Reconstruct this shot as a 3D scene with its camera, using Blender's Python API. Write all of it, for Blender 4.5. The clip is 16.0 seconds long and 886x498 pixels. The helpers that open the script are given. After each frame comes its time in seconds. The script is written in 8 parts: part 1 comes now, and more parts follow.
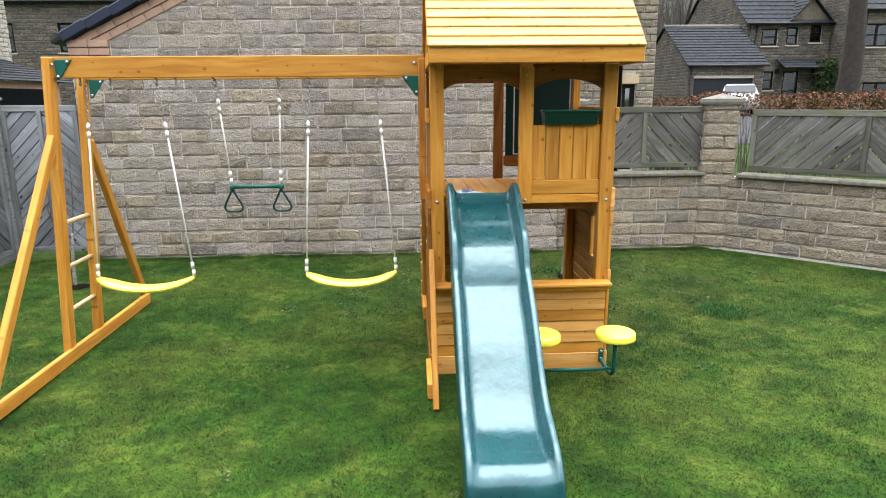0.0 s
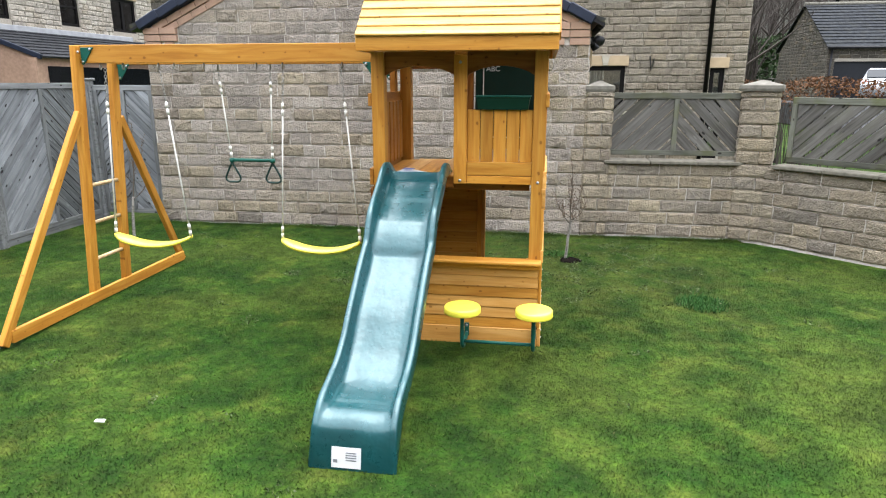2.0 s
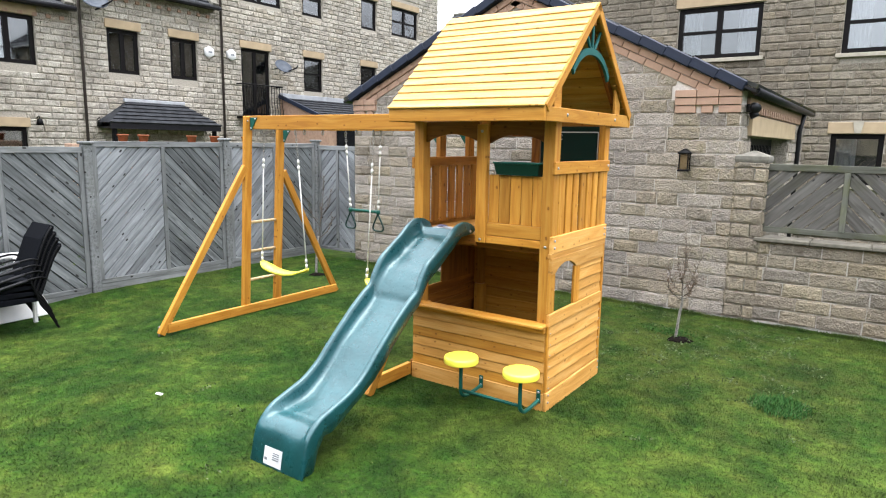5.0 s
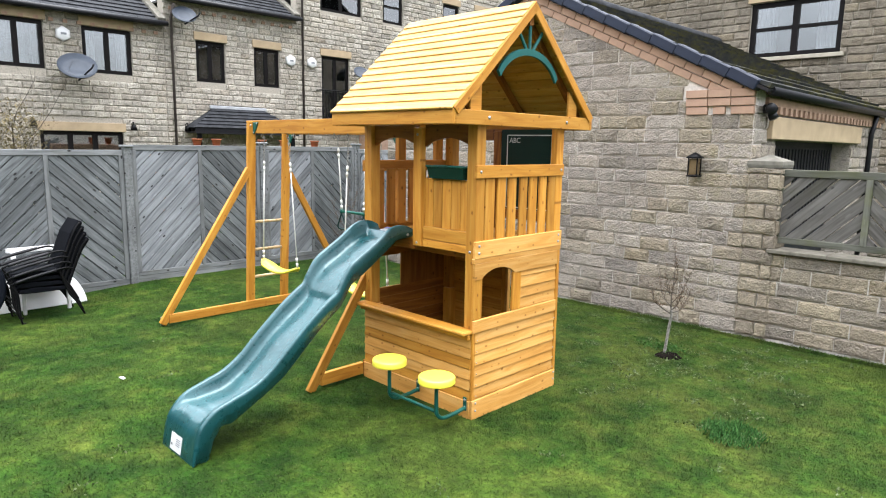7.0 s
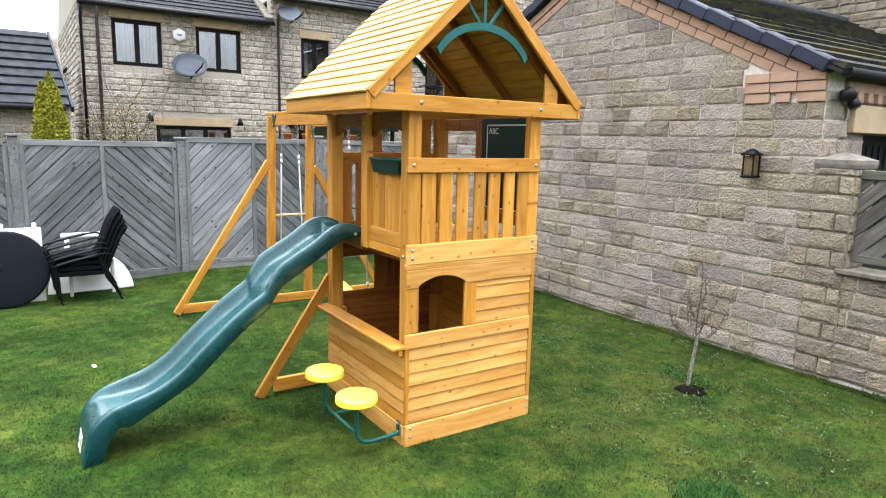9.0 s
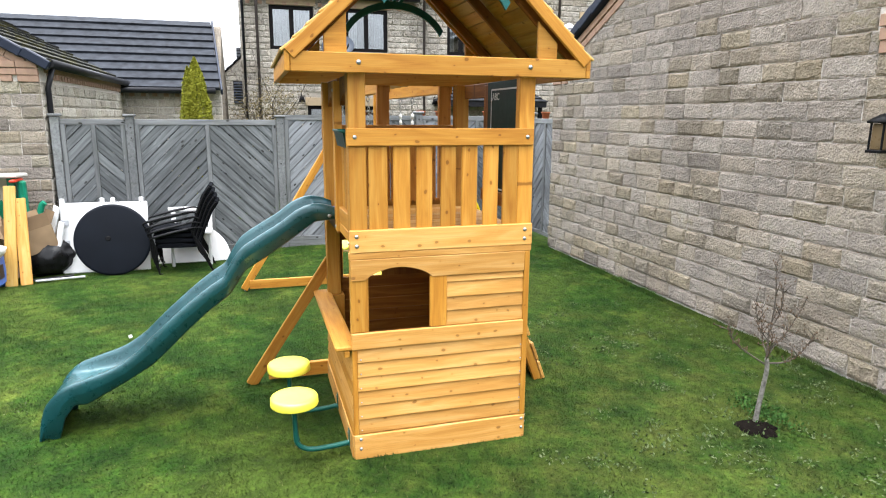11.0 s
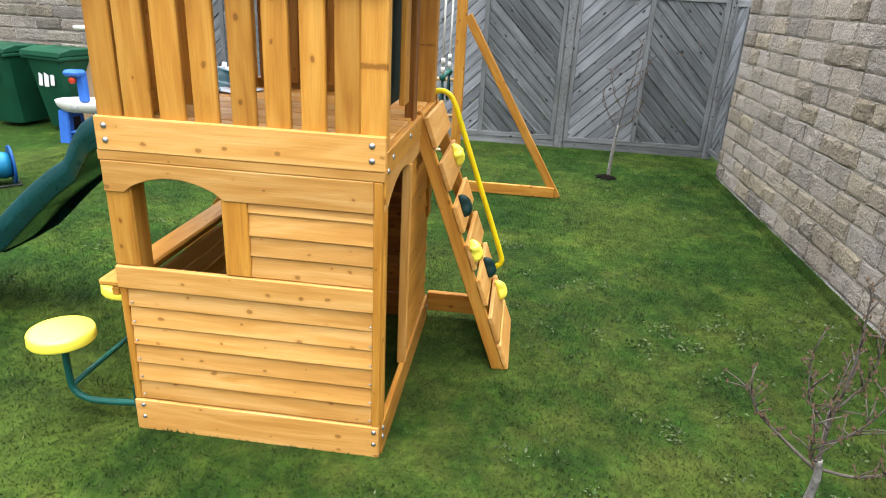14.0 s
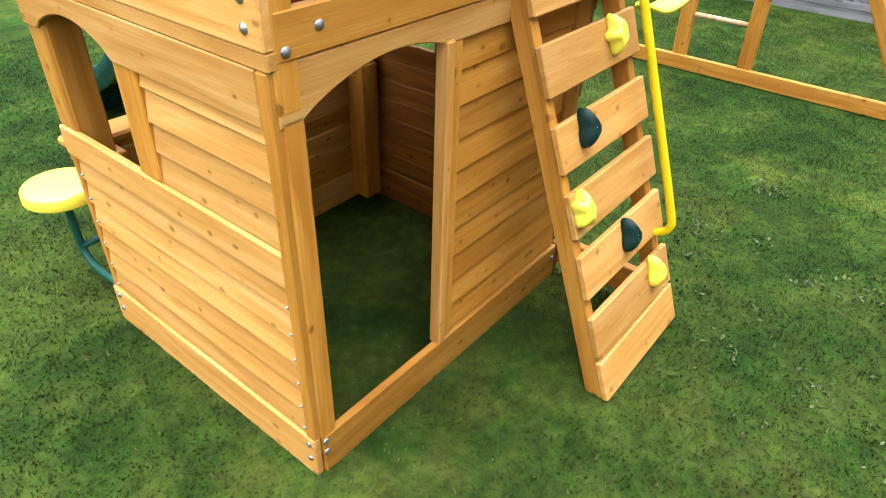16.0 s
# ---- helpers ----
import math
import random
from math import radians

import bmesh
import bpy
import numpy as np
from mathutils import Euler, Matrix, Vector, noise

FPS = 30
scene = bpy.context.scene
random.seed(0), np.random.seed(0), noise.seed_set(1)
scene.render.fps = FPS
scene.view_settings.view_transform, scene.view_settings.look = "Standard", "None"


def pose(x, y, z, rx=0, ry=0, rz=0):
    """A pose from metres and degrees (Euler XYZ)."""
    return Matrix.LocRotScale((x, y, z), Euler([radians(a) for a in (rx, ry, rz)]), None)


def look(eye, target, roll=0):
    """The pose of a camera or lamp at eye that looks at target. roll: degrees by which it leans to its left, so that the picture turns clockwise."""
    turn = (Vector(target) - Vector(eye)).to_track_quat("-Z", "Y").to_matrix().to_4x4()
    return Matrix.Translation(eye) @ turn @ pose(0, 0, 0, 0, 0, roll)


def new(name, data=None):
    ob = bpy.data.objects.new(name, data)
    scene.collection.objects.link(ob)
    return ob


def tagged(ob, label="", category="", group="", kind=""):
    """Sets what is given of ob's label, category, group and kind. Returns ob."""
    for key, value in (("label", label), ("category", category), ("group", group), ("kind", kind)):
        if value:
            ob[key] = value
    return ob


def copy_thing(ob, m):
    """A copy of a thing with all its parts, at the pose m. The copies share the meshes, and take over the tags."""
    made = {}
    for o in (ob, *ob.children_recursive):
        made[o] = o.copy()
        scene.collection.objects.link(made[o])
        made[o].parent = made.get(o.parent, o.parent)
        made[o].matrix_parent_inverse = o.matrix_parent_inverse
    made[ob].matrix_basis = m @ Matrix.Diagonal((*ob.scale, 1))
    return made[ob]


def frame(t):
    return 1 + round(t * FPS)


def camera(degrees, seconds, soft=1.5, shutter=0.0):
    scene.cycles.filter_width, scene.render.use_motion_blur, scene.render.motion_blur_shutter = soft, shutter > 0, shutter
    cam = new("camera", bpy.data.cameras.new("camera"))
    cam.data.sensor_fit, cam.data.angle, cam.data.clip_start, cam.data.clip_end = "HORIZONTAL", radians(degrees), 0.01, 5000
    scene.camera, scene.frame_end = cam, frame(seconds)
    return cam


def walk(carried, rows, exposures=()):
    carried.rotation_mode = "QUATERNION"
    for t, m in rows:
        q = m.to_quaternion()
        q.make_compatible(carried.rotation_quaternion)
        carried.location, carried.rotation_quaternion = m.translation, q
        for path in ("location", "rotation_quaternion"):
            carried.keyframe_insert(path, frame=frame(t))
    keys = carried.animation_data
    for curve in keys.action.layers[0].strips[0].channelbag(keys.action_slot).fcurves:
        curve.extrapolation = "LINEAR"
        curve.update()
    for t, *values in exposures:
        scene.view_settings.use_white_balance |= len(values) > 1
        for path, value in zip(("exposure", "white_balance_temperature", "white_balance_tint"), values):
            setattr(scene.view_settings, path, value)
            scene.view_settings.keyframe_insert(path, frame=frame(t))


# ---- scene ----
cam = camera(68.9, 16.0, soft=1.1)
PATH = [
    (0, (-1.312, -4.133, 1.809), (-1.219, -2.187, 1.357), -0.5),
    (0.5, (-1.01, -4.158, 1.88), (-1.001, -2.221, 1.381), -1.1),
    (1, (-0.719, -4.174, 1.882), (-0.859, -2.229, 1.436), -0.2),
    (1.5, (-0.37, -4.261, 1.869), (-0.636, -2.325, 1.445), -0.7),
    (2, (-0.016, -4.403, 1.825), (-0.311, -2.489, 1.323), -0.0),
    (2.5, (0.321, -4.409, 1.831), (-0.298, -2.558, 1.392), 1.0),
    (3, (0.609, -4.437, 1.83), (-0.13, -2.621, 1.437), 0.2),
    (3.5, (0.992, -4.454, 1.852), (0.194, -2.677, 1.396), 0.6),
    (4, (1.283, -4.352, 1.866), (0.345, -2.626, 1.491), 1.1),
    (4.2, (1.408, -4.276, 1.856), (0.43, -2.566, 1.511), 1.4),
    (6.3, (2.561, -3.56, 1.888), (1.284, -2.057, 1.558), 0.5),
    (6.5, (2.658, -3.449, 1.865), (1.372, -1.95, 1.549), 1.2),
    (7, (2.863, -3.222, 1.881), (1.48, -1.814, 1.562), 1.0),
    (7.5, (2.929, -2.847, 1.863), (1.485, -1.502, 1.539), 1.8),
    (8, (3.013, -2.563, 1.853), (1.529, -1.262, 1.526), 0.1),
    (8.2, (3.071, -2.43, 1.856), (1.558, -1.163, 1.528), 0.4),
    (10.3, (3.368, -0.972, 1.821), (1.562, -0.191, 1.463), 0.2),
    (10.5, (3.355, -0.829, 1.806), (1.534, -0.09, 1.436), 0.2),
    (11, (3.231, -0.47, 1.812), (1.354, 0.089, 1.408), 0.4),
    (11.5, (3.168, -0.158, 1.789), (1.239, 0.207, 1.406), 0.8),
    (12, (3.039, 0.221, 1.791), (1.113, 0.423, 1.293), 1.0),
    (12.5, (2.781, 0.555, 1.763), (0.87, 0.734, 1.203), 0.6),
    (13, (2.567, 0.879, 1.741), (0.688, 1.04, 1.074), 0.1),
    (13.5, (2.339, 1.199, 1.723), (0.456, 1.071, 1.062), 0.3),
    (14, (2.034, 1.418, 1.673), (0.183, 1.221, 0.94), 3.1),
    (14.5, (1.725, 1.624, 1.647), (-0.063, 1.271, 0.824), 1.6),
    (15, (1.381, 1.814, 1.589), (-0.271, 1.122, 0.698), 1.5),
    (15.5, (1.034, 1.872, 1.541), (-0.466, 1.018, 0.532), 1.4),
    (16, (0.661, 1.894, 1.486), (-0.63, 0.893, 0.332), 2.0),
]
walk(cam, [(t, look(eye, target, roll)) for t, eye, target, roll in PATH],
     exposures=[(0, 1.80), (4, 1.86), (8, 1.95), (11, 1.98), (12, 1.95), (13, 1.83), (14, 1.79), (15, 1.87), (16, 1.95)])

# ---- sky, sun, exposure ----
world = bpy.data.worlds.new("overcast_sky")
scene.world = world
world.use_nodes = True
wn = world.node_tree
sky = wn.nodes.new("ShaderNodeTexSky")
sky.sky_type = "NISHITA"
sky.sun_disc = False
sky.sun_elevation = radians(83)
sky.sun_rotation = radians(160)
cloud = wn.nodes.new("ShaderNodeMixRGB")
cloud.inputs[0].default_value = 0.82
cloud.inputs[2].default_value = (9.2, 9.5, 10.0, 1)
wn.links.new(sky.outputs[0], cloud.inputs[1])
# an overcast sky is brighter overhead than at the horizon
way = wn.nodes.new("ShaderNodeSeparateXYZ")
wn.links.new(wn.nodes.new("ShaderNodeTexCoord").outputs["Generated"], way.inputs[0])
lift = wn.nodes.new("ShaderNodeMapRange")
lift.inputs["From Min"].default_value, lift.inputs["From Max"].default_value = 0.0, 0.9
lift.inputs["To Min"].default_value, lift.inputs["To Max"].default_value = 0.34, 2.15
wn.links.new(way.outputs["Z"], lift.inputs["Value"])
dome = wn.nodes.new("ShaderNodeMixRGB")
dome.blend_type = "MULTIPLY"
dome.inputs[0].default_value = 1.0
wn.links.new(cloud.outputs[0], dome.inputs[1])
# broken cloud: brighter and greyer patches
puff = wn.nodes.new("ShaderNodeTexNoise")
puff.inputs["Scale"].default_value, puff.inputs["Detail"].default_value = 2.6, 5.0
tone_ = wn.nodes.new("ShaderNodeMapRange")
tone_.inputs["From Min"].default_value, tone_.inputs["From Max"].default_value = 0.34, 0.66
tone_.inputs["To Min"].default_value, tone_.inputs["To Max"].default_value = 0.72, 1.3
wn.links.new(puff.outputs[0], tone_.inputs["Value"])
both = wn.nodes.new("ShaderNodeMath")
both.operation = "MULTIPLY"
wn.links.new(lift.outputs[0], both.inputs[0])
wn.links.new(tone_.outputs[0], both.inputs[1])
wn.links.new(both.outputs[0], dome.inputs[2])
wn.links.new(dome.outputs[0], wn.nodes["Background"].inputs[0])
wn.nodes["Background"].inputs[1].default_value = 0.098
sun = new("sun", bpy.data.lights.new("sun", "SUN"))
sun.data.energy = 1.5
sun.data.angle = radians(52)
sun.data.color = (1.0, 0.98, 0.95)
sun.matrix_world = look((1.0, 0.3, 14), (0, 0, 0))


# ---- materials ----
def node(nt, kind, ins=None, **props):
    n = nt.nodes.new("ShaderNode" + kind)
    for k, v in props.items():
        setattr(n, k, v)
    for k, v in (ins or {}).items():
        if isinstance(v, bpy.types.NodeSocket):
            nt.links.new(v, n.inputs[k])
        else:
            n.inputs[k].default_value = v
    return n


def fresh(name, rough=0.6, metal=0.0, spec=0.12):
    m = bpy.data.materials.new(name)
    m.use_nodes = True
    b = m.node_tree.nodes["Principled BSDF"]
    b.inputs["Roughness"].default_value = rough
    b.inputs["Metallic"].default_value = metal
    b.inputs["Specular IOR Level"].default_value = spec
    return m, m.node_tree, b


def rgba(c):
    return (c[0], c[1], c[2], 1)


def mixc(nt, f, a, b, mode="MIX"):
    n = node(nt, "MixRGB", {0: f}, blend_type=mode)
    for i, v in ((1, a), (2, b)):
        if isinstance(v, bpy.types.NodeSocket):
            nt.links.new(v, n.inputs[i])
        else:
            n.inputs[i].default_value = rgba(v)
    return n.outputs[0]


def ramp(nt, f, stops):
    n = node(nt, "ValToRGB", {0: f})
    e = n.color_ramp.elements
    while len(e) < len(stops):
        e.new(0.5)
    for el, (p, c) in zip(e, stops):
        el.position = p
        el.color = rgba(c) if isinstance(c, tuple) else (c, c, c, 1)
    return n.outputs[0]


def math_(nt, op, a, b=0.0):
    n = node(nt, "Math", {0: a, 1: b}, operation=op)
    return n.outputs[0]


def bumped(nt, b, h, strength=0.3, dist=0.01):
    n = node(nt, "Bump", {"Height": h, "Strength": strength, "Distance": dist})
    nt.links.new(n.outputs[0], b.inputs["Normal"])


def shifted(nt, scale):
    """Object coordinates, stretched, with an offset of its own for each piece."""
    co = node(nt, "TexCoord").outputs["Object"]
    info = node(nt, "ObjectInfo").outputs["Random"]
    off = math_(nt, "MULTIPLY", info, 53.0)
    v = node(nt, "VectorMath", {0: co, 1: node(nt, "CombineXYZ", {0: off, 1: off, 2: off}).outputs[0]}, operation="ADD")
    return node(nt, "Mapping", {"Vector": v.outputs[0], "Scale": scale}).outputs[0], info


def wood(name, dark, base, light, knots=1.0, rough=0.5, vary=0.25, spec=0.22):
    m, nt, b = fresh(name, rough, 0.0, spec)
    long_, info = shifted(nt, (0.9, 9, 9))
    g = node(nt, "TexNoise", {"Vector": long_, "Scale": 2.2, "Detail": 7.0, "Distortion": 0.9}).outputs[0]
    col = ramp(nt, g, [(0.34, dark), (0.5, base), (0.66, light)])
    fine, _ = shifted(nt, (3, 130, 130))
    f = node(nt, "TexNoise", {"Vector": fine, "Scale": 2.0, "Detail": 3.0}).outputs[0]
    col = mixc(nt, 0.5, col, ramp(nt, f, [(0.3, 0.66), (0.7, 1.0)]), "MULTIPLY")
    kv, _ = shifted(nt, (6.4, 9.5, 9.5))
    wob = node(nt, "TexNoise", {"Vector": kv, "Scale": 3.5, "Detail": 2.0}).outputs["Color"]
    kv = mixc(nt, 0.12, kv, wob, "ADD")
    cell = node(nt, "TexVoronoi", {"Vector": kv, "Scale": 1.0, "Randomness": 1.0}, voronoi_dimensions="2D")
    k = math_(nt, "ADD", cell.outputs["Distance"], math_(nt, "MULTIPLY", cell.outputs["Color"], 0.11))
    kn = ramp(nt, k, [(0.080, 0.95 * knots), (0.108, 0.0)])
    col = mixc(nt, kn, col, (dark[0] * 0.12, dark[1] * 0.1, dark[2] * 0.15))
    ring = ramp(nt, k, [(0.10, 0.5 * knots), (0.19, 0.0)])
    col = mixc(nt, ring, col, dark)
    tone = node(nt, "MapRange", {"Value": info, "To Min": 1 - vary, "To Max": 1 + vary * 0.6}).outputs[0]
    hs = node(nt, "HueSaturation", {"Color": col, "Value": tone})
    big = node(nt, "TexNoise", {"Vector": node(nt, "TexCoord").outputs["Object"], "Scale": 3.0, "Detail": 2.0}).outputs[0]
    rr = node(nt, "MapRange", {"Value": big, "To Min": rough - 0.08, "To Max": rough + 0.15}).outputs[0]
    nt.links.new(rr, b.inputs["Roughness"])
    nt.links.new(hs.outputs[0], b.inputs["Base Color"])
    bumped(nt, b, math_(nt, "ADD", f, math_(nt, "MULTIPLY", g, 1.5)), 0.25, 0.003)
    return m


CEDAR = wood("stained_cedar", (0.385, 0.156, 0.0195), (0.470, 0.208, 0.0285), (0.530, 0.258, 0.046), vary=0.2)
CEDAR_PALE = wood("pale_cedar", (0.470, 0.220, 0.048), (0.552, 0.277, 0.069), (0.612, 0.337, 0.106), vary=0.2)
# Darker cedar copies: shade painted into the inner and far-side boards.
CEDAR_HALF_SHADE = wood("half_shaded_cedar", (0.255, 0.092, 0.0115), (0.325, 0.128, 0.0175), (0.390, 0.165, 0.028))
CEDAR_SHADE = wood("shaded_cedar", (0.142, 0.0435, 0.0060), (0.200, 0.0695, 0.0098), (0.2508, 0.098, 0.016))
ROOF_WOOD = wood("roof_cedar", (0.400, 0.214, 0.040), (0.470, 0.277, 0.067), (0.510, 0.330, 0.102), knots=0.8, vary=0.14, rough=0.42, spec=0.25)
DOWEL = wood("pale_dowel_wood", (0.363, 0.2376, 0.1122), (0.462, 0.33, 0.1782), (0.5148, 0.396, 0.2376), knots=0.0)


def weathered(name, dark, base, light, moss=0.0):
    m, nt, b = fresh(name, 0.85)
    lv, info = shifted(nt, (1.0, 12, 12))
    g = node(nt, "TexNoise", {"Vector": lv, "Scale": 2.5, "Detail": 8.0, "Distortion": 0.5}).outputs[0]
    col = ramp(nt, g, [(0.25, dark), (0.5, base), (0.8, light)])
    kv, _ = shifted(nt, (5.0, 10, 10))
    k = node(nt, "TexVoronoi", {"Vector": kv, "Scale": 1.0}).outputs["Distance"]
    col = mixc(nt, ramp(nt, k, [(0.09, 0.95), (0.14, 0.0)]), col, (0.014, 0.013, 0.012))
    fv, _ = shifted(nt, (4.5, 17, 17))
    fl = node(nt, "TexVoronoi", {"Vector": fv, "Scale": 1.0}).outputs["Distance"]
    col = mixc(nt, ramp(nt, fl, [(0.10, 0.7), (0.17, 0.0)]), col, light)
    pos = node(nt, "NewGeometry").outputs["Position"]
    st = node(nt, "TexNoise", {"Vector": pos, "Scale": 1.7, "Detail": 5.0}).outputs[0]
    col = mixc(nt, 0.7, col, ramp(nt, st, [(0.3, 0.55), (0.65, 1.0)]), "MULTIPLY")
    if moss:
        mo = node(nt, "TexNoise", {"Vector": pos, "Scale": 5.0, "Detail": 5.0}).outputs[0]
        col = mixc(nt, ramp(nt, mo, [(0.5, 0.0), (0.72, moss)]), col, (0.066, 0.0726, 0.0198))
    tone = node(nt, "MapRange", {"Value": info, "To Min": 0.68, "To Max": 1.2}).outputs[0]
    hs = node(nt, "HueSaturation", {"Color": col, "Value": tone})
    nt.links.new(hs.outputs[0], b.inputs["Base Color"])
    bumped(nt, b, g, 0.5, 0.004)
    return m


FENCE = weathered("weathered_fence_board", (0.0590, 0.0620, 0.0635), (0.132, 0.1410, 0.1450), (0.212, 0.2230, 0.2290))
FENCE_PALE = weathered("bleached_fence_board", (0.116, 0.122, 0.130), (0.200, 0.2110, 0.2240), (0.2680, 0.2810, 0.2950))
FENCE_FRAME = weathered("grey_fence_frame", (0.088, 0.091, 0.092), (0.158, 0.164, 0.167), (0.218, 0.224, 0.228), moss=0.12)
FENCE_LOW = weathered("low_fence_board", (0.04622, 0.04238, 0.03853), (0.104, 0.09825, 0.09056), (0.154, 0.1482, 0.1386), moss=0.2)
FENCE_MOSS = weathered("mossy_fence_frame", (0.05194, 0.05194, 0.04081), (0.1039, 0.1057, 0.0872), (0.1483, 0.1483, 0.1262), moss=0.6)


def stone(name, tones, rand="object", rough=0.92, scale=1.0, green=0.35):
    """Split-faced stone: a tone of its own for every block, stains, lichen and a coarse relief."""
    m, nt, b = fresh(name, rough)
    info = node(nt, "ObjectInfo").outputs["Random"] if rand == "object" else node(nt, "NewGeometry").outputs["Random Per Island"]
    col = ramp(nt, info, [(i / (len(tones) - 1), c) for i, c in enumerate(tones)])
    # one block in six leans to ochre, one in eight is sooted
    pick = math_(nt, "FRACT", math_(nt, "MULTIPLY", info, 37.3), 0.0)
    col = mixc(nt, ramp(nt, pick, [(0.0, 0.28), (0.12, 0.22), (0.15, 0.0)]), col, (0.29, 0.225, 0.135))
    col = mixc(nt, ramp(nt, pick, [(0.88, 0.0), (0.91, 0.28)]), col, (0.135, 0.118, 0.10))
    pos = node(nt, "NewGeometry").outputs["Position"]
    n1 = node(nt, "TexNoise", {"Vector": pos, "Scale": 13.0 * scale, "Detail": 8.0, "Roughness": 0.68}).outputs[0]
    n2 = node(nt, "TexNoise", {"Vector": pos, "Scale": 55.0 * scale, "Detail": 4.0}).outputs[0]
    n3 = node(nt, "TexNoise", {"Vector": pos, "Scale": 1.3, "Detail": 4.0}).outputs[0]
    col = mixc(nt, 0.8, col, ramp(nt, n1, [(0.3, 0.5), (0.62, 1.0)]), "MULTIPLY")
    col = mixc(nt, 0.5, col, ramp(nt, n2, [(0.32, 0.6), (0.6, 1.0)]), "MULTIPLY")
    col = mixc(nt, 0.9, col, ramp(nt, n3, [(0.34, 0.72), (0.56, 1.0)]), "MULTIPLY")
    lich = math_(nt, "MULTIPLY", ramp(nt, n1, [(0.48, 0.0), (0.66, 1.0)]), ramp(nt, n3, [(0.45, 0.0), (0.62, green)]))
    col = mixc(nt, lich, col, (0.1122, 0.1023, 0.0363))
    nt.links.new(col, b.inputs["Base Color"])
    bumped(nt, b, math_(nt, "ADD", math_(nt, "MULTIPLY", n1, 2.0), n2), 1.0, 0.022 / scale)
    return m


GARAGE_TONES = [(0.310, 0.270, 0.236), (0.375, 0.328, 0.284), (0.430, 0.380, 0.330), (0.340, 0.298, 0.262), (0.415, 0.355, 0.285), (0.365, 0.322, 0.290)]
WALL_TONES = [(0.238, 0.2003, 0.1607), (0.3426, 0.2932, 0.2253), (0.295, 0.2492, 0.193), (0.3808, 0.3224, 0.2359), (0.2665, 0.2345, 0.1984), (0.3331, 0.2785, 0.2144)]
HOUSE_TONES = [(0.2238, 0.1864, 0.1431), (0.2713, 0.2321, 0.1818), (0.2441, 0.2075, 0.1625), (0.2916, 0.2532, 0.2012), (0.2034, 0.1758, 0.1394)]
TERRACE_TONES = [(0.440, 0.393, 0.330), (0.525, 0.478, 0.408), (0.478, 0.434, 0.368), (0.560, 0.515, 0.445), (0.405, 0.370, 0.318)]
STONE = stone("split_faced_stone", GARAGE_TONES, green=0.55)
STONE_ALL = stone("split_faced_stone_bulk", GARAGE_TONES, "island", green=0.55)
STONE_WARM = stone("weathered_wall_stone", WALL_TONES, green=0.35)
STONE_WARM_ALL = stone("weathered_wall_stone_bulk", WALL_TONES, "island", green=0.35)
OLIVE_TONES = [(0.345, 0.305, 0.240), (0.415, 0.372, 0.295), (0.375, 0.335, 0.262), (0.450, 0.405, 0.315), (0.360, 0.325, 0.265)]
STONE_OLIVE = stone("olive_wall_stone", OLIVE_TONES, green=0.4)
STONE_OLIVE_ALL = stone("olive_wall_stone_bulk", OLIVE_TONES, "island", green=0.4)
# Darker stone tones for the houses up the road.
STONE_FAR = stone("far_house_stone", [(0.090, 0.080, 0.068), (0.128, 0.112, 0.094), (0.105, 0.094, 0.080)], "island", scale=0.8, green=0.15)
STONE_TERRACE = stone("terrace_stone", TERRACE_TONES, "island", scale=0.8, green=0.15)
STONE_HOUSE = stone("house_stone", HOUSE_TONES, "island", scale=0.8, green=0.15)


def plain(name, col, rough=0.6, metal=0.0, noise_scale=8.0, amount=0.25, bump=0.0, spec=0.2):
    m, nt, b = fresh(name, rough, metal)
    pos = node(nt, "TexCoord").outputs["Object"]
    n = node(nt, "TexNoise", {"Vector": pos, "Scale": noise_scale, "Detail": 5.0}).outputs[0]
    c = mixc(nt, 1.0, col, ramp(nt, n, [(0.3, 1 - amount), (0.7, 1.0)]), "MULTIPLY")
    nt.links.new(c, b.inputs["Base Color"])
    b.inputs["Specular IOR Level"].default_value = spec
    n2 = node(nt, "TexNoise", {"Vector": pos, "Scale": noise_scale * 4, "Detail": 3.0}).outputs[0]
    nt.links.new(node(nt, "MapRange", {"Value": n2, "To Min": max(0.03, rough - 0.1), "To Max": min(1, rough + 0.1)}).outputs[0], b.inputs["Roughness"])
    if bump:
        bumped(nt, b, n2, bump, 0.003)
    return m


MORTAR = plain("pale_mortar", (0.57, 0.525, 0.48), 0.95, noise_scale=30, amount=0.35, bump=0.4)
MORTAR_OLD = plain("weathered_mortar", (0.36, 0.325, 0.275), 0.95, noise_scale=30, amount=0.35, bump=0.4)
COPING = plain("weathered_coping_stone", (0.15, 0.138, 0.112), 0.95, noise_scale=14, amount=0.45, bump=0.4)
SANDSTONE = plain("dressed_sandstone", (0.3465, 0.2257, 0.1626), 0.9, noise_scale=12, amount=0.25, bump=0.3)
CREAM_STONE = plain("cream_lintel_stone", (0.363, 0.2772, 0.1782), 0.9, noise_scale=6, amount=0.2, bump=0.2)
CAP_STONE = plain("cast_cap_stone", (0.158, 0.148, 0.126), 0.95, noise_scale=14, amount=0.45, bump=0.4)
SILL = plain("pale_sill_stone", (0.3432, 0.3102, 0.2508), 0.9, noise_scale=9, amount=0.25)
BRICK_RED = plain("terracotta_pot", (0.264, 0.0924, 0.0462), 0.85)


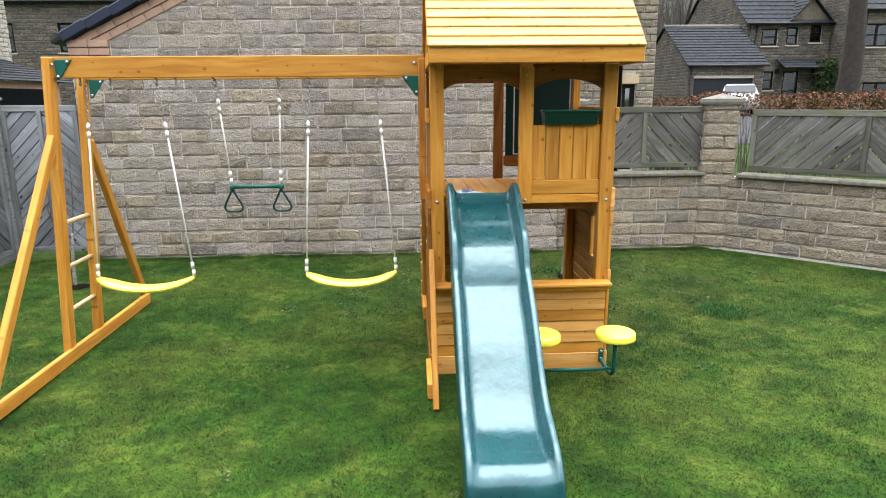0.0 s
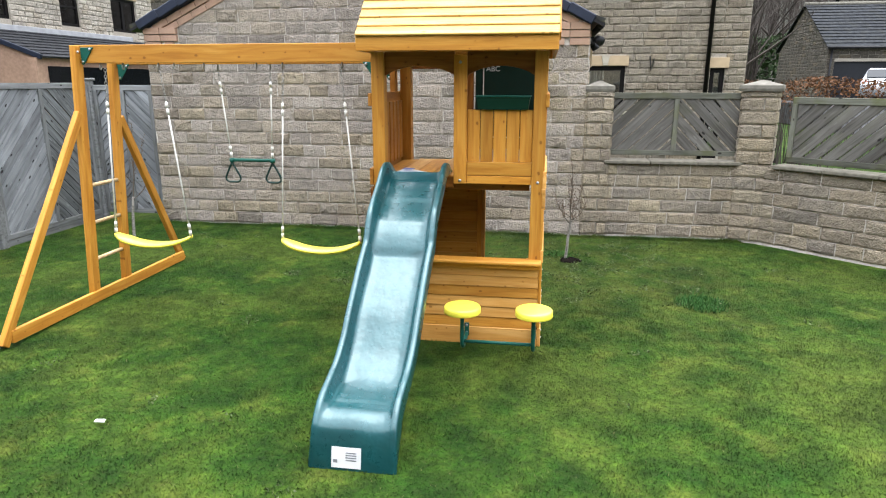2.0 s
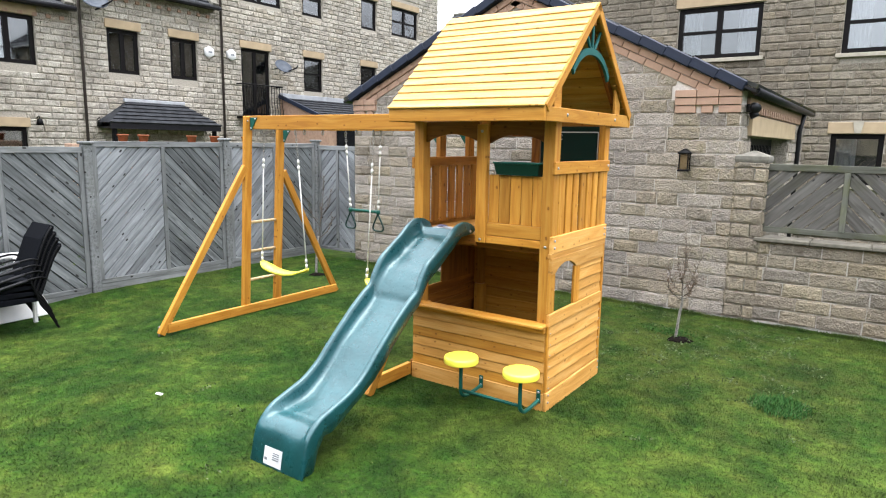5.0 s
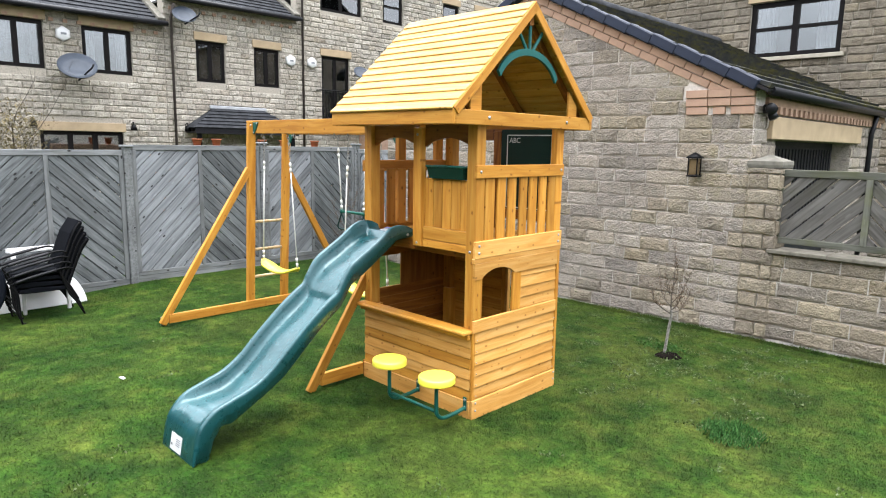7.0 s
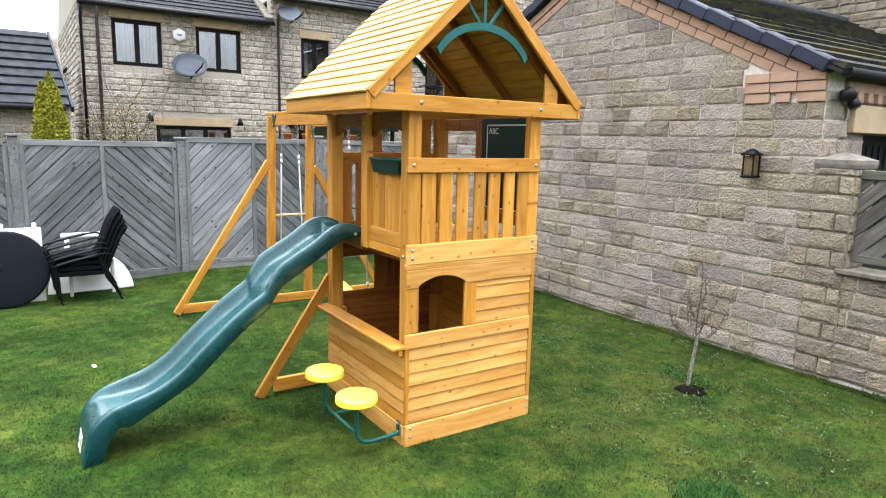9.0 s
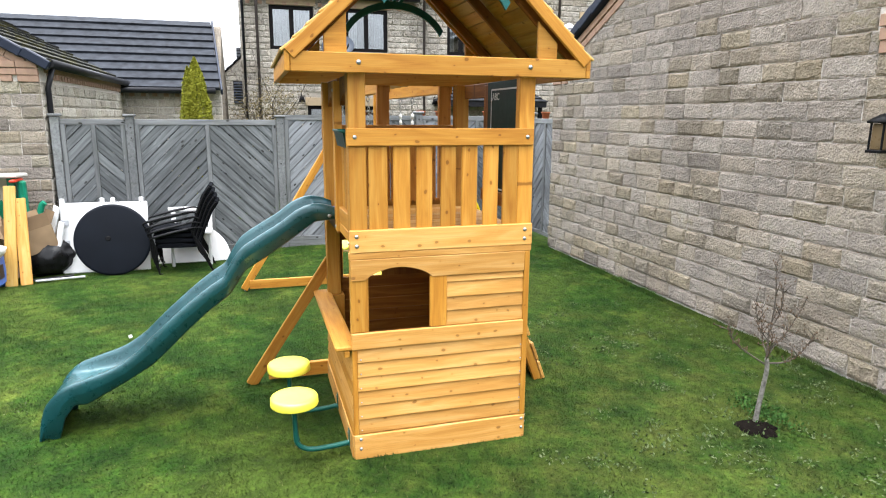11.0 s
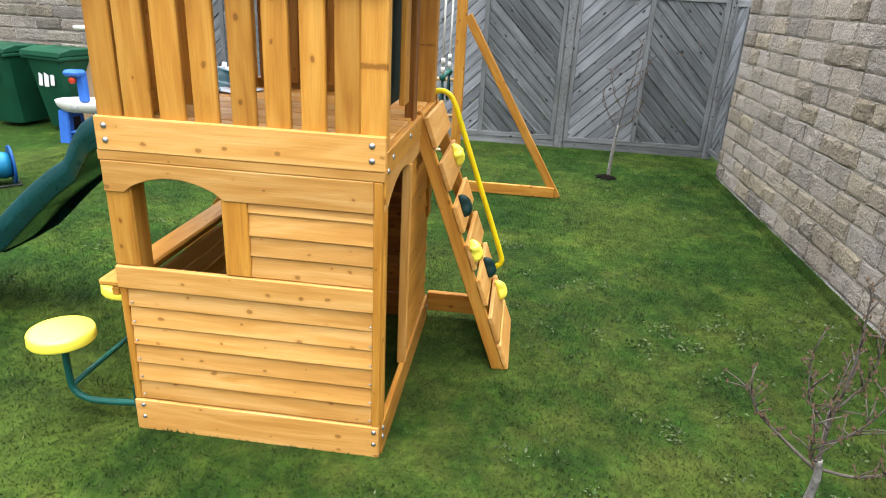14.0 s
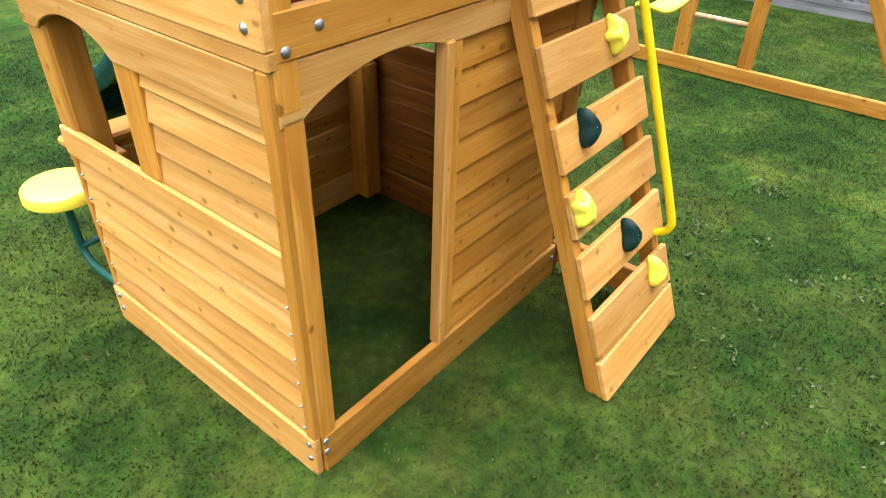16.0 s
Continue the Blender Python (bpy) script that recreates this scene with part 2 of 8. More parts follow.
def moulded(name, col, rough):
    """Glossy moulded plastic whose uneven skin breaks up the reflection of the sky."""
    m, nt, b = fresh(name, rough, 0.0, 0.5)
    pos = node(nt, "TexCoord").outputs["Object"]
    broad = node(nt, "TexNoise", {"Vector": pos, "Scale": 7.0, "Detail": 3.0, "Roughness": 0.55}).outputs[0]
    scuff = node(nt, "TexNoise", {"Vector": pos, "Scale": 22.0, "Detail": 6.0, "Roughness": 0.7}).outputs[0]
    c = mixc(nt, 1.0, col, ramp(nt, broad, [(0.35, 0.8), (0.65, 1.1)]), "MULTIPLY")
    nt.links.new(c, b.inputs["Base Color"])
    nt.links.new(node(nt, "MapRange", {"Value": scuff, "From Min": 0.3, "From Max": 0.7, "To Min": rough - 0.08, "To Max": rough + 0.12}).outputs[0], b.inputs["Roughness"])
    b.inputs["Coat Weight"].default_value = 0.6
    b.inputs["Coat Roughness"].default_value = 0.2
    # Blue tint on coat and specular paints in the sky's hue.
    b.inputs["Coat Tint"].default_value = (0.70, 0.93, 1.0, 1)
    b.inputs["Specular Tint"].default_value = (0.7, 0.95, 1.0, 1)
    b.inputs["Coat IOR"].default_value = 1.5
    bumped(nt, b, broad, 0.55, 0.022)
    return m


PLASTIC_GREEN = moulded("green_slide_plastic", (0.0050, 0.043, 0.046), 0.30)
PLASTIC_YELLOW = plain("yellow_plastic", (0.84, 0.74, 0.07), 0.36, noise_scale=6, amount=0.05, spec=0.7)
TUBE_YELLOW = plain("yellow_painted_tube", (0.6375, 0.495, 0.0075), 0.35, amount=0.1)
METAL_GREEN = plain("green_painted_steel", (0.00832, 0.0792, 0.06048), 0.4, amount=0.2)
PLANTER_GREEN = plain("dark_green_plastic", (0.0048, 0.028, 0.0192), 0.35, amount=0.2)
HOLD_GREEN = plain("dark_green_hold", (0.004, 0.0264, 0.0231), 0.45, amount=0.2)
FAN_GREEN = plain("teal_painted_wood", (0.016, 0.104, 0.096), 0.5, amount=0.2)
CHALK = plain("chalkboard_green", (0.0026, 0.0198, 0.0145), 0.55, noise_scale=5, amount=0.35)
CHALK_WHITE = plain("white_chalk_print", (0.5625, 0.5625, 0.54), 0.8)
STEEL = plain("zinc_bolt", (0.38, 0.39, 0.41), 0.4, 0.9, amount=0.2)
CHAIN = plain("dull_chain_steel", (0.30, 0.29, 0.27), 0.45, 0.85, amount=0.3)
ROPE = plain("white_rope", (0.585, 0.5775, 0.5475), 0.85, noise_scale=60, amount=0.2)
PAPER = plain("white_paper", (0.585, 0.585, 0.6), 0.7)
PRINT = plain("grey_print", (0.2112, 0.2178, 0.2376), 0.8)
BLUE_PRINT = plain("blue_print", (0.1452, 0.1452, 0.2772), 0.7)
BLACK_PAINT = plain("black_painted_metal", (0.00474, 0.00474, 0.00552), 0.45, amount=0.3, spec=0.1)
BLACK_PLASTIC = plain("black_gutter_plastic", (0.0119, 0.0119, 0.0145), 0.4, amount=0.3)
VERGE = plain("blue_black_verge_tile", (0.0145, 0.0198, 0.0363), 0.5, noise_scale=6, amount=0.35)
PIPE_BROWN = plain("faded_brown_downpipe", (0.062, 0.050, 0.045), 0.6, amount=0.3)
FRAME_BROWN = plain("dark_brown_window_frame", (0.0055, 0.0046, 0.0046), 0.5, amount=0.2, spec=0.1)
LEAD = plain("lead_flashing", (0.36, 0.37, 0.39), 0.6, noise_scale=4, amount=0.3)
CURTAIN = plain("pale_curtain", (0.465, 0.48, 0.495), 0.9, noise_scale=4, amount=0.2)
# Dark tone stands in for the gloom of rooms behind the windows.
ROOM = plain("unlit_room_dark", (0.066, 0.0627, 0.0594), 0.9)
WHITE_PLASTIC = plain("white_plastic", (0.6, 0.6, 0.6), 0.45, noise_scale=4, amount=0.1)
GREY_DISH = plain("grey_dish_paint", (0.050, 0.060, 0.078), 0.5, amount=0.2)
BIN_GREEN = plain("green_bin_plastic", (0.0085, 0.066, 0.034), 0.45, noise_scale=4, amount=0.3)
CARD = plain("brown_cardboard", (0.2376, 0.1617, 0.0957), 0.9, noise_scale=5, amount=0.25)
# Darker copy of the cardboard, with shade put into its colour.
CARD_SHADED = plain("shaded_cardboard", (0.165, 0.1089, 0.0627), 0.9, noise_scale=5, amount=0.25)
TOY_BLUE = plain("blue_toy_plastic", (0.0338, 0.1275, 0.465), 0.4, amount=0.15)
REEL_BLUE = plain("blue_reel_plastic", (0.0066, 0.066, 0.2376), 0.4, amount=0.25)
TOY_CREAM = plain("cream_toy_plastic", (0.495, 0.435, 0.33), 0.5, amount=0.15)
TOY_GREEN = plain("green_toy_plastic", (0.0075, 0.195, 0.1125), 0.45, amount=0.2)
TOY_RED = plain("red_toy_plastic", (0.465, 0.0375, 0.015), 0.4, amount=0.15)
TOY_WHITE = plain("white_toy_plastic", (0.54, 0.525, 0.48), 0.45, amount=0.15)
TABLE_TOP = plain("dark_slate_tabletop", (0.00474, 0.00636, 0.01032), 0.55, noise_scale=3, amount=0.35, spec=0.1)
CUSHION = plain("black_mesh_fabric", (0.00395, 0.0046, 0.0066), 0.8, noise_scale=20, amount=0.3, spec=0.06)
BAG_BLACK = plain("black_bin_bag", (0.0053, 0.0053, 0.0059), 0.3, noise_scale=6, amount=0.3, bump=0.6)
SOIL = plain("dark_soil", (0.0075, 0.0060, 0.0050), 0.95, noise_scale=25, amount=0.5, bump=1.0, spec=0.02)
LIMB_BARK = plain("dark_limb_bark", (0.105, 0.090, 0.074), 0.9, noise_scale=45, amount=0.5, bump=0.5)
BARK = plain("grey_young_bark", (0.26, 0.245, 0.22), 0.9, noise_scale=45, amount=0.65, bump=0.7)
BARK_DARK = plain("dark_tree_bark", (0.03069, 0.02455, 0.02046), 0.95, noise_scale=6, amount=0.5, bump=0.8)
BUD = plain("brown_buds", (0.095, 0.060, 0.036), 0.8)
CAR_PAINT = plain("silver_car_paint", (0.36, 0.38, 0.41), 0.3, 0.3, amount=0.1)
DARK_GLASS = plain("dark_car_glass", (0.0066, 0.0079, 0.0099), 0.08)
GARAGE_DOOR = plain("dark_garage_door", (0.0119, 0.0132, 0.0172), 0.5, amount=0.2)


def roof_tiles(name, base, moss):
    m, nt, b = fresh(name, 0.8)
    pos = node(nt, "NewGeometry").outputs["Position"]
    isl = node(nt, "NewGeometry").outputs["Random Per Island"]
    n = node(nt, "TexNoise", {"Vector": pos, "Scale": 6.0, "Detail": 7.0}).outputs[0]
    col = mixc(nt, 1.0, base, ramp(nt, n, [(0.3, 0.5), (0.7, 1.25)]), "MULTIPLY")
    col = mixc(nt, 1.0, col, ramp(nt, isl, [(0.0, 0.88), (1.0, 1.08)]), "MULTIPLY")
    if moss:
        mn = node(nt, "TexNoise", {"Vector": pos, "Scale": 3.0, "Detail": 8.0, "Roughness": 0.7}).outputs[0]
        col = mixc(nt, ramp(nt, mn, [(0.47, 0.0), (0.62, moss)]), col, (0.0561, 0.0495, 0.0099))
    nt.links.new(col, b.inputs["Base Color"])
    bumped(nt, b, n, 0.5, 0.01)
    return m


TILE = roof_tiles("grey_roof_tile", (0.02904, 0.03064, 0.03488), 0.0)
TILE_BOLD = roof_tiles("thick_grey_roof_tile", (0.025, 0.028, 0.035), 0.0)
TILE_MOSSY = roof_tiles("mossy_roof_tile", (0.033, 0.0343, 0.033), 0.85)
TILE_SLATE = roof_tiles("blue_slate", (0.02087, 0.02332, 0.02823), 0.1)


def glass(name, ior=2.6):
    """A window pane: clear, with the mirror of the sky on it."""
    m = bpy.data.materials.new(name)
    m.use_nodes = True
    nt = m.node_tree
    nt.nodes.clear()
    fr = node(nt, "Fresnel", {"IOR": ior})
    gl = node(nt, "BsdfGlossy", {"Color": (0.95, 0.97, 1, 1), "Roughness": 0.03})
    tr = node(nt, "BsdfTransparent", {"Color": (0.75, 0.78, 0.78, 1)})
    mx = node(nt, "MixShader", {0: fr.outputs[0], 1: tr.outputs[0], 2: gl.outputs[0]})
    out = node(nt, "OutputMaterial", {0: mx.outputs[0]})
    return m


GLASS = glass("window_glass")
GLASS_CLEAR = glass("clear_window_glass", 1.5)


def lawn_colour(nt, pos):
    """Patches of lush, plain and yellowed grass at several sizes."""
    big = node(nt, "TexNoise", {"Vector": pos, "Scale": 0.75, "Detail": 3.0}).outputs[0]
    mid = node(nt, "TexNoise", {"Vector": pos, "Scale": 3.2, "Detail": 7.0, "Roughness": 0.7}).outputs[0]
    fine = node(nt, "TexNoise", {"Vector": pos, "Scale": 24.0, "Detail": 6.0, "Roughness": 0.7}).outputs[0]
    col = ramp(nt, mid, [(0.34, (0.0092, 0.0290, 0.0034)), (0.45, (0.0190, 0.0450, 0.0052)), (0.55, (0.0335, 0.0600, 0.0074)), (0.66, (0.0720, 0.0880, 0.0150))])
    col = mixc(nt, ramp(nt, big, [(0.38, 0.55), (0.52, 0.0)]), col, (0.0115, 0.0350, 0.0038))
    col = mixc(nt, ramp(nt, big, [(0.48, 0.0), (0.62, 0.6)]), col, (0.0500, 0.0655, 0.0108))
    # thin, worn turf round the ramp and the near corner of the wall
    flat = node(nt, "VectorMath", {0: pos, 1: (0.3, 2.1, 0.0)}, operation="DISTANCE").outputs["Value"]
    worn = math_(nt, "MULTIPLY", ramp(nt, math_(nt, "MULTIPLY", flat, 0.25), [(0.25, 0.75), (0.75, 0.0)]), ramp(nt, mid, [(0.40, 0.15), (0.58, 0.8)]))
    col = mixc(nt, worn, col, (0.0470, 0.0500, 0.0110))
    # Random darker and lighter blotches.
    blotch = node(nt, "TexNoise", {"Vector": pos, "Scale": 1.7, "Detail": 7.0, "Roughness": 0.65}).outputs[0]
    col = mixc(nt, 1.0, col, ramp(nt, blotch, [(0.36, 0.72), (0.52, 1.0), (0.66, 1.15)]), "MULTIPLY")
    clump = node(nt, "TexNoise", {"Vector": pos, "Scale": 8.5, "Detail": 4.0, "Roughness": 0.6, "Distortion": 0.6}).outputs[0]
    col = mixc(nt, 1.0, col, ramp(nt, clump, [(0.36, 0.78), (0.50, 1.0), (0.64, 1.26)]), "MULTIPLY")
    col = mixc(nt, 1.0, col, (0.89, 1.00, 0.84), "MULTIPLY")
    return mixc(nt, 0.6, col, ramp(nt, fine, [(0.36, 0.46), (0.50, 0.80), (0.64, 1.18)]), "MULTIPLY")


def lawn_material():
    m, nt, b = fresh("lawn_thatch", 0.95)
    pos = node(nt, "NewGeometry").outputs["Position"]
    col = lawn_colour(nt, pos)
    soil = node(nt, "TexNoise", {"Vector": pos, "Scale": 45.0, "Detail": 4.0}).outputs[0]
    col = mixc(nt, ramp(nt, soil, [(0.3, 0.3), (0.5, 0.0)]), col, (0.030, 0.034, 0.014))
    nt.links.new(col, b.inputs["Base Color"])
    bumped(nt, b, soil, 0.5, 0.012)
    b.inputs["Specular IOR Level"].default_value = 0.1
    return m


def blade_material():
    m, nt, b = fresh("grass_blade", 0.75)
    pos = node(nt, "NewGeometry").outputs["Position"]
    isl = node(nt, "NewGeometry").outputs["Random Per Island"]
    col = lawn_colour(nt, pos)
    hs = node(nt, "HueSaturation", {"Color": col, "Saturation": 1.0, "Value": node(nt, "MapRange", {"Value": isl, "To Min": 0.84, "To Max": 1.30}).outputs[0]})
    col = mixc(nt, ramp(nt, isl, [(0.975, 0.0), (0.99, 0.4)]), hs.outputs[0], (0.130, 0.120, 0.055))
    nt.links.new(col, b.inputs["Base Color"])
    # normals are bent upwards so blades take the ground's shading, not their own
    tip = node(nt, "VectorMath", {0: node(nt, "NewGeometry").outputs["Normal"], 1: (0.0, 0.0, 2.2)}, operation="ADD").outputs["Vector"]
    nt.links.new(node(nt, "VectorMath", {0: tip}, operation="NORMALIZE").outputs["Vector"], b.inputs["Normal"])
    b.inputs["Specular IOR Level"].default_value = 0.1
    return m


LAWN = lawn_material()
BLADE = blade_material()


def leafy(name, a, b_):
    m, nt, b = fresh(name, 0.8)
    isl = node(nt, "NewGeometry").outputs["Random Per Island"]
    nt.links.new(ramp(nt, isl, [(0.0, a), (1.0, b_)]), b.inputs["Base Color"])
    b.inputs["Specular IOR Level"].default_value = 0.2
    return m


CONIFER = leafy("conifer_needles", (0.165, 0.178, 0.014), (0.225, 0.218, 0.019))
BEECH = leafy("dry_beech_leaf", (0.05148, 0.02105, 0.0087), (0.1426, 0.06508, 0.02772))
WEED = leafy("bright_weed_leaf", (0.014, 0.046, 0.006), (0.030, 0.080, 0.012))
PALE_WEED = leafy("pale_weed_leaf", (0.030, 0.058, 0.014), (0.095, 0.115, 0.055))
SHRUB = leafy("dull_shrub_leaf", (0.060, 0.048, 0.020), (0.190, 0.150, 0.075))
TUFT = leafy("lush_grass_blade", (0.012, 0.050, 0.010), (0.035, 0.105, 0.020))
IVY = leafy("dark_ivy_leaf", (0.0099, 0.0231, 0.0066), (0.0264, 0.0495, 0.0132))
TWIG = leafy("bare_twig", (0.02455, 0.01965, 0.01637), (0.05729, 0.04706, 0.04092))


# ---- building helpers ----
WORLD_OF = {}


def thing(name, at, label, category, group="", kind=""):
    ob = new(name)
    ob.matrix_basis = Matrix.Translation(at)
    WORLD_OF[ob.name] = ob.matrix_basis.copy()
    return tagged(ob, label, category, group, kind)


def part(name, data, material, parent=None, m=None, label=""):
    """Links a bmesh or a mesh as one object, under a thing or a part, at the world pose m."""
    if isinstance(data, bmesh.types.BMesh):
        me = bpy.data.meshes.new(name)
        data.to_mesh(me)
        data.free()
        data = me
    if material and not data.materials:
        data.materials.append(material)
    ob = new(name, data)
    m = m or Matrix()
    if parent:
        ob.parent = parent
        ob.matrix_parent_inverse = WORLD_OF[parent.name].inverted()
    ob.matrix_basis = m
    WORLD_OF[ob.name] = m.copy()
    return tagged(ob, label) if label else ob


def alone(name, data, material, label, category, m=None, group="", kind=""):
    return tagged(part(name, data, material, None, m), label, category, group, kind)


def box_bm(sx, sy, sz, bevel=0.004, c=(0, 0, 0), segs=1):
    bm = bmesh.new()
    bmesh.ops.create_cube(bm, size=1, matrix=Matrix.Translation(c) @ Matrix.Diagonal((sx, sy, sz, 1)))
    if bevel:
        bmesh.ops.bevel(bm, geom=bm.edges[:], offset=min(bevel, 0.4 * min(sx, sy, sz)), segments=segs, affect="EDGES", profile=0.5)
    return bm


def basis(x, y, at):
    x = Vector(x).normalized()
    y = Vector(y)
    y = (y - x * y.dot(x)).normalized()
    z = x.cross(y)
    return Matrix.Translation(at) @ Matrix((x, y, z)).transposed().to_4x4()


PLANKS = {}


def plank(name, a, b, width, thick, wdir, material, parent, label="", bevel=0.004):
    """A board from a to b; its grain runs along it, its width along wdir."""
    a, b = Vector(a), Vector(b)
    ln = (b - a).length
    key = (round(ln, 4), round(width, 4), round(thick, 4), material.name, bevel)
    if key not in PLANKS:
        me = bpy.data.meshes.new(name)
        bm = box_bm(ln, width, thick, bevel)
        bm.to_mesh(me)
        bm.free()
        PLANKS[key] = me
    return part(name, PLANKS[key], material, parent, basis(b - a, wdir, (a + b) / 2), label)


def slab_bm(pts, thick, bevel=0.003):
    """A polygon in the local x, y plane, thick along z, centred on it."""
    bm = bmesh.new()
    f = bm.faces.new([bm.verts.new((p[0], p[1], -thick / 2)) for p in pts])
    r = bmesh.ops.extrude_face_region(bm, geom=[f])
    bmesh.ops.translate(bm, verts=[v for v in r["geom"] if isinstance(v, bmesh.types.BMVert)], vec=(0, 0, thick))
    bmesh.ops.recalc_face_normals(bm, faces=bm.faces[:])
    if bevel:
        es = [e for e in bm.edges if abs(e.verts[0].co.z - e.verts[1].co.z) < 1e-6]
        bmesh.ops.bevel(bm, geom=es, offset=bevel, segments=1, affect="EDGES", profile=0.5)
    return bm


def tube_bm(pts, r, seg=10, closed=False, radii=None):
    """A round tube through the points."""
    pts = [Vector(p) for p in pts]
    n = len(pts)
    bm = bmesh.new()
    rings = []
    side = None
    for i, p in enumerate(pts):
        a = pts[(i - 1) % n] if (closed or i > 0) else p
        b = pts[(i + 1) % n] if (closed or i < n - 1) else p
        d = (b - a).normalized()
        if side is None:
            side = d.orthogonal().normalized()
        side = (side - d * side.dot(d)).normalized()
        up = d.cross(side)
        rr = radii[i] if radii else r
        rings.append([bm.verts.new(p + rr * (math.cos(k * 2 * math.pi / seg) * side + math.sin(k * 2 * math.pi / seg) * up)) for k in range(seg)])
    for i in range(n if closed else n - 1):
        A, B = rings[i], rings[(i + 1) % n]
        for k in range(seg):
            f = bm.faces.new((A[k], A[(k + 1) % seg], B[(k + 1) % seg], B[k]))
            f.smooth = True
    if not closed:
        bm.faces.new(rings[0][::-1])
        bm.faces.new(rings[-1])
    return bm


def lathe_bm(profile, seg=28):
    """A body turned about z from (radius, height) pairs."""
    bm = bmesh.new()
    rings = []
    for r, z in profile:
        if r < 1e-5:
            rings.append([bm.verts.new((0, 0, z))])
        else:
            rings.append([bm.verts.new((r * math.cos(2 * math.pi * k / seg), r * math.sin(2 * math.pi * k / seg), z)) for k in range(seg)])
    for A, B in zip(rings, rings[1:]):
        for k in range(seg):
            j = (k + 1) % seg
            vs = [A[k % len(A)], A[j % len(A)], B[j % len(B)], B[k % len(B)]]
            vs = list(dict.fromkeys(vs))
            if len(vs) > 2:
                f = bm.faces.new(vs)
                f.smooth = True
    return bm


def smooth_path(pts, per=6):
    """Catmull-Rom through the points."""
    pts = [Vector(p) for p in pts]
    out = []
    for i in range(len(pts) - 1):
        p0, p1, p2, p3 = pts[max(i - 1, 0)], pts[i], pts[i + 1], pts[min(i + 2, len(pts) - 1)]
        for k in range(per):
            t = k / per
            out.append(0.5 * ((2 * p1) + (p2 - p0) * t + (2 * p0 - 5 * p1 + 4 * p2 - p3) * t * t + (3 * p1 - p0 - 3 * p2 + p3) * t ** 3))
    return out + [pts[-1]]


BOLTS = {}


def bolt(parent, at, normal, r=0.0072, name="bolt"):
    if r not in BOLTS:
        me = bpy.data.meshes.new(name)
        bm = lathe_bm([(0, 0.006), (r * 0.6, 0.0055), (r, 0.003), (r * 1.5, 0.0015), (r * 1.5, -0.001)], 10)
        bm.to_mesh(me)
        bm.free()
        BOLTS[r] = me
    n = Vector(normal).normalized()
    return part(name, BOLTS[r], STEEL, parent, basis(n.orthogonal(), n.cross(n.orthogonal()), at))


def clip_poly(poly, inside, cut):
    out = []
    for i, p in enumerate(poly):
        q = poly[(i + 1) % len(poly)]
        a, b = inside(p), inside(q)
        if a >= 0:
            out.append(p)
        if a * b < 0:
            t = a / (a - b)
            out.append((p[0] + t * (q[0] - p[0]), p[1] + t * (q[1] - p[1])))
    return out


def clip_half(poly, nx, ny, d):
    """Keeps the side where nx * x + ny * y <= d."""
    return clip_poly(poly, lambda p: d - nx * p[0] - ny * p[1], None) if poly else []


def joined(name, verts, faces, material, parent=None, m=None, smooth=False):
    me = bpy.data.meshes.new(name)
    me.from_pydata(verts, [], faces)
    me.validate()
    if smooth:
        me.polygons.foreach_set("use_smooth", [True] * len(me.polygons))
    return part(name, me, material, parent, m)


# ---- ground: level round the tower, falling a little towards the corner with the stored things ----
LAWN_Z = -0.03


def ease(t):
    t = np.clip(t, 0.0, 1.0)
    return t * t * (3 - 2 * t)


def lawn_at(x, y):
    return LAWN_Z - 0.075 * ease((-2.6 - x) / 2.2) * ease((0.3 - y) / 1.6)


xs = [-1400, -300, -80, -30] + [-14 + 0.4 * k for k in range(55)] + [12, 30, 80, 300, 1400]
ys = [-1400, -300, -80, -30] + [-14 + 0.4 * k for k in range(50)] + [12, 30, 80, 300, 1400]
joined_ground = joined("ground", [(x, y, float(lawn_at(x, y))) for y in ys for x in xs],
                       [(j * len(xs) + i, j * len(xs) + i + 1, (j + 1) * len(xs) + i + 1, (j + 1) * len(xs) + i) for j in range(len(ys) - 1) for i in range(len(xs) - 1)], LAWN, smooth=True)
tagged(joined_ground, "patchy green and yellow mown lawn", "ground", kind="structure")

COURSE = 0.150
rng = random.Random(11)


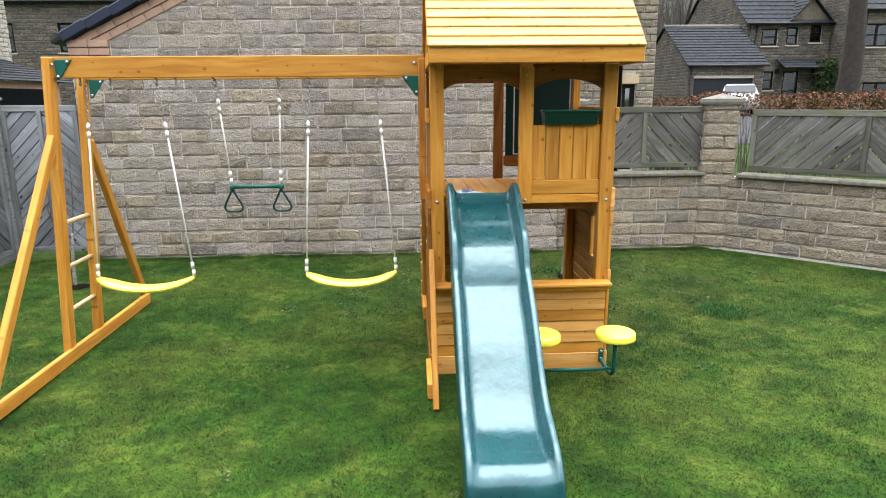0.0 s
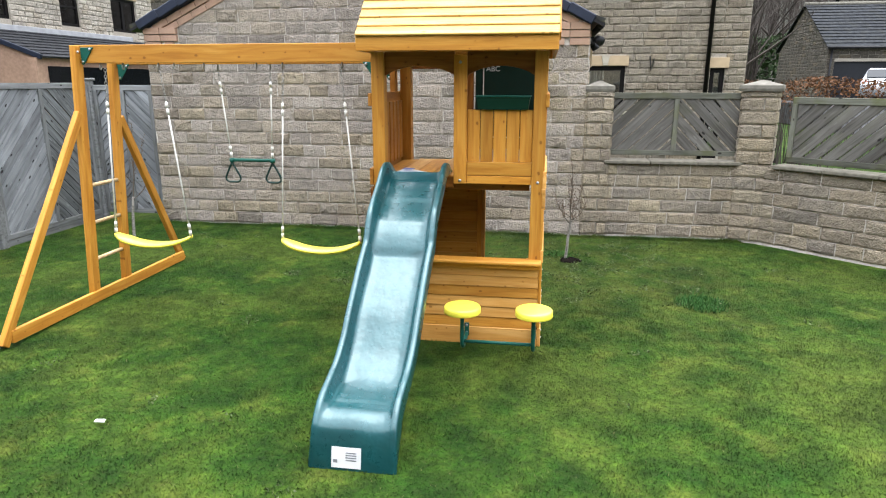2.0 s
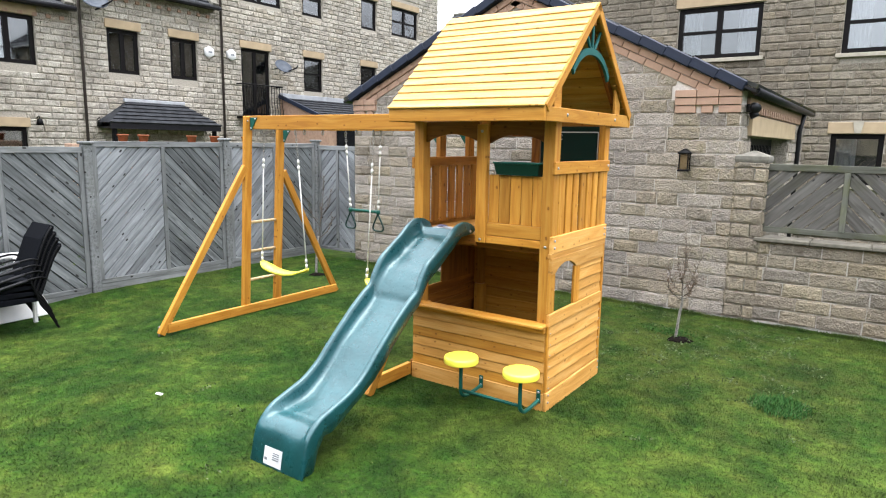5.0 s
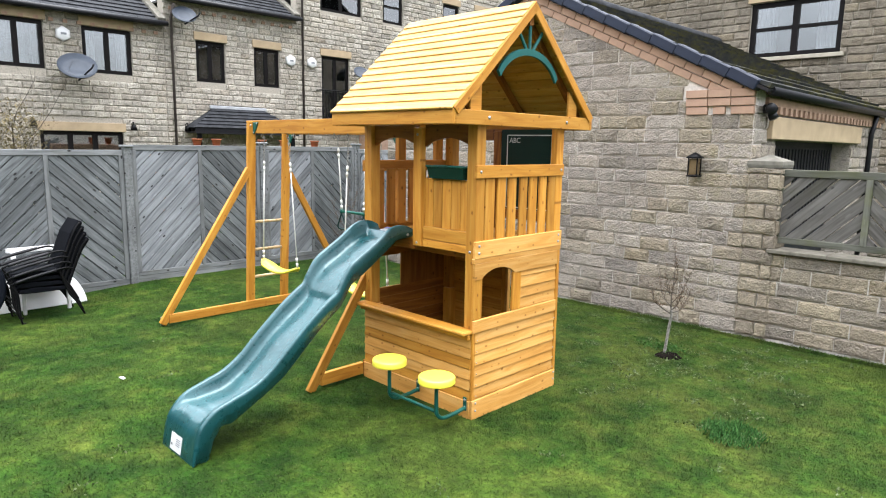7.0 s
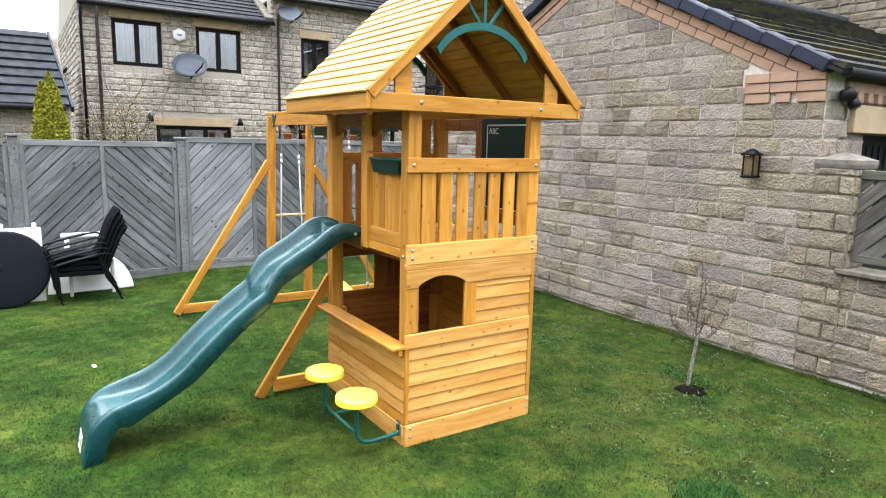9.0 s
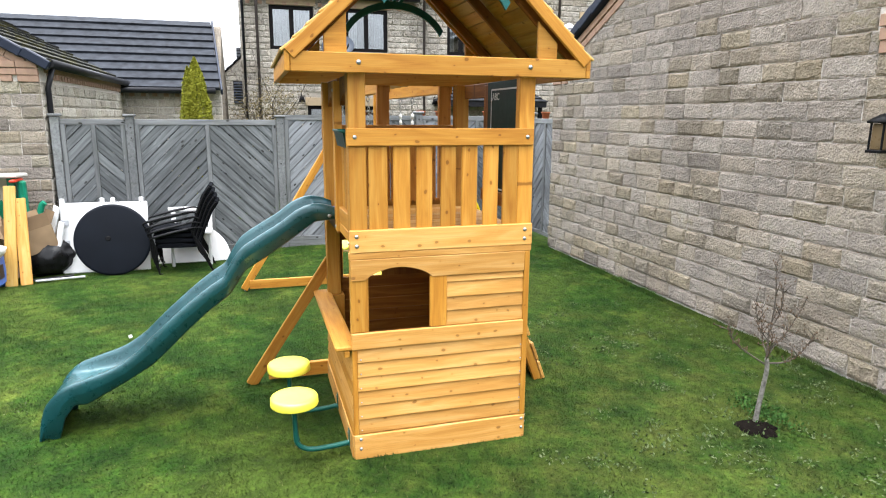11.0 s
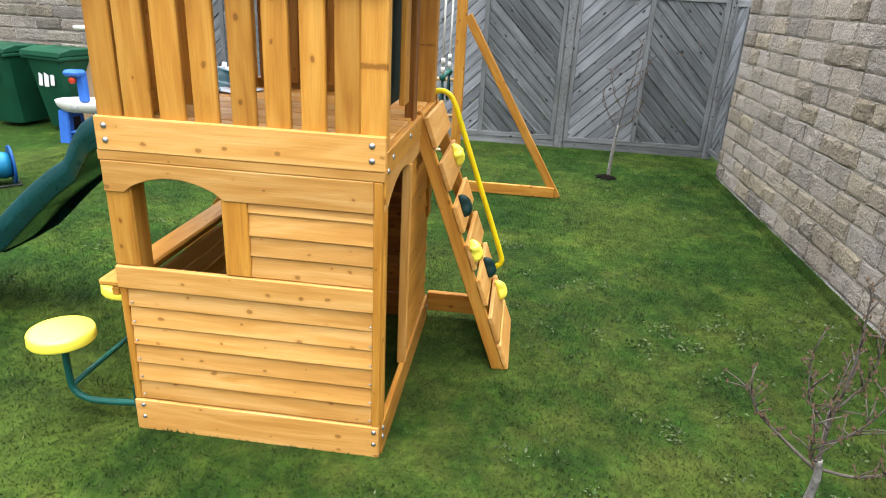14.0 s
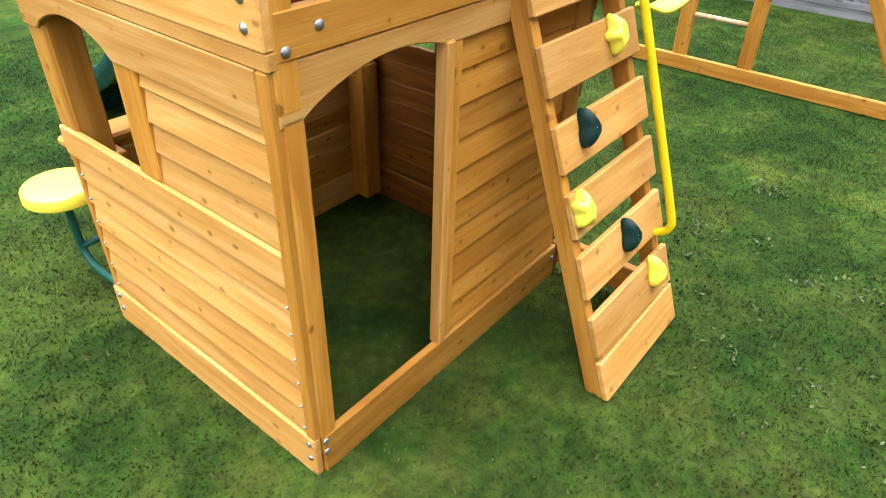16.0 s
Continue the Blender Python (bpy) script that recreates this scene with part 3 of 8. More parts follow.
def stone_cells(length, top, rnd, low=0.0, course=COURSE, mean=0.36, holes=(), spread=0.125):
    """Courses of blocks of uneven length: (u0, u1, z0, z1, polygon or None) with top(u) as the wall's upper edge."""
    z, row = low, 0
    zmax = max(top(length * k / 40) for k in range(41))
    while z < zmax - 0.02:
        u = -rnd.uniform(0, mean * 0.8)
        while u < length:
            w = max(0.17, rnd.uniform(mean - spread, mean + spread))
            u0, u1 = max(u, 0), min(u + w, length)
            if length - u1 < 0.1:
                u1 = length
            u = u1 if u1 > u else u + w
            z1 = z + course
            if u1 - u0 < 0.03:
                continue
            pieces = [(u0, u1)]
            for a, b, c, d in holes:
                if z1 > c + 0.01 and z < d - 0.01:
                    nxt = []
                    for p, q in pieces:
                        if q <= a or p >= b:
                            nxt.append((p, q))
                        else:
                            if a - p > 0.04:
                                nxt.append((p, a))
                            if q - b > 0.04:
                                nxt.append((b, q))
                    pieces = nxt
            for p, q in pieces:
                if min(top(p), top(q)) >= z1:
                    yield p, q, z, z1, None
                elif max(top(p), top(q), top((p + q) / 2)) > z + 0.02:
                    poly = [(p, z), (q, z)]
                    ups = [(q, min(z1, max(top(q), z))), (p, min(z1, max(top(p), z)))]
                    s = (top(q) - top(p)) / (q - p)
                    full = clip_poly([(p, z), (q, z), (q, z1), (p, z1)], lambda t: top(p) + s * (t[0] - p) - t[1], None)
                    if len(full) > 2:
                        yield p, q, z, z1, full
        z += course
        row += 1


def rock_mesh(w, h, depth, rnd, n=5, k=4, joint=0.010):
    """One rock-faced block in the local x, z plane, its face towards -y."""
    w, h = w - joint, h - joint
    verts, faces = [], []
    for j in range(k):
        for i in range(n):
            u, v = i / (n - 1), j / (k - 1)
            # steep chipped margins round a flatter face
            if n > 3:
                u = 0.5 + (u - 0.5) * 1.0 if i in (0, n - 1) else 0.5 + (u - 0.5) * (1.0 - 0.14) * (n - 1) / (n - 3)
            if k > 3 and 0 < j < k - 1:
                v = (0.15, 0.83)[j - 1] if k == 4 else v
            edge = i in (0, n - 1) or j in (0, k - 1)
            d = 0.004 if edge else depth * rnd.uniform(0.55, 1.1)
            if j == k - 1:
                d = 0.006
            x = (u - 0.5) * w + (0 if edge else rnd.uniform(-0.2, 0.2) * w / n)
            z = (v - 0.5) * h + (0 if edge else rnd.uniform(-0.3, 0.3) * h / k)
            if edge:
                z += rnd.uniform(-0.006, 0.004)
                x += rnd.uniform(-0.005, 0.005)
            verts.append((x, -d, z))
    for j in range(k - 1):
        for i in range(n - 1):
            a = j * n + i
            faces.append((a, a + 1, a + n + 1, a + n))
    ring = [i for i in range(n)] + [j * n + n - 1 for j in range(1, k)] + [(k - 1) * n + i for i in range(n - 2, -1, -1)] + [j * n for j in range(k - 2, 0, -1)]
    base = len(verts)
    for r in ring:
        verts.append((verts[r][0], 0.03, verts[r][2]))
    m = len(ring)
    for i in range(m):
        faces.append((ring[i], base + i, base + (i + 1) % m, ring[(i + 1) % m]))
    return verts, faces


ROCKS = {}


def rock(w, h, depth, rnd):
    key = (round(w / 0.03), round(h, 3), rnd.randrange(3))
    if key not in ROCKS:
        me = bpy.data.meshes.new("stone")
        me.from_pydata(*rock_mesh(round(w / 0.03) * 0.03, h, depth, rnd)[:1], [], rock_mesh(round(w / 0.03) * 0.03, h, depth, random.Random(1))[1])
        ROCKS[key] = me
    return ROCKS[key], w / (round(w / 0.03) * 0.03)


LAST = []


def stone_face(parent, m, length, top, rnd, single, bulk, pick=lambda u, z: True, limit=300, low=0.0, course=COURSE, mean=0.36, holes=(), depth=0.021):
    """Blocks on a wall face whose local x runs along the wall and whose -y is its outer side. Those picked become pieces of their own."""
    V, F = [], []
    todo = []
    count = 0
    for p, q, z0, z1, poly in stone_cells(length, top, rnd, low, course, mean, holes):
        if poly is None and pick((p + q) / 2, z0) and count < limit:
            count += 1
            todo.append((p, q, z0, z1))
        elif poly is None:
            vs, fs = rock_mesh(q - p, z1 - z0, depth, rnd, 5, 4)
            b = len(V)
            V += [(x + (p + q) / 2, y, z + (z0 + z1) / 2) for x, y, z in vs]
            F += [tuple(i + b for i in f) for f in fs]
        else:
            cx, cz = sum(t[0] for t in poly) / len(poly), sum(t[1] for t in poly) / len(poly)
            b = len(V)
            k = len(poly)
            for s, y in ((0.97, 0.03), (0.97, -0.004), (0.72, -depth * 0.7)):
                V += [(cx + (t[0] - cx) * s, y, cz + (t[1] - cz) * s) for t in poly]
            for r in (0, 1):
                F += [(b + r * k + i, b + r * k + (i + 1) % k, b + (r + 1) * k + (i + 1) % k, b + (r + 1) * k + i) for i in range(k)]
            F.append(tuple(b + 2 * k + i for i in range(k)))
    if V:
        tagged(joined("stonework", V, F, bulk, parent, m), kind="stuff")
    LAST.append((parent, m, single, todo, depth, rnd))


def lay_stones():
    """Lays the single blocks of all walls."""
    for parent, m, single, todo, depth, rnd in LAST:
        for p, q, z0, z1 in todo:
            me, s = rock(q - p, z1 - z0, depth, rnd)
            part("stone", me, single, parent, m @ Matrix.Translation(((p + q) / 2, 0, (z0 + z1) / 2)) @ Matrix.Diagonal((s, 1, 1, 1)))


def face_pose(at, along):
    """Local x along the wall, z up, and the outer side at -y (to the right of the way along)."""
    return basis(along, Vector((0, 0, 1)).cross(Vector(along)), at)


def shell(name, m, length, top, thick, holes, material, parent=None, low=0.0):
    """A wall of that thickness behind its face, with openings that go through it; top(u) its upper edge."""
    us = sorted({0.0, length, *[v for h in holes for v in h[:2]], *[length * k / 2 for k in (1,)]})
    us = [u for u in us if 0 <= u <= length]
    zs = sorted({low, *[v for h in holes for v in h[2:]]})
    V, F = [], []
    y0, y1 = 0.003, thick

    def solid(uc, zc):
        return not any(a < uc < b and c < zc < d for a, b, c, d in holes)

    def quad(*ps):
        b = len(V)
        V.extend(ps)
        F.append(tuple(range(b, b + 4)))

    for i in range(len(us) - 1):
        a, b = us[i], us[i + 1]
        lows = [z for z in zs]
        for j in range(len(lows)):
            c = lows[j]
            last = j == len(lows) - 1
            da, db = (top(a), top(b)) if last else (lows[j + 1], lows[j + 1])
            if last and min(da, db) <= c:
                da, db = max(da, c), max(db, c)
            if not solid((a + b) / 2, (c + (da + db) / 2) / 2):
                continue
            quad((a, y0, c), (b, y0, c), (b, y0, db), (a, y0, da))
            quad((b, y1, c), (a, y1, c), (a, y1, da), (b, y1, db))
            quad((a, y0, c), (a, y0, da), (a, y1, da), (a, y1, c))
            quad((b, y0, c), (b, y1, c), (b, y1, db), (b, y0, db))
            quad((a, y0, da), (b, y0, db), (b, y1, db), (a, y1, da))
            quad((a, y0, c), (a, y1, c), (b, y1, c), (b, y0, c))
    return joined(name, V, F, material, parent, m)


def tile_rows(parent, a, b, c, material, rows, name="roof_tiles", lip=0.03, cols=0, drop=0.0):
    """Courses of roof tiles on the plane from eave corner a along to b, up towards c (above a)."""
    a, b, c = Vector(a), Vector(b), Vector(c)
    along, up = b - a, c - a
    n = along.cross(up).normalized()
    if n.z < 0:
        n = -n
    V, F = [], []
    cols = cols or max(1, int(along.length / 0.33))
    for r in range(rows):
        lo, hi = r / rows, (r + 1.35) / rows
        for k in range(cols):
            s = (0.5 / cols) * (r % 2)
            u0, u1 = max(0, k / cols + s - (0.0 if r % 2 == 0 else 0.0)), min(1, (k + 1) / cols + s - 0.0015)
            if r % 2 and k == 0:
                u0 = 0
            wob = rng.uniform(0, 0.006)
            p = [a + along * u0 + up * lo, a + along * u1 + up * lo, a + along * u1 + up * min(hi, 1), a + along * u0 + up * min(hi, 1)]
            b0 = len(V)
            V += [p[0] + n * (lip + wob), p[1] + n * (lip + wob), p[2] + n * 0.004, p[3] + n * 0.004]
            V += [p[0] + n * 0.0, p[1] + n * 0.0]
            F += [(b0, b0 + 1, b0 + 2, b0 + 3), (b0 + 4, b0 + 5, b0 + 1, b0), (b0, b0 + 3, b0 + 4), (b0 + 1, b0 + 5, b0 + 2)]
    return joined(name, [tuple(v) for v in V], F, material, parent)


def window(parent, m, u0, u1, z0, z1, lights=2, sill=True, lintel=True, curtain="", frame=None, transom=False, stone_m=None, name="window", pane_m=None):
    """A framed window in an opening, set back from the wall's face; m is the wall's pose."""
    frame = frame or FRAME_BROWN
    w, h = u1 - u0, z1 - z0
    fr = 0.092
    bmv = bmesh.new()

    def bar(a, b, c, d, y0=0.05, y1=0.11):
        bmesh.ops.create_cube(bmv, size=1, matrix=Matrix.Translation(((a + b) / 2, (y0 + y1) / 2, (c + d) / 2)) @ Matrix.Diagonal((b - a, y1 - y0, d - c, 1)))

    bar(u0, u1, z0, z0 + fr)
    bar(u0, u1, z1 - fr, z1)
    bar(u0, u0 + fr, z0 + fr, z1 - fr)
    bar(u1 - fr, u1, z0 + fr, z1 - fr)
    inner = w - 2 * fr
    for k in range(1, lights):
        x = u0 + fr + inner * k / lights
        bar(x - 0.055, x + 0.055, z0 + fr, z1 - fr, 0.047, 0.112)
    if transom:
        zt = z0 + h * 0.52
        bar(u0 + fr, u1 - fr, zt - 0.03, zt + 0.03, 0.045, 0.113)
    win = part(name, bmv, frame, parent, m)
    for k in range(lights):
        a = u0 + fr + inner * k / lights
        b = u0 + fr + inner * (k + 1) / lights
        pane = part("pane", box_bm(b - a, 0.006, h - 2 * fr, 0), pane_m or GLASS, win, m @ Matrix.Translation(((a + b) / 2, 0.085, (z0 + z1) / 2)))
        pane.visible_shadow = False
        if curtain:
            cw = (b - a) * (0.5 if curtain == "half" else 0.98)
            x0 = a if (curtain == "half" and k % 2 == 0) else b - cw
            V, F = [], []
            n = 14
            for i in range(n + 1):
                x = x0 + cw * i / n
                y = 0.17 + 0.018 * math.sin(i * 2.4)
                V += [(x, y, z0 + 0.03), (x, y, z1 - 0.02)]
            F = [(2 * i, 2 * i + 2, 2 * i + 3, 2 * i + 1) for i in range(n)]
            joined("curtain", V, F, CURTAIN, win, m)
    if sill:
        part("sill", box_bm(w + 0.16, 0.14, 0.075, 0.008), SILL, win, m @ Matrix.Translation(((u0 + u1) / 2, -0.02, z0 - 0.04)))
    if lintel:
        part("lintel", box_bm(w + 0.12, 0.1, 0.21, 0.006), stone_m or CREAM_STONE, win, m @ Matrix.Translation(((u0 + u1) / 2, 0.0, z1 + 0.11)))
    return win


# ---- garage with the gable wall ----
GX0, GX1, GY, GD = -5.10, 0.47, 3.59, 5.6
EAVE, PITCH = 2.49, 0.472
RIDGE_X = (GX0 + GX1) / 2


def gable_top(u):
    x = GX0 + u
    return EAVE - 0.02 + PITCH * min(x - GX0, GX1 - x)


garage = thing("garage", (RIDGE_X, GY, 0), "low stone garage with a gable end and a tiled roof", "garage", kind="structure")
m = face_pose((GX0, GY, 0), (1, 0, 0))
shell("gable_wall", m, GX1 - GX0, gable_top, 0.25, [], MORTAR, garage, -0.1)
stone_face(garage, m, GX1 - GX0, lambda u: gable_top(u) - 0.1, rng, STONE, STONE_ALL, lambda u, z: z < 2.6, 300, -0.01,
           holes=[(0, 0.46, 2.24, 2.55), (GX1 - GX0 - 0.70, GX1 - GX0, 2.24, 2.55)], depth=0.013)
# right side wall, with the garage door opening
ms = face_pose((GX1, GY, 0), (0, 1, 0))
shell("side_wall", ms @ Matrix.Translation((0.26, 0, 0)), GD - 0.26, lambda u: EAVE, 0.25, [(0.42, 3.5, -0.1, 1.99)], STONE_ALL, garage, -0.1)
stone_face(garage, ms, GD, lambda u: 2.32, rng, STONE, STONE_ALL, lambda u, z: False, 0, -0.01, holes=[(0.68, 3.76, -0.1, 1.94), (0.37, 4.07, 1.94, 2.24)])
part("door_lintel", box_bm(3.7, 0.12, 0.23, 0.006), CREAM_STONE, garage, ms @ Matrix.Translation((2.22, 0.0, 2.11)))
part("garage_door", box_bm(3.08, 0.04, 2.1, 0.004), GARAGE_DOOR, garage, ms @ Matrix.Translation((2.22, 0.24, 0.95)))
for k in range(24):
    part("door_slat", box_bm(0.03, 0.02, 1.0, 0.003), BLACK_PLASTIC, garage, ms @ Matrix.Translation((0.75 + k * 0.126, 0.215, 1.4)))
ml = face_pose((GX0, GY + GD, 0), (0, -1, 0))
shell("far_side_wall", ml, GD - 0.26, lambda u: EAVE, 0.25, [], MORTAR, garage, -0.1)
shell("back_wall", face_pose((GX1 - 0.26, GY + GD, 0), (-1, 0, 0)), GX1 - GX0 - 0.52, lambda u: EAVE + PITCH * min(u + 0.26, GX1 - GX0 - 0.26 - u), 0.25, [], MORTAR, garage, -0.1)
# dressed blocks: stepped courses under the verge, kneelers, dentils
for side, x0 in ((1, GX0), (-1, GX1)):
    for r, (w, z) in enumerate(((0.70, 2.445), (0.70, 2.36), (0.70, 2.275))):
        if side == 1:
            w = 0.45
        n = 3 if side == -1 else 2
        for k in range(n):
            bw = w / n
            if r == 2 and k % 2 == 1:
                bw *= 0.55
            xc = x0 + side * (k * w / n + w / n / 2)
            part("kneeler_block", box_bm(bw - 0.006, 0.1, 0.078, 0.004), SANDSTONE, garage, Matrix.Translation((xc, GY + 0.022 - 0.012 * (2 - r), z)))
slope = math.hypot(1, PITCH)
half = (GX1 - GX0) / 2
for side, x0 in ((1, GX0), (-1, GX1)):
    d = Vector((side, 0, PITCH)).normalized()
    nrm = Vector((-side * PITCH, 0, 1)).normalized()
    L = half * slope
    for r in range(2):
        s = 0.12 + 0.11 * r
        while s < L - 0.1:
            w = 0.22
            c = Vector((x0, GY + 0.03 - 0.016 * (1 - r), EAVE)) + d * (s + w / 2) - nrm * (0.075 + 0.085 * r)
            part("verge_block", box_bm(w - 0.007, 0.1, 0.078, 0.003), SANDSTONE, garage, basis(d, (0, 1, 0), c))
            s += w
    # dark verge caps along the slope
    s = -0.04
    while s < L - 0.05:
        c = Vector((x0, GY - 0.035, EAVE + 0.035)) + d * (s + 0.165)
        part("verge_tile", box_bm(0.325, 0.16, 0.115, 0.012), VERGE, garage, basis(d + nrm * 0.05, (0, 1, 0), c))
        s += 0.315
ry1 = GY + GD + 0.05
for side, x0 in ((1, GX0), (-1, GX1)):
    e = 0.14
    a = (x0 - side * e, GY - 0.08, EAVE - e * PITCH + 0.05)
    b = (x0 - side * e, ry1, EAVE - e * PITCH + 0.05)
    c = (RIDGE_X, GY - 0.08, EAVE + half * PITCH + 0.05)
    tile_rows(garage, a, b, c, TILE_MOSSY, 12, lip=0.045)
    deck = slab_bm([(0, 0), (ry1 - GY + 0.1, 0), (ry1 - GY + 0.1, (half + e) * slope - 0.02), (0, (half + e) * slope - 0.02)], 0.03, 0)
    part("roof_deck", deck, BLACK_PLASTIC, garage, basis((0, 1, 0), Vector(c) - Vector(a), Vector(a) - Vector((0, 0, 0.025)) - Vector((0, 0.02, 0))))
part("ridge_cap", tube_bm([(RIDGE_X, GY - 0.1, EAVE + half * PITCH + 0.04), (RIDGE_X, ry1, EAVE + half * PITCH + 0.04)], 0.1, 10), TILE, garage)
part("gutter", tube_bm([(GX1 + 0.12, GY + 0.02, EAVE - 0.03), (GX1 + 0.12, ry1, EAVE - 0.04)], 0.046, 10), BLACK_PLASTIC, garage)
for k in range(29):
    part("dentil", box_bm(0.07, 0.085, 0.08, 0.004), SANDSTONE, garage, Matrix.Translation((GX1 + 0.016, GY + 0.45 + k * 0.17, 2.29)))
part("cornice", box_bm(GD - 0.3, 0.06, 0.085, 0.004), SANDSTONE, garage, ms @ Matrix.Translation((GD / 2 + 0.12, -0.005, 2.37)))
part("downpipe", tube_bm([(GX1 + 0.1, GY + GD - 0.9, EAVE - 0.05), (GX1 + 0.05, GY + GD - 0.9, EAVE - 0.35), (GX1 + 0.05, GY + GD - 0.9, 0.0)], 0.035, 8), BLACK_PLASTIC, garage)
# flood lamp on the corner
lamp = thing("security_light", (GX1 + 0.02, GY + 0.2, 2.3), "small black security lamp on the garage corner", "outdoor lamp")
part("bracket", box_bm(0.05, 0.09, 0.09, 0.01), BLACK_PLASTIC, lamp, Matrix.Translation((GX1 + 0.04, GY + 0.2, 2.29)))
part("head", lathe_bm([(0, -0.05), (0.035, -0.045), (0.05, 0.0), (0.055, 0.06), (0.0, 0.062)], 14), BLACK_PLASTIC, lamp, Matrix.Translation((GX1 + 0.1, GY + 0.13, 2.30)) @ pose(0, 0, 0, 110, 0, 30))
part("head", lathe_bm([(0, -0.05), (0.03, -0.045), (0.045, 0.0), (0.045, 0.05), (0.0, 0.052)], 14), BLACK_PLASTIC, lamp, Matrix.Translation((GX1 + 0.07, GY + 0.28, 2.24)) @ pose(0, 0, 0, 150, 0, 80))
# small lantern-shaped feeder on the gable wall
lan = thing("wall_lantern", (-0.055, GY - 0.06, 1.707), "small dark lantern-shaped bird feeder on the stone gable wall", "lantern")
part("roof", lathe_bm([(0, 0.05), (0.02, 0.045), (0.095, 0.0), (0.09, -0.012), (0, -0.012)], 4), BLACK_PAINT, lan, Matrix.Translation((-0.055, GY - 0.1, 1.797)) @ pose(0, 0, 0, 0, 0, 45))
part("body", box_bm(0.085, 0.085, 0.17, 0.006), plain("feeder_glass", (0.12, 0.085, 0.045), 0.3), lan, Matrix.Translation((-0.055, GY - 0.1, 1.697)))
for sx in (-1, 1):
    for sy in (-1, 1):
        part("corner_post", box_bm(0.012, 0.012, 0.18, 0.002), BLACK_PAINT, lan, Matrix.Translation((-0.055 + sx * 0.046, GY - 0.1 + sy * 0.046, 1.697)))
part("base", box_bm(0.12, 0.12, 0.02, 0.004), BLACK_PAINT, lan, Matrix.Translation((-0.055, GY - 0.1, 1.602)))
part("wall_bracket", box_bm(0.02, 0.075, 0.02, 0.003), BLACK_PAINT, lan, Matrix.Translation((-0.055, GY - 0.045, 1.767)))

# ---- boundary wall with piers and low fences ----


def pier(x, y, ang, label, top, w=0.37, brim=1.24):
    p = thing("stone_pier", (x, y, 0), label, "gate pier", "stone piers", "structure")
    core = box_bm(w - 0.03, w - 0.03, top - 0.1, 0, (0, 0, (top - 0.1) / 2 - 0.04))
    pm = pose(x, y, 0, 0, 0, ang)
    part("core", core, MORTAR, p, pm)
    r = random.Random(int(x * 100))
    z, row = 0.0, 0
    while z < top - 0.18:
        ch = min(COURSE, top - 0.13 - z)
        for k, (dx, dy) in enumerate(((0, -1), (1, 0), (0, 1), (-1, 0))):
            mm = pm @ pose(0, 0, 0, 0, 0, 90 * k) @ Matrix.Translation((0, -w / 2, z + ch / 2))
            split = (row + k) % 2 == 0
            for u0, u1 in (((-w / 2, w * 0.13), (w * 0.13, w / 2)) if split else ((-w / 2, w / 2),)):
                me, s = rock(u1 - u0, ch, 0.02, r)
                part("stone", me, STONE_WARM, p, mm @ Matrix.Translation(((u0 + u1) / 2, 0, 0)) @ Matrix.Diagonal((s, 1, 1, 1)))
        z += COURSE
        row += 1
    cap = part("capstone", lathe_bm([(0, 0.095), (0.03, 0.092), (w * brim * 0.695, 0.035), (w * brim * 0.707, 0.0), (w * brim * 0.68, -0.03), (0, -0.03)], 4), CAP_STONE, p, pm @ pose(0, 0, top - 0.1, 0, 0, 45))
    for poly in cap.data.polygons:
        poly.use_smooth = False
    return p


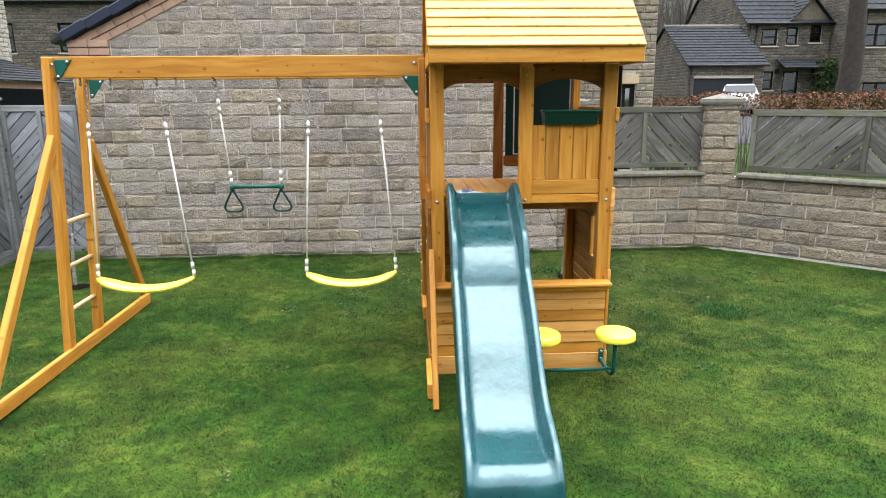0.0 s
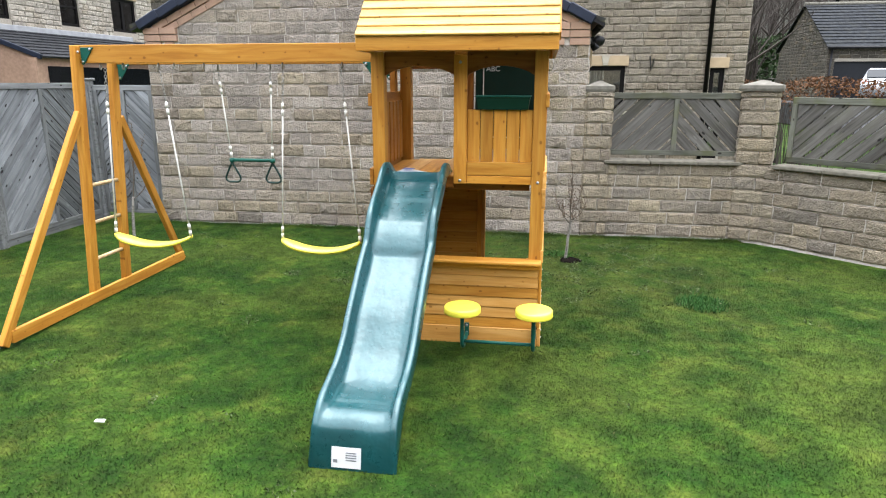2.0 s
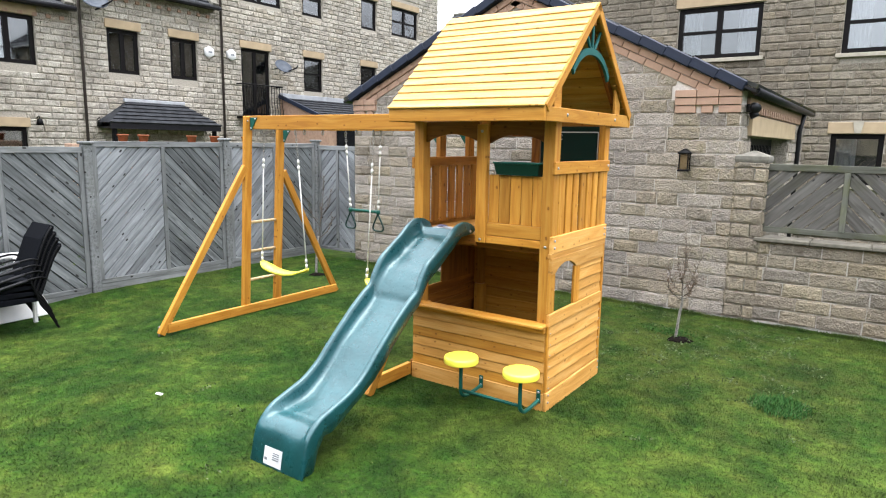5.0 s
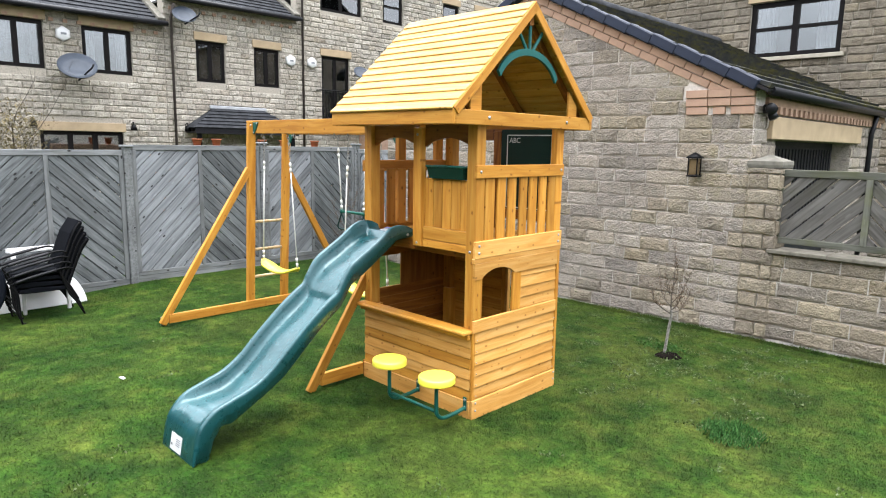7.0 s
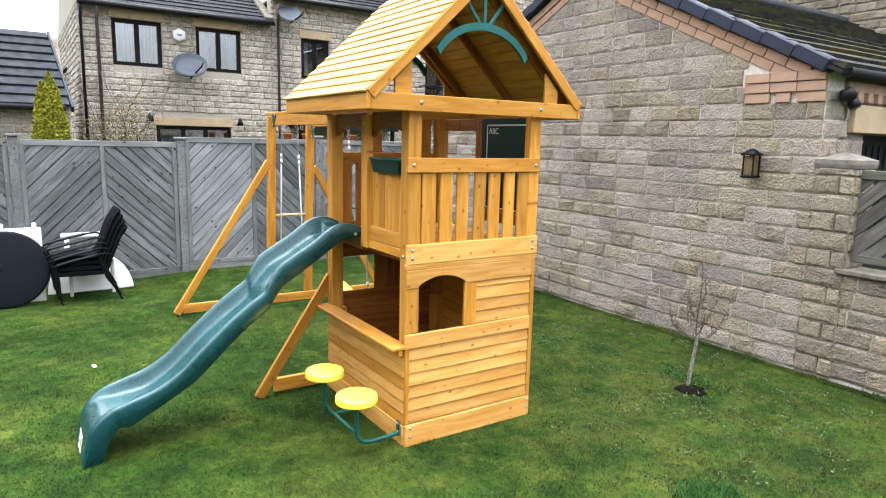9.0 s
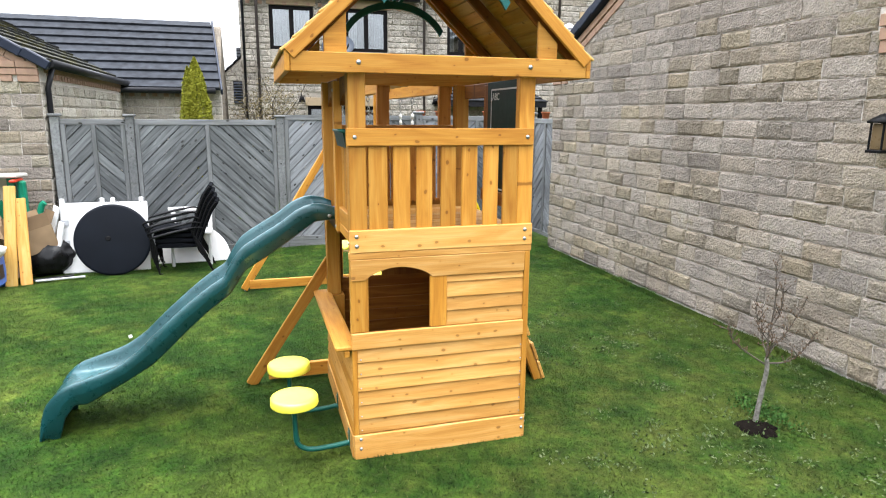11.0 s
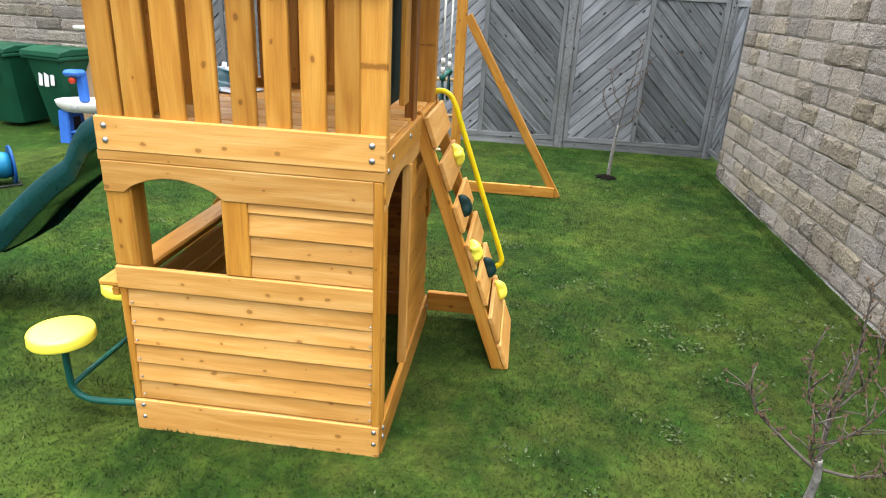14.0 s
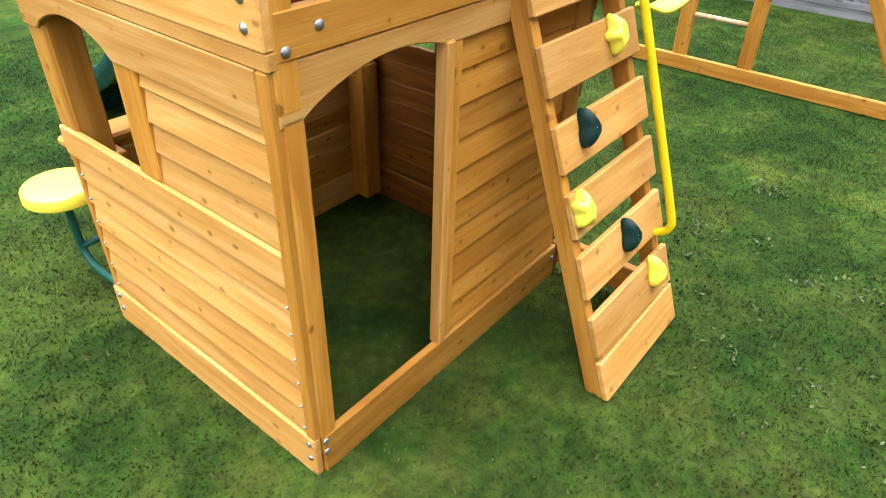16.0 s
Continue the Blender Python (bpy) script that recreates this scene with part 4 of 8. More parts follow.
def chevron_panel(name, m, length, z0, z1, mats, label, category, group, cap=True, thick=0.022, stile=0.055, board=0.095, flip=0, gap=0.012, frame=None, cover=True):
    """A framed panel in two halves whose boards run slantwise and meet in a chevron; m as for a wall face."""
    frame = frame or FENCE_FRAME
    p = thing(name, m @ Vector((length / 2, 0, z0)), label, category, group)
    lo, hi = z0 + 0.05, z1 - 0.07
    X, Z = m.to_3x3() @ Vector((1, 0, 0)), Vector((0, 0, 1))
    plank("top_rail", m @ Vector((0, 0, z1 - 0.035)), m @ Vector((length, 0, z1 - 0.035)), 0.07, 0.05, Z, frame, p)
    plank("bottom_rail", m @ Vector((0, 0, z0 + 0.03)), m @ Vector((length, 0, z0 + 0.03)), 0.06, 0.05, Z, frame, p)
    for u in (stile / 2, length / 2, length - stile / 2):
        plank("stile", m @ Vector((u, -0.004, lo)), m @ Vector((u, -0.004, hi)), stile, 0.05, X, frame, p)
    r = random.Random(int(abs(m.translation.x * 37 + m.translation.y * 91)) + 5)
    SV, SF = [], []
    for h in (0, 1):
        a = stile if h == 0 else length / 2 + stile / 2
        b = length / 2 - stile / 2 if h == 0 else length - stile
        up = (h + flip) % 2 == 0
        d = Vector((1, 1)).normalized() if up else Vector((1, -1)).normalized()
        nrm = Vector((-d.y, d.x))
        corners = [Vector((a, lo)), Vector((b, lo)), Vector((b, hi)), Vector((a, hi))]
        s0, s1 = min(c.dot(nrm) for c in corners), max(c.dot(nrm) for c in corners)
        s = s0 + r.uniform(-0.04, 0)
        mat_h = mats[h]
        while s < s1:
            e = s + board
            poly = [(a, lo), (b, lo), (b, hi), (a, hi)]
            poly = clip_half(poly, nrm.x, nrm.y, e)
            poly = clip_half(poly, -nrm.x, -nrm.y, -s)
            if len(poly) > 2:
                c = Vector((sum(q[0] for q in poly) / len(poly), sum(q[1] for q in poly) / len(poly)))
                loc = []
                for q in poly:
                    v = Vector(q) - c
                    loc.append((v.dot(d), v.dot(nrm)))
                area = abs(sum(loc[i][0] * loc[(i + 1) % len(loc)][1] - loc[(i + 1) % len(loc)][0] * loc[i][1] for i in range(len(loc)))) / 2
                if area > 0.0008:
                    me = slab_bm(loc, thick, 0.002)
                    mm = m @ basis((d.x, 0, d.y), (nrm.x, 0, nrm.y), (c.x, r.uniform(-0.004, 0.004), c.y))
                    part("board", me, mat_h, p, mm)
            s = e + gap * r.uniform(0.5, 1.3)
            # strip added behind the gap to block light and darken it; slits stay open
            strip = clip_half(clip_half([(a, lo), (b, lo), (b, hi), (a, hi)], nrm.x, nrm.y, s + 0.02), -nrm.x, -nrm.y, 0.02 - e)
            run = sorted(Vector(q).dot(d) for q in strip) if cover and len(strip) > 2 else []
            t0 = run[0] if run else 0
            while run and t0 < run[-1]:
                t1 = min(t0 + r.uniform(0.25, 0.7), run[-1])
                seg = clip_half(clip_half(strip, d.x, d.y, t1), -d.x, -d.y, -t0)
                if len(seg) > 2:
                    b0 = len(SV)
                    SV += [(q[0], 0.036, q[1]) for q in seg]
                    SV += [(q[0], 0.046, q[1]) for q in seg]
                    SF.append(tuple(range(b0, b0 + len(seg))))
                    SF.append(tuple(range(b0 + 2 * len(seg) - 1, b0 + len(seg) - 1, -1)))
                t0 = t1 + r.uniform(0.012, 0.035)
    if SV:
        tagged(joined("cover_strip", SV, SF, mats[0], p, m), kind="stuff")
    return p


pier(0.62, GY + 0.13, 0, "square stone pier with a pointed cap beside the garage", 1.84, 0.30, 1.12)
pier(2.44, GY + 0.09, -20, "square stone pier with a pointed cap at the bend of the garden wall", 1.85)
lowwall = thing("garden_wall", (1.5, GY, 0), "low split-stone garden wall with flat coping", "garden wall", kind="structure")
mA = face_pose((0.71, GY, 0), (1, 0, 0))
shell("wall_core", mA, 1.60, lambda u: 0.86, 0.22, [], MORTAR, lowwall, -0.1)
stone_face(lowwall, mA, 1.60, lambda u: 0.87, random.Random(3), STONE_WARM, STONE_WARM_ALL, low=0.0, course=0.148, mean=0.38, depth=0.018)
for k in range(3):
    part("coping", box_bm(0.53, 0.29, 0.042, 0.008), COPING, lowwall, mA @ Matrix.Translation((0.268 + k * 0.535, 0.09, 0.896)))
chevron_panel("low_fence", face_pose((0.73, GY + 0.06, 0), (1, 0, 0)), 1.55, 0.975, 1.70, (FENCE_LOW, FENCE_LOW), "weathered chevron fence panel on the stone garden wall", "fence", "low fence panels", board=0.105, gap=0.017, frame=FENCE_MOSS, cover=False)
ANG = -43
dB = Vector((math.cos(radians(ANG)), math.sin(radians(ANG)), 0))
B0 = Vector((2.50, GY - 0.13, 0))
mB = face_pose(B0, dB)
LB = 8.0
shell("wall_core_angled", mB, LB, lambda u: 0.86, 0.22, [], MORTAR, lowwall, -0.1)
stone_face(lowwall, mB, LB, lambda u: 0.87, random.Random(4), STONE_WARM, STONE_WARM_ALL, lambda u, z: u < 4.0, 120, low=0.0, course=0.148, mean=0.38, depth=0.018)
for k in range(15):
    part("coping", box_bm(0.53, 0.29, 0.042, 0.008), COPING, lowwall, mB @ Matrix.Translation((0.36 + k * 0.535, 0.09, 0.891)))
for k in range(3):
    chevron_panel("low_fence", mB @ Matrix.Translation((0.2 + 2.5 * k, 0.06, 0)), 2.3, 0.955, 1.66, (FENCE_LOW, FENCE_LOW), "weathered chevron fence panel on the stone garden wall", "fence", "low fence panels", board=0.105, gap=0.017, frame=FENCE_MOSS, cover=False)

# ---- tall fence along the left side ----
FX = -6.1
POSTS = (-2.80, -1.94, -0.05, 1.92, 3.72)
for y in POSTS:
    p = thing("fence_post", (FX, y, 0), "weathered grey timber fence post with a flat cap", "fence post", "fence posts")
    dz = -0.065 if y < 0 else 0.0
    part("shaft", box_bm(0.11, 0.1, 1.90, 0.008, (0, 0, 0.89)), FENCE_FRAME, p, Matrix.Translation((FX, y, dz)))
    part("cap", box_bm(0.15, 0.14, 0.035, 0.01), FENCE_FRAME, p, Matrix.Translation((FX, y, 1.855 + dz)))
for i, (a, b) in enumerate(zip(POSTS, POSTS[1:])):
    dz = -0.07 if i < 2 else 0.0  # the ground falls towards the corner
    mats = ((FENCE, FENCE), (FENCE, FENCE), (FENCE_PALE, FENCE), (FENCE_PALE, FENCE))[i]
    chevron_panel("fence", face_pose((FX, a + 0.055, 0), (0, 1, 0)), b - a - 0.11, 0.05 + dz, 1.81 + dz, mats, "grey weathered fence panel with chevron boards", "fence", "fence panels", flip=0)
    plank("gravel_board", (FX, a + 0.055, dz + 0.005), (FX, b - 0.055, dz + 0.005), 0.13, 0.04, (0, 0, 1), FENCE_FRAME, bpy.data.objects["fence" if i == 0 else "fence.%03d" % i])
chevron_panel("fence", face_pose((FX + 0.06, 3.74, 0), (1, 0, 0)), 0.86, 0.05, 1.78, (FENCE_PALE, FENCE_PALE), "narrow bleached fence panel that meets the gable wall", "fence", "fence panels")

# ---- unseen wall added behind the camera to hold back low sky light ----
own = thing("wall_south", (1.0, -10.0, 0), "unseen plain wall added behind the camera to block low sky light", "wall", kind="structure")
shell("own_wall", face_pose((9.0, -10.0, 0), (-1, 0, 0)), 17.0, lambda u: 5.6, 0.3, [], STONE_WARM_ALL, own, -0.1)


# ---- play tower ----
TX, TY = -1.19, 1.0        # left side and back of the tower; its right side is x = 0, its front y = 0
DECK = 1.195
UPZ = (0, 0, 1)
tower = thing("play_tower", (TX / 2, TY / 2, 0), "orange-stained cedar play tower with pitched roof over a small playhouse", "play tower")
for x in (TX + 0.045, -0.045):
    for y in (0.045, TY - 0.045):
        back_right = x > -0.5 and y > 0.5
        xp = x + (0.015 if back_right else 0.0)
        zc = 1.0 if back_right else 0.6
        xi, yi = xp + (0.02 if x < -0.5 else -0.02), y + (0.02 if y < 0.5 else -0.02)
        plank("post", (xi, yi, 0.0), (xi, yi, zc), 0.055 if back_right else 0.088, 0.088, (1, 0, 0), CEDAR, tower)
        plank("post", (xp, y, zc), (xp, y, 2.02), 0.055 if back_right else 0.088, 0.088, (1, 0, 0), CEDAR, tower)
# front post beside the slide opening, headers with shallow arches
plank("post", (-0.578, 0.022, 1.14), (-0.578, 0.022, 2.0), 0.088, 0.044, (1, 0, 0), CEDAR, tower)


def arch_pts(w, h, rise, foot=0.0, n=12):
    """A board w wide and h high whose lower edge is cut to an arch."""
    pts = [(0, 0), (foot, 0)]
    for i in range(1, n):
        t = i / n
        pts.append((foot + t * (w - 2 * foot), rise * math.sin(math.pi * t) ** 0.75))
    return pts + [(w - foot, 0), (w, 0), (w, h), (0, h)]


for x0, x1 in ((-1.10, -0.622), (-0.534, -0.088)):
    part("arched_header", slab_bm(arch_pts(x1 - x0, 0.155, 0.062), 0.03), CEDAR_SHADE, tower, basis((1, 0, 0), UPZ, (x0, 0.05, 1.865)))
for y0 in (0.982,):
    part("header", box_bm(TX * -1 - 0.18, 0.03, 0.09), CEDAR_SHADE, tower, Matrix.Translation((TX / 2, y0, 1.97)))
# deck boards and joists
w = 0.132
for k in range(9):
    x = TX + 0.02 + (k + 0.5) * (-TX - 0.04) / 9
    plank("deck_board", (x, 0.02 if TX + 0.1 < x < -0.1 else 0.1, DECK - 0.012), (x, TY - 0.02 if TX + 0.1 < x < -0.1 else TY - 0.1, DECK - 0.012), (-TX - 0.04) / 9 - 0.003, 0.024, (1, 0, 0), CEDAR_PALE if k % 2 else CEDAR, tower)
for y in (0.12, 0.5, 0.88):
    plank("joist", (TX + 0.1, y, DECK - 0.07), (-0.1, y, DECK - 0.07), 0.08, 0.03, UPZ, CEDAR_SHADE, tower)
# front rail panel with shutters boards and planter rail
for z, h in ((1.245, 0.092), (1.168, 0.056)):
    plank("rail", (-0.534, 0.03, z), (-0.088, 0.03, z), h, 0.028, UPZ, CEDAR, tower)
for k in range(5):
    x = -0.534 + (k + 0.5) * 0.446 / 5
    plank("panel_board", (x, 0.045, 1.29), (x, 0.045, 1.642), 0.446 / 5 - 0.004, 0.018, (1, 0, 0), CEDAR, tower)
plank("deck_rim", (-1.10, 0.03, 1.15), (-0.622, 0.03, 1.15), 0.075, 0.028, UPZ, CEDAR_SHADE, tower)
# counter and siding on the front
plank("counter", (TX - 0.005, -0.035, 0.605), (0.0, -0.035, 0.605), 0.115, 0.028, (0, 1, 0), CEDAR, tower, "rounded counter board", 0.008)
plank("counter_trim", (TX, -0.03, 0.572), (-0.005, -0.03, 0.572), 0.035, 0.03, UPZ, CEDAR, tower)
plank("kick_board", (TX, -0.0, 0.03), (-0.013, -0.0, 0.03), 0.138, 0.022, UPZ, CEDAR_PALE, tower)
n = 6


def lapped(z0, z1, k, run0, run1, out, mat, p=tower, n=n, name="siding_board", thick=0.016):
    """One lapped siding board; its lower edge stands further out."""
    h = (z1 - z0) / n
    za, zb = z0 + k * h, z0 + (k + 1) * h + 0.008
    out = Vector(out)
    a = Vector(run0) + Vector((0, 0, (za + zb) / 2))
    b = Vector(run1) + Vector((0, 0, (za + zb) / 2))
    tilt = Vector((0, 0, 1)) * (zb - za) - out * 0.011
    return plank(name, a, b, zb - za, thick, tilt, mat, p)


for k in range(n):
    lapped(0.098, 0.56, k, (TX + 0.005, 0.006, 0), (-0.016, 0.006, 0), (0, -1, 0), CEDAR_PALE if k % 3 else CEDAR)
# right side
bx = 0.001
plank("top_rail", (bx, -0.012, 1.705), (bx, 0.992, 1.705), 0.088, 0.026, UPZ, CEDAR, tower)
for k in range(7):
    yc = (0.148, 0.271, 0.391, 0.521, 0.637, 0.757, 0.869)[k]
    wd = (0.098, 0.09, 0.086, 0.084, 0.086, 0.084, 0.084)[k]
    plank("baluster", (-0.012, yc, 1.225), (-0.012, yc, 1.68), wd, 0.02, (0, 1, 0), CEDAR, tower)
plank("side_band", (bx, -0.006, 1.178), (bx, 1.0, 1.178), 0.118, 0.026, UPZ, CEDAR_PALE, tower)
plank("band_strip", (-0.003, -0.012, 1.102), (-0.003, 1.0, 1.102), 0.036, 0.028, UPZ, CEDAR_PALE, tower)
pts = [(0.0, 0.0), (0.075, 0.0)]
for i in range(1, 12):
    t = i / 12
    pts.append((0.075 + 0.36 * t, 0.062 * math.sin(math.pi * t) ** 0.7))
pts += [(0.435, 0.0), (0.965, 0.0), (0.965, 0.112), (0.0, 0.112)]
part("arched_apron", slab_bm(pts, 0.024), CEDAR_PALE, tower, basis((0, 1, 0), UPZ, (0.0, -0.004, 0.972)))
plank("window_jamb", (-0.005, 0.468, 0.69), (-0.005, 0.468, 0.975), 0.094, 0.024, (0, 1, 0), CEDAR, tower)
plank("corner_board", (-0.006, 0.04, 0.69), (-0.006, 0.04, 0.98), 0.09, 0.02, (0, 1, 0), CEDAR, tower)
for za, zb in ((0.69, 0.772), (0.772, 0.848), (0.848, 0.932), (0.932, 0.975)):
    plank("siding_board", (-0.009, 0.512, (za + zb) / 2), (-0.009, 0.968, (za + zb) / 2), zb - za + 0.004, 0.014, Vector((-0.010, 0, zb - za)), CEDAR_PALE, tower)
plank("middle_board", (0.001, -0.006, 0.642), (0.001, 0.966, 0.642), 0.09, 0.022, UPZ, CEDAR_PALE, tower)
for k in range(6):
    lapped(0.112, 0.60, k, (-0.007, 0.022, 0), (-0.007, 0.966, 0), (1, 0, 0), CEDAR_PALE)
plank("kick_board", (0.001, -0.004, 0.032), (0.001, 0.992, 0.032), 0.152, 0.024, UPZ, CEDAR_PALE, tower)
plank("corner_trim", (-0.004, 0.977, 0.108), (-0.004, 0.977, 1.084), 0.032, 0.03, (0, 1, 0), CEDAR, tower)
plank("corner_trim", (-0.004, 0.010, 0.108), (-0.004, 0.010, 0.6), 0.028, 0.02, (0, 1, 0), CEDAR, tower)
for y in (0.012, 0.952):
    for z in (0.085, 0.03):
        bolt(tower, (0.0135, y + 0.02, z), (1, 0, 0), 0.006)
for y, z in ((0.03, 1.205), (0.03, 1.155), (0.955, 1.205), (0.955, 1.155), (0.03, 1.705), (0.955, 1.705)):
    bolt(tower, (0.0145, y, z), (1, 0, 0))
for k in range(6):
    for y in (0.04, 0.955):
        bolt(tower, (0.007, y, 0.135 + k * 0.081), (1, 0, 0), 0.0028, "nail")
for x, z in ((-1.15, 1.16), (-0.045, 1.16), (-0.578, 1.165), (-0.578, 1.95)):
    bolt(tower, (x, -0.002 if x != -0.578 else 0.0, z), (0, -1, 0))
# back: deck band, arched doorway, siding, chalkboard
TB = TY - 0.012
plank("back_band", (-0.012, TB + 0.001, 1.14), (TX, TB + 0.001, 1.14), 0.088, 0.026, UPZ, CEDAR, tower)
pts = [(0.0, 0.0), (0.05, 0.0)]
for i in range(1, 14):
    t = i / 14
    pts.append((0.05 + 0.46 * t, 0.075 * math.sin(math.pi * t / 1.15) ** 0.8))
pts += [(0.53, 0.045), (1.17, 0.045), (1.17, 0.118), (0.0, 0.118)]
part("arched_apron", slab_bm(pts, 0.024), CEDAR_PALE, tower, basis((-1, 0, 0), UPZ, (-0.004, TB - 0.002, 0.976)))
plank("door_jamb", (-0.035, TB - 0.005, 0.1), (-0.035, TB - 0.005, 0.99), 0.05, 0.03, (1, 0, 0), CEDAR, tower)
plank("door_jamb", (-0.495, TB - 0.002, 0.1), (-0.495, TB - 0.002, 1.03), 0.028, 0.04, (1, 0, 0), CEDAR_PALE, tower)
plank("door_jamb", (-0.53, TB - 0.007, 0.1), (-0.53, TB - 0.007, 1.03), 0.04, 0.03, (1, 0, 0), CEDAR, tower)
for k in range(10):
    lapped(0.11, 1.03, k, (-0.55, TB - 0.012, 0), (TX + 0.01, TB - 0.012, 0), (0, 1, 0), CEDAR, n=10)
plank("kick_board", (-0.012, TB + 0.001, 0.032), (TX, TB + 0.001, 0.032), 0.145, 0.024, UPZ, CEDAR, tower)
for x, z in ((-0.03, 1.115), (-0.11, 1.145), (-0.45, 1.15), (-0.02, 0.05), (-0.02, 0.09), (-1.16, 0.06)):
    bolt(tower, (x, TB + 0.0145, z), (0, 1, 0))
plank("post", (-0.628, TY - 0.03, 1.1), (-0.628, TY - 0.03, 2.0), 0.075, 0.04, (1, 0, 0), CEDAR_SHADE, tower)
plank("batten", (-0.34, TY - 0.008, 1.29), (-0.34, TY - 0.008, 2.0), 0.088, 0.022, (1, 0, 0), CEDAR, tower)
plank("board_rail", (-0.59, TY - 0.075, 1.335), (-0.09, TY - 0.075, 1.335), 0.075, 0.028, UPZ, CEDAR_SHADE, tower)
chalk = part("chalkboard", box_bm(0.51, 0.012, 0.72, 0.002), CHALK, tower, Matrix.Translation((-0.32, TY - 0.052, 1.65)), "dark green chalkboard with a printed white line")
for a, b in (((-0.51, 1.385), (-0.51, 1.965)), ((-0.075, 1.385), (-0.075, 1.965)), ((-0.51, 1.965), (-0.075, 1.965)), ((-0.51, 1.385), (-0.075, 1.385))):
    plank("printed_line", (a[0], TY - 0.0585, a[1]), (b[0], TY - 0.0585, b[1]), 0.009, 0.0012, (1, 0, 0) if a[0] == b[0] else UPZ, CHALK_WHITE, chalk, "", 0.0)


def lettering(text, size, material, parent, m, name="lettering"):
    cu = bpy.data.curves.new(name, "FONT")
    cu.body, cu.size, cu.extrude = text, size, 0.0006
    ob = new(name, cu)
    bpy.context.view_layer.update()
    me = bpy.data.meshes.new_from_object(ob.evaluated_get(bpy.context.evaluated_depsgraph_get()))
    bpy.data.objects.remove(ob)
    return part(name, me, material, parent, m)


lettering("ABC", 0.058, CHALK_WHITE, chalk, basis((1, 0, 0), UPZ, (-0.49, TY - 0.0595, 1.905)))
# left side: rail with balusters, uprights that carry the swing beams, siding with a window
lx = TX - 0.012
plank("top_rail", (lx, 0.0, 1.705), (lx, 0.99, 1.705), 0.088, 0.026, UPZ, CEDAR_HALF_SHADE, tower)
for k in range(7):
    plank("baluster", (TX + 0.012, 0.15 + 0.118 * k, 1.22), (TX + 0.012, 0.15 + 0.118 * k, 1.68), 0.086, 0.02, (0, 1, 0), CEDAR_HALF_SHADE, tower)
plank("side_band", (lx, -0.006, 1.178), (lx, 1.004, 1.178), 0.118, 0.026, UPZ, CEDAR_HALF_SHADE, tower)
plank("apron", (lx, 0, 1.03), (lx, 1.0, 1.03), 0.14, 0.022, UPZ, CEDAR_SHADE, tower)
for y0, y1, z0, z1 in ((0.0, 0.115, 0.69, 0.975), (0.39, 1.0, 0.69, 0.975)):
    plank("siding_board", (TX, (y0 + y1) / 2, z0), (TX, (y0 + y1) / 2, z1), y1 - y0, 0.016, (0, 1, 0), CEDAR_SHADE, tower)
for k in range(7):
    lapped(0.11, 0.69, k, (TX - 0.004, 0.02, 0), (TX - 0.004, 0.98, 0), (-1, 0, 0), CEDAR_SHADE, n=7)
plank("kick_board", (lx, 0.0, 0.032), (lx, 1.0, 0.032), 0.15, 0.024, UPZ, CEDAR_SHADE, tower)
for y in (0.42, 0.86):
    plank("beam_upright", (TX - 0.04, y, 1.12), (TX - 0.04, y, 2.08), 0.085, 0.045, (0, 1, 0), CEDAR_HALF_SHADE, tower)
# front stabiliser on the left side
plank("stabiliser", (TX - 0.0, -0.54, LAWN_Z), (TX - 0.0, 0.03, 0.83), 0.075, 0.036, (0, 1, 0), CEDAR, tower)
plank("stabiliser_foot", (TX - 0.03, -0.42, 0.035), (TX - 0.03, 0.0, 0.035), 0.1, 0.036, UPZ, CEDAR, tower)
plank("stabiliser_foot", (TX - 0.03, TY, 0.07), (TX - 0.03, 1.38, 0.07), 0.11, 0.036, UPZ, CEDAR, tower)

# roof
EZ, EY0, EY1, AZ, AY = 2.105, -0.295, 1.285, 2.845, 0.495
RX0, RX1 = TX - 0.015, 0.055
roof = part("roof", box_bm(RX1 - RX0 - 0.04, 0.05, 0.09), CEDAR_SHADE, tower, Matrix.Translation(((RX0 + RX1) / 2, AY, AZ - 0.1)))
for y in (EY0 + 0.012, EY1 - 0.012):
    plank("fascia", (RX0, y, 2.057), (RX1, y, 2.057), 0.094, 0.026, UPZ, CEDAR, roof)
for x in (RX0 + 0.012, RX1 - 0.02):
    plank("gable_rail", (x + 0.006, EY0 + 0.026, 2.057), (x + 0.006, EY1 - 0.026, 2.057), 0.094, 0.026, UPZ, CEDAR, roof)
nb = 13
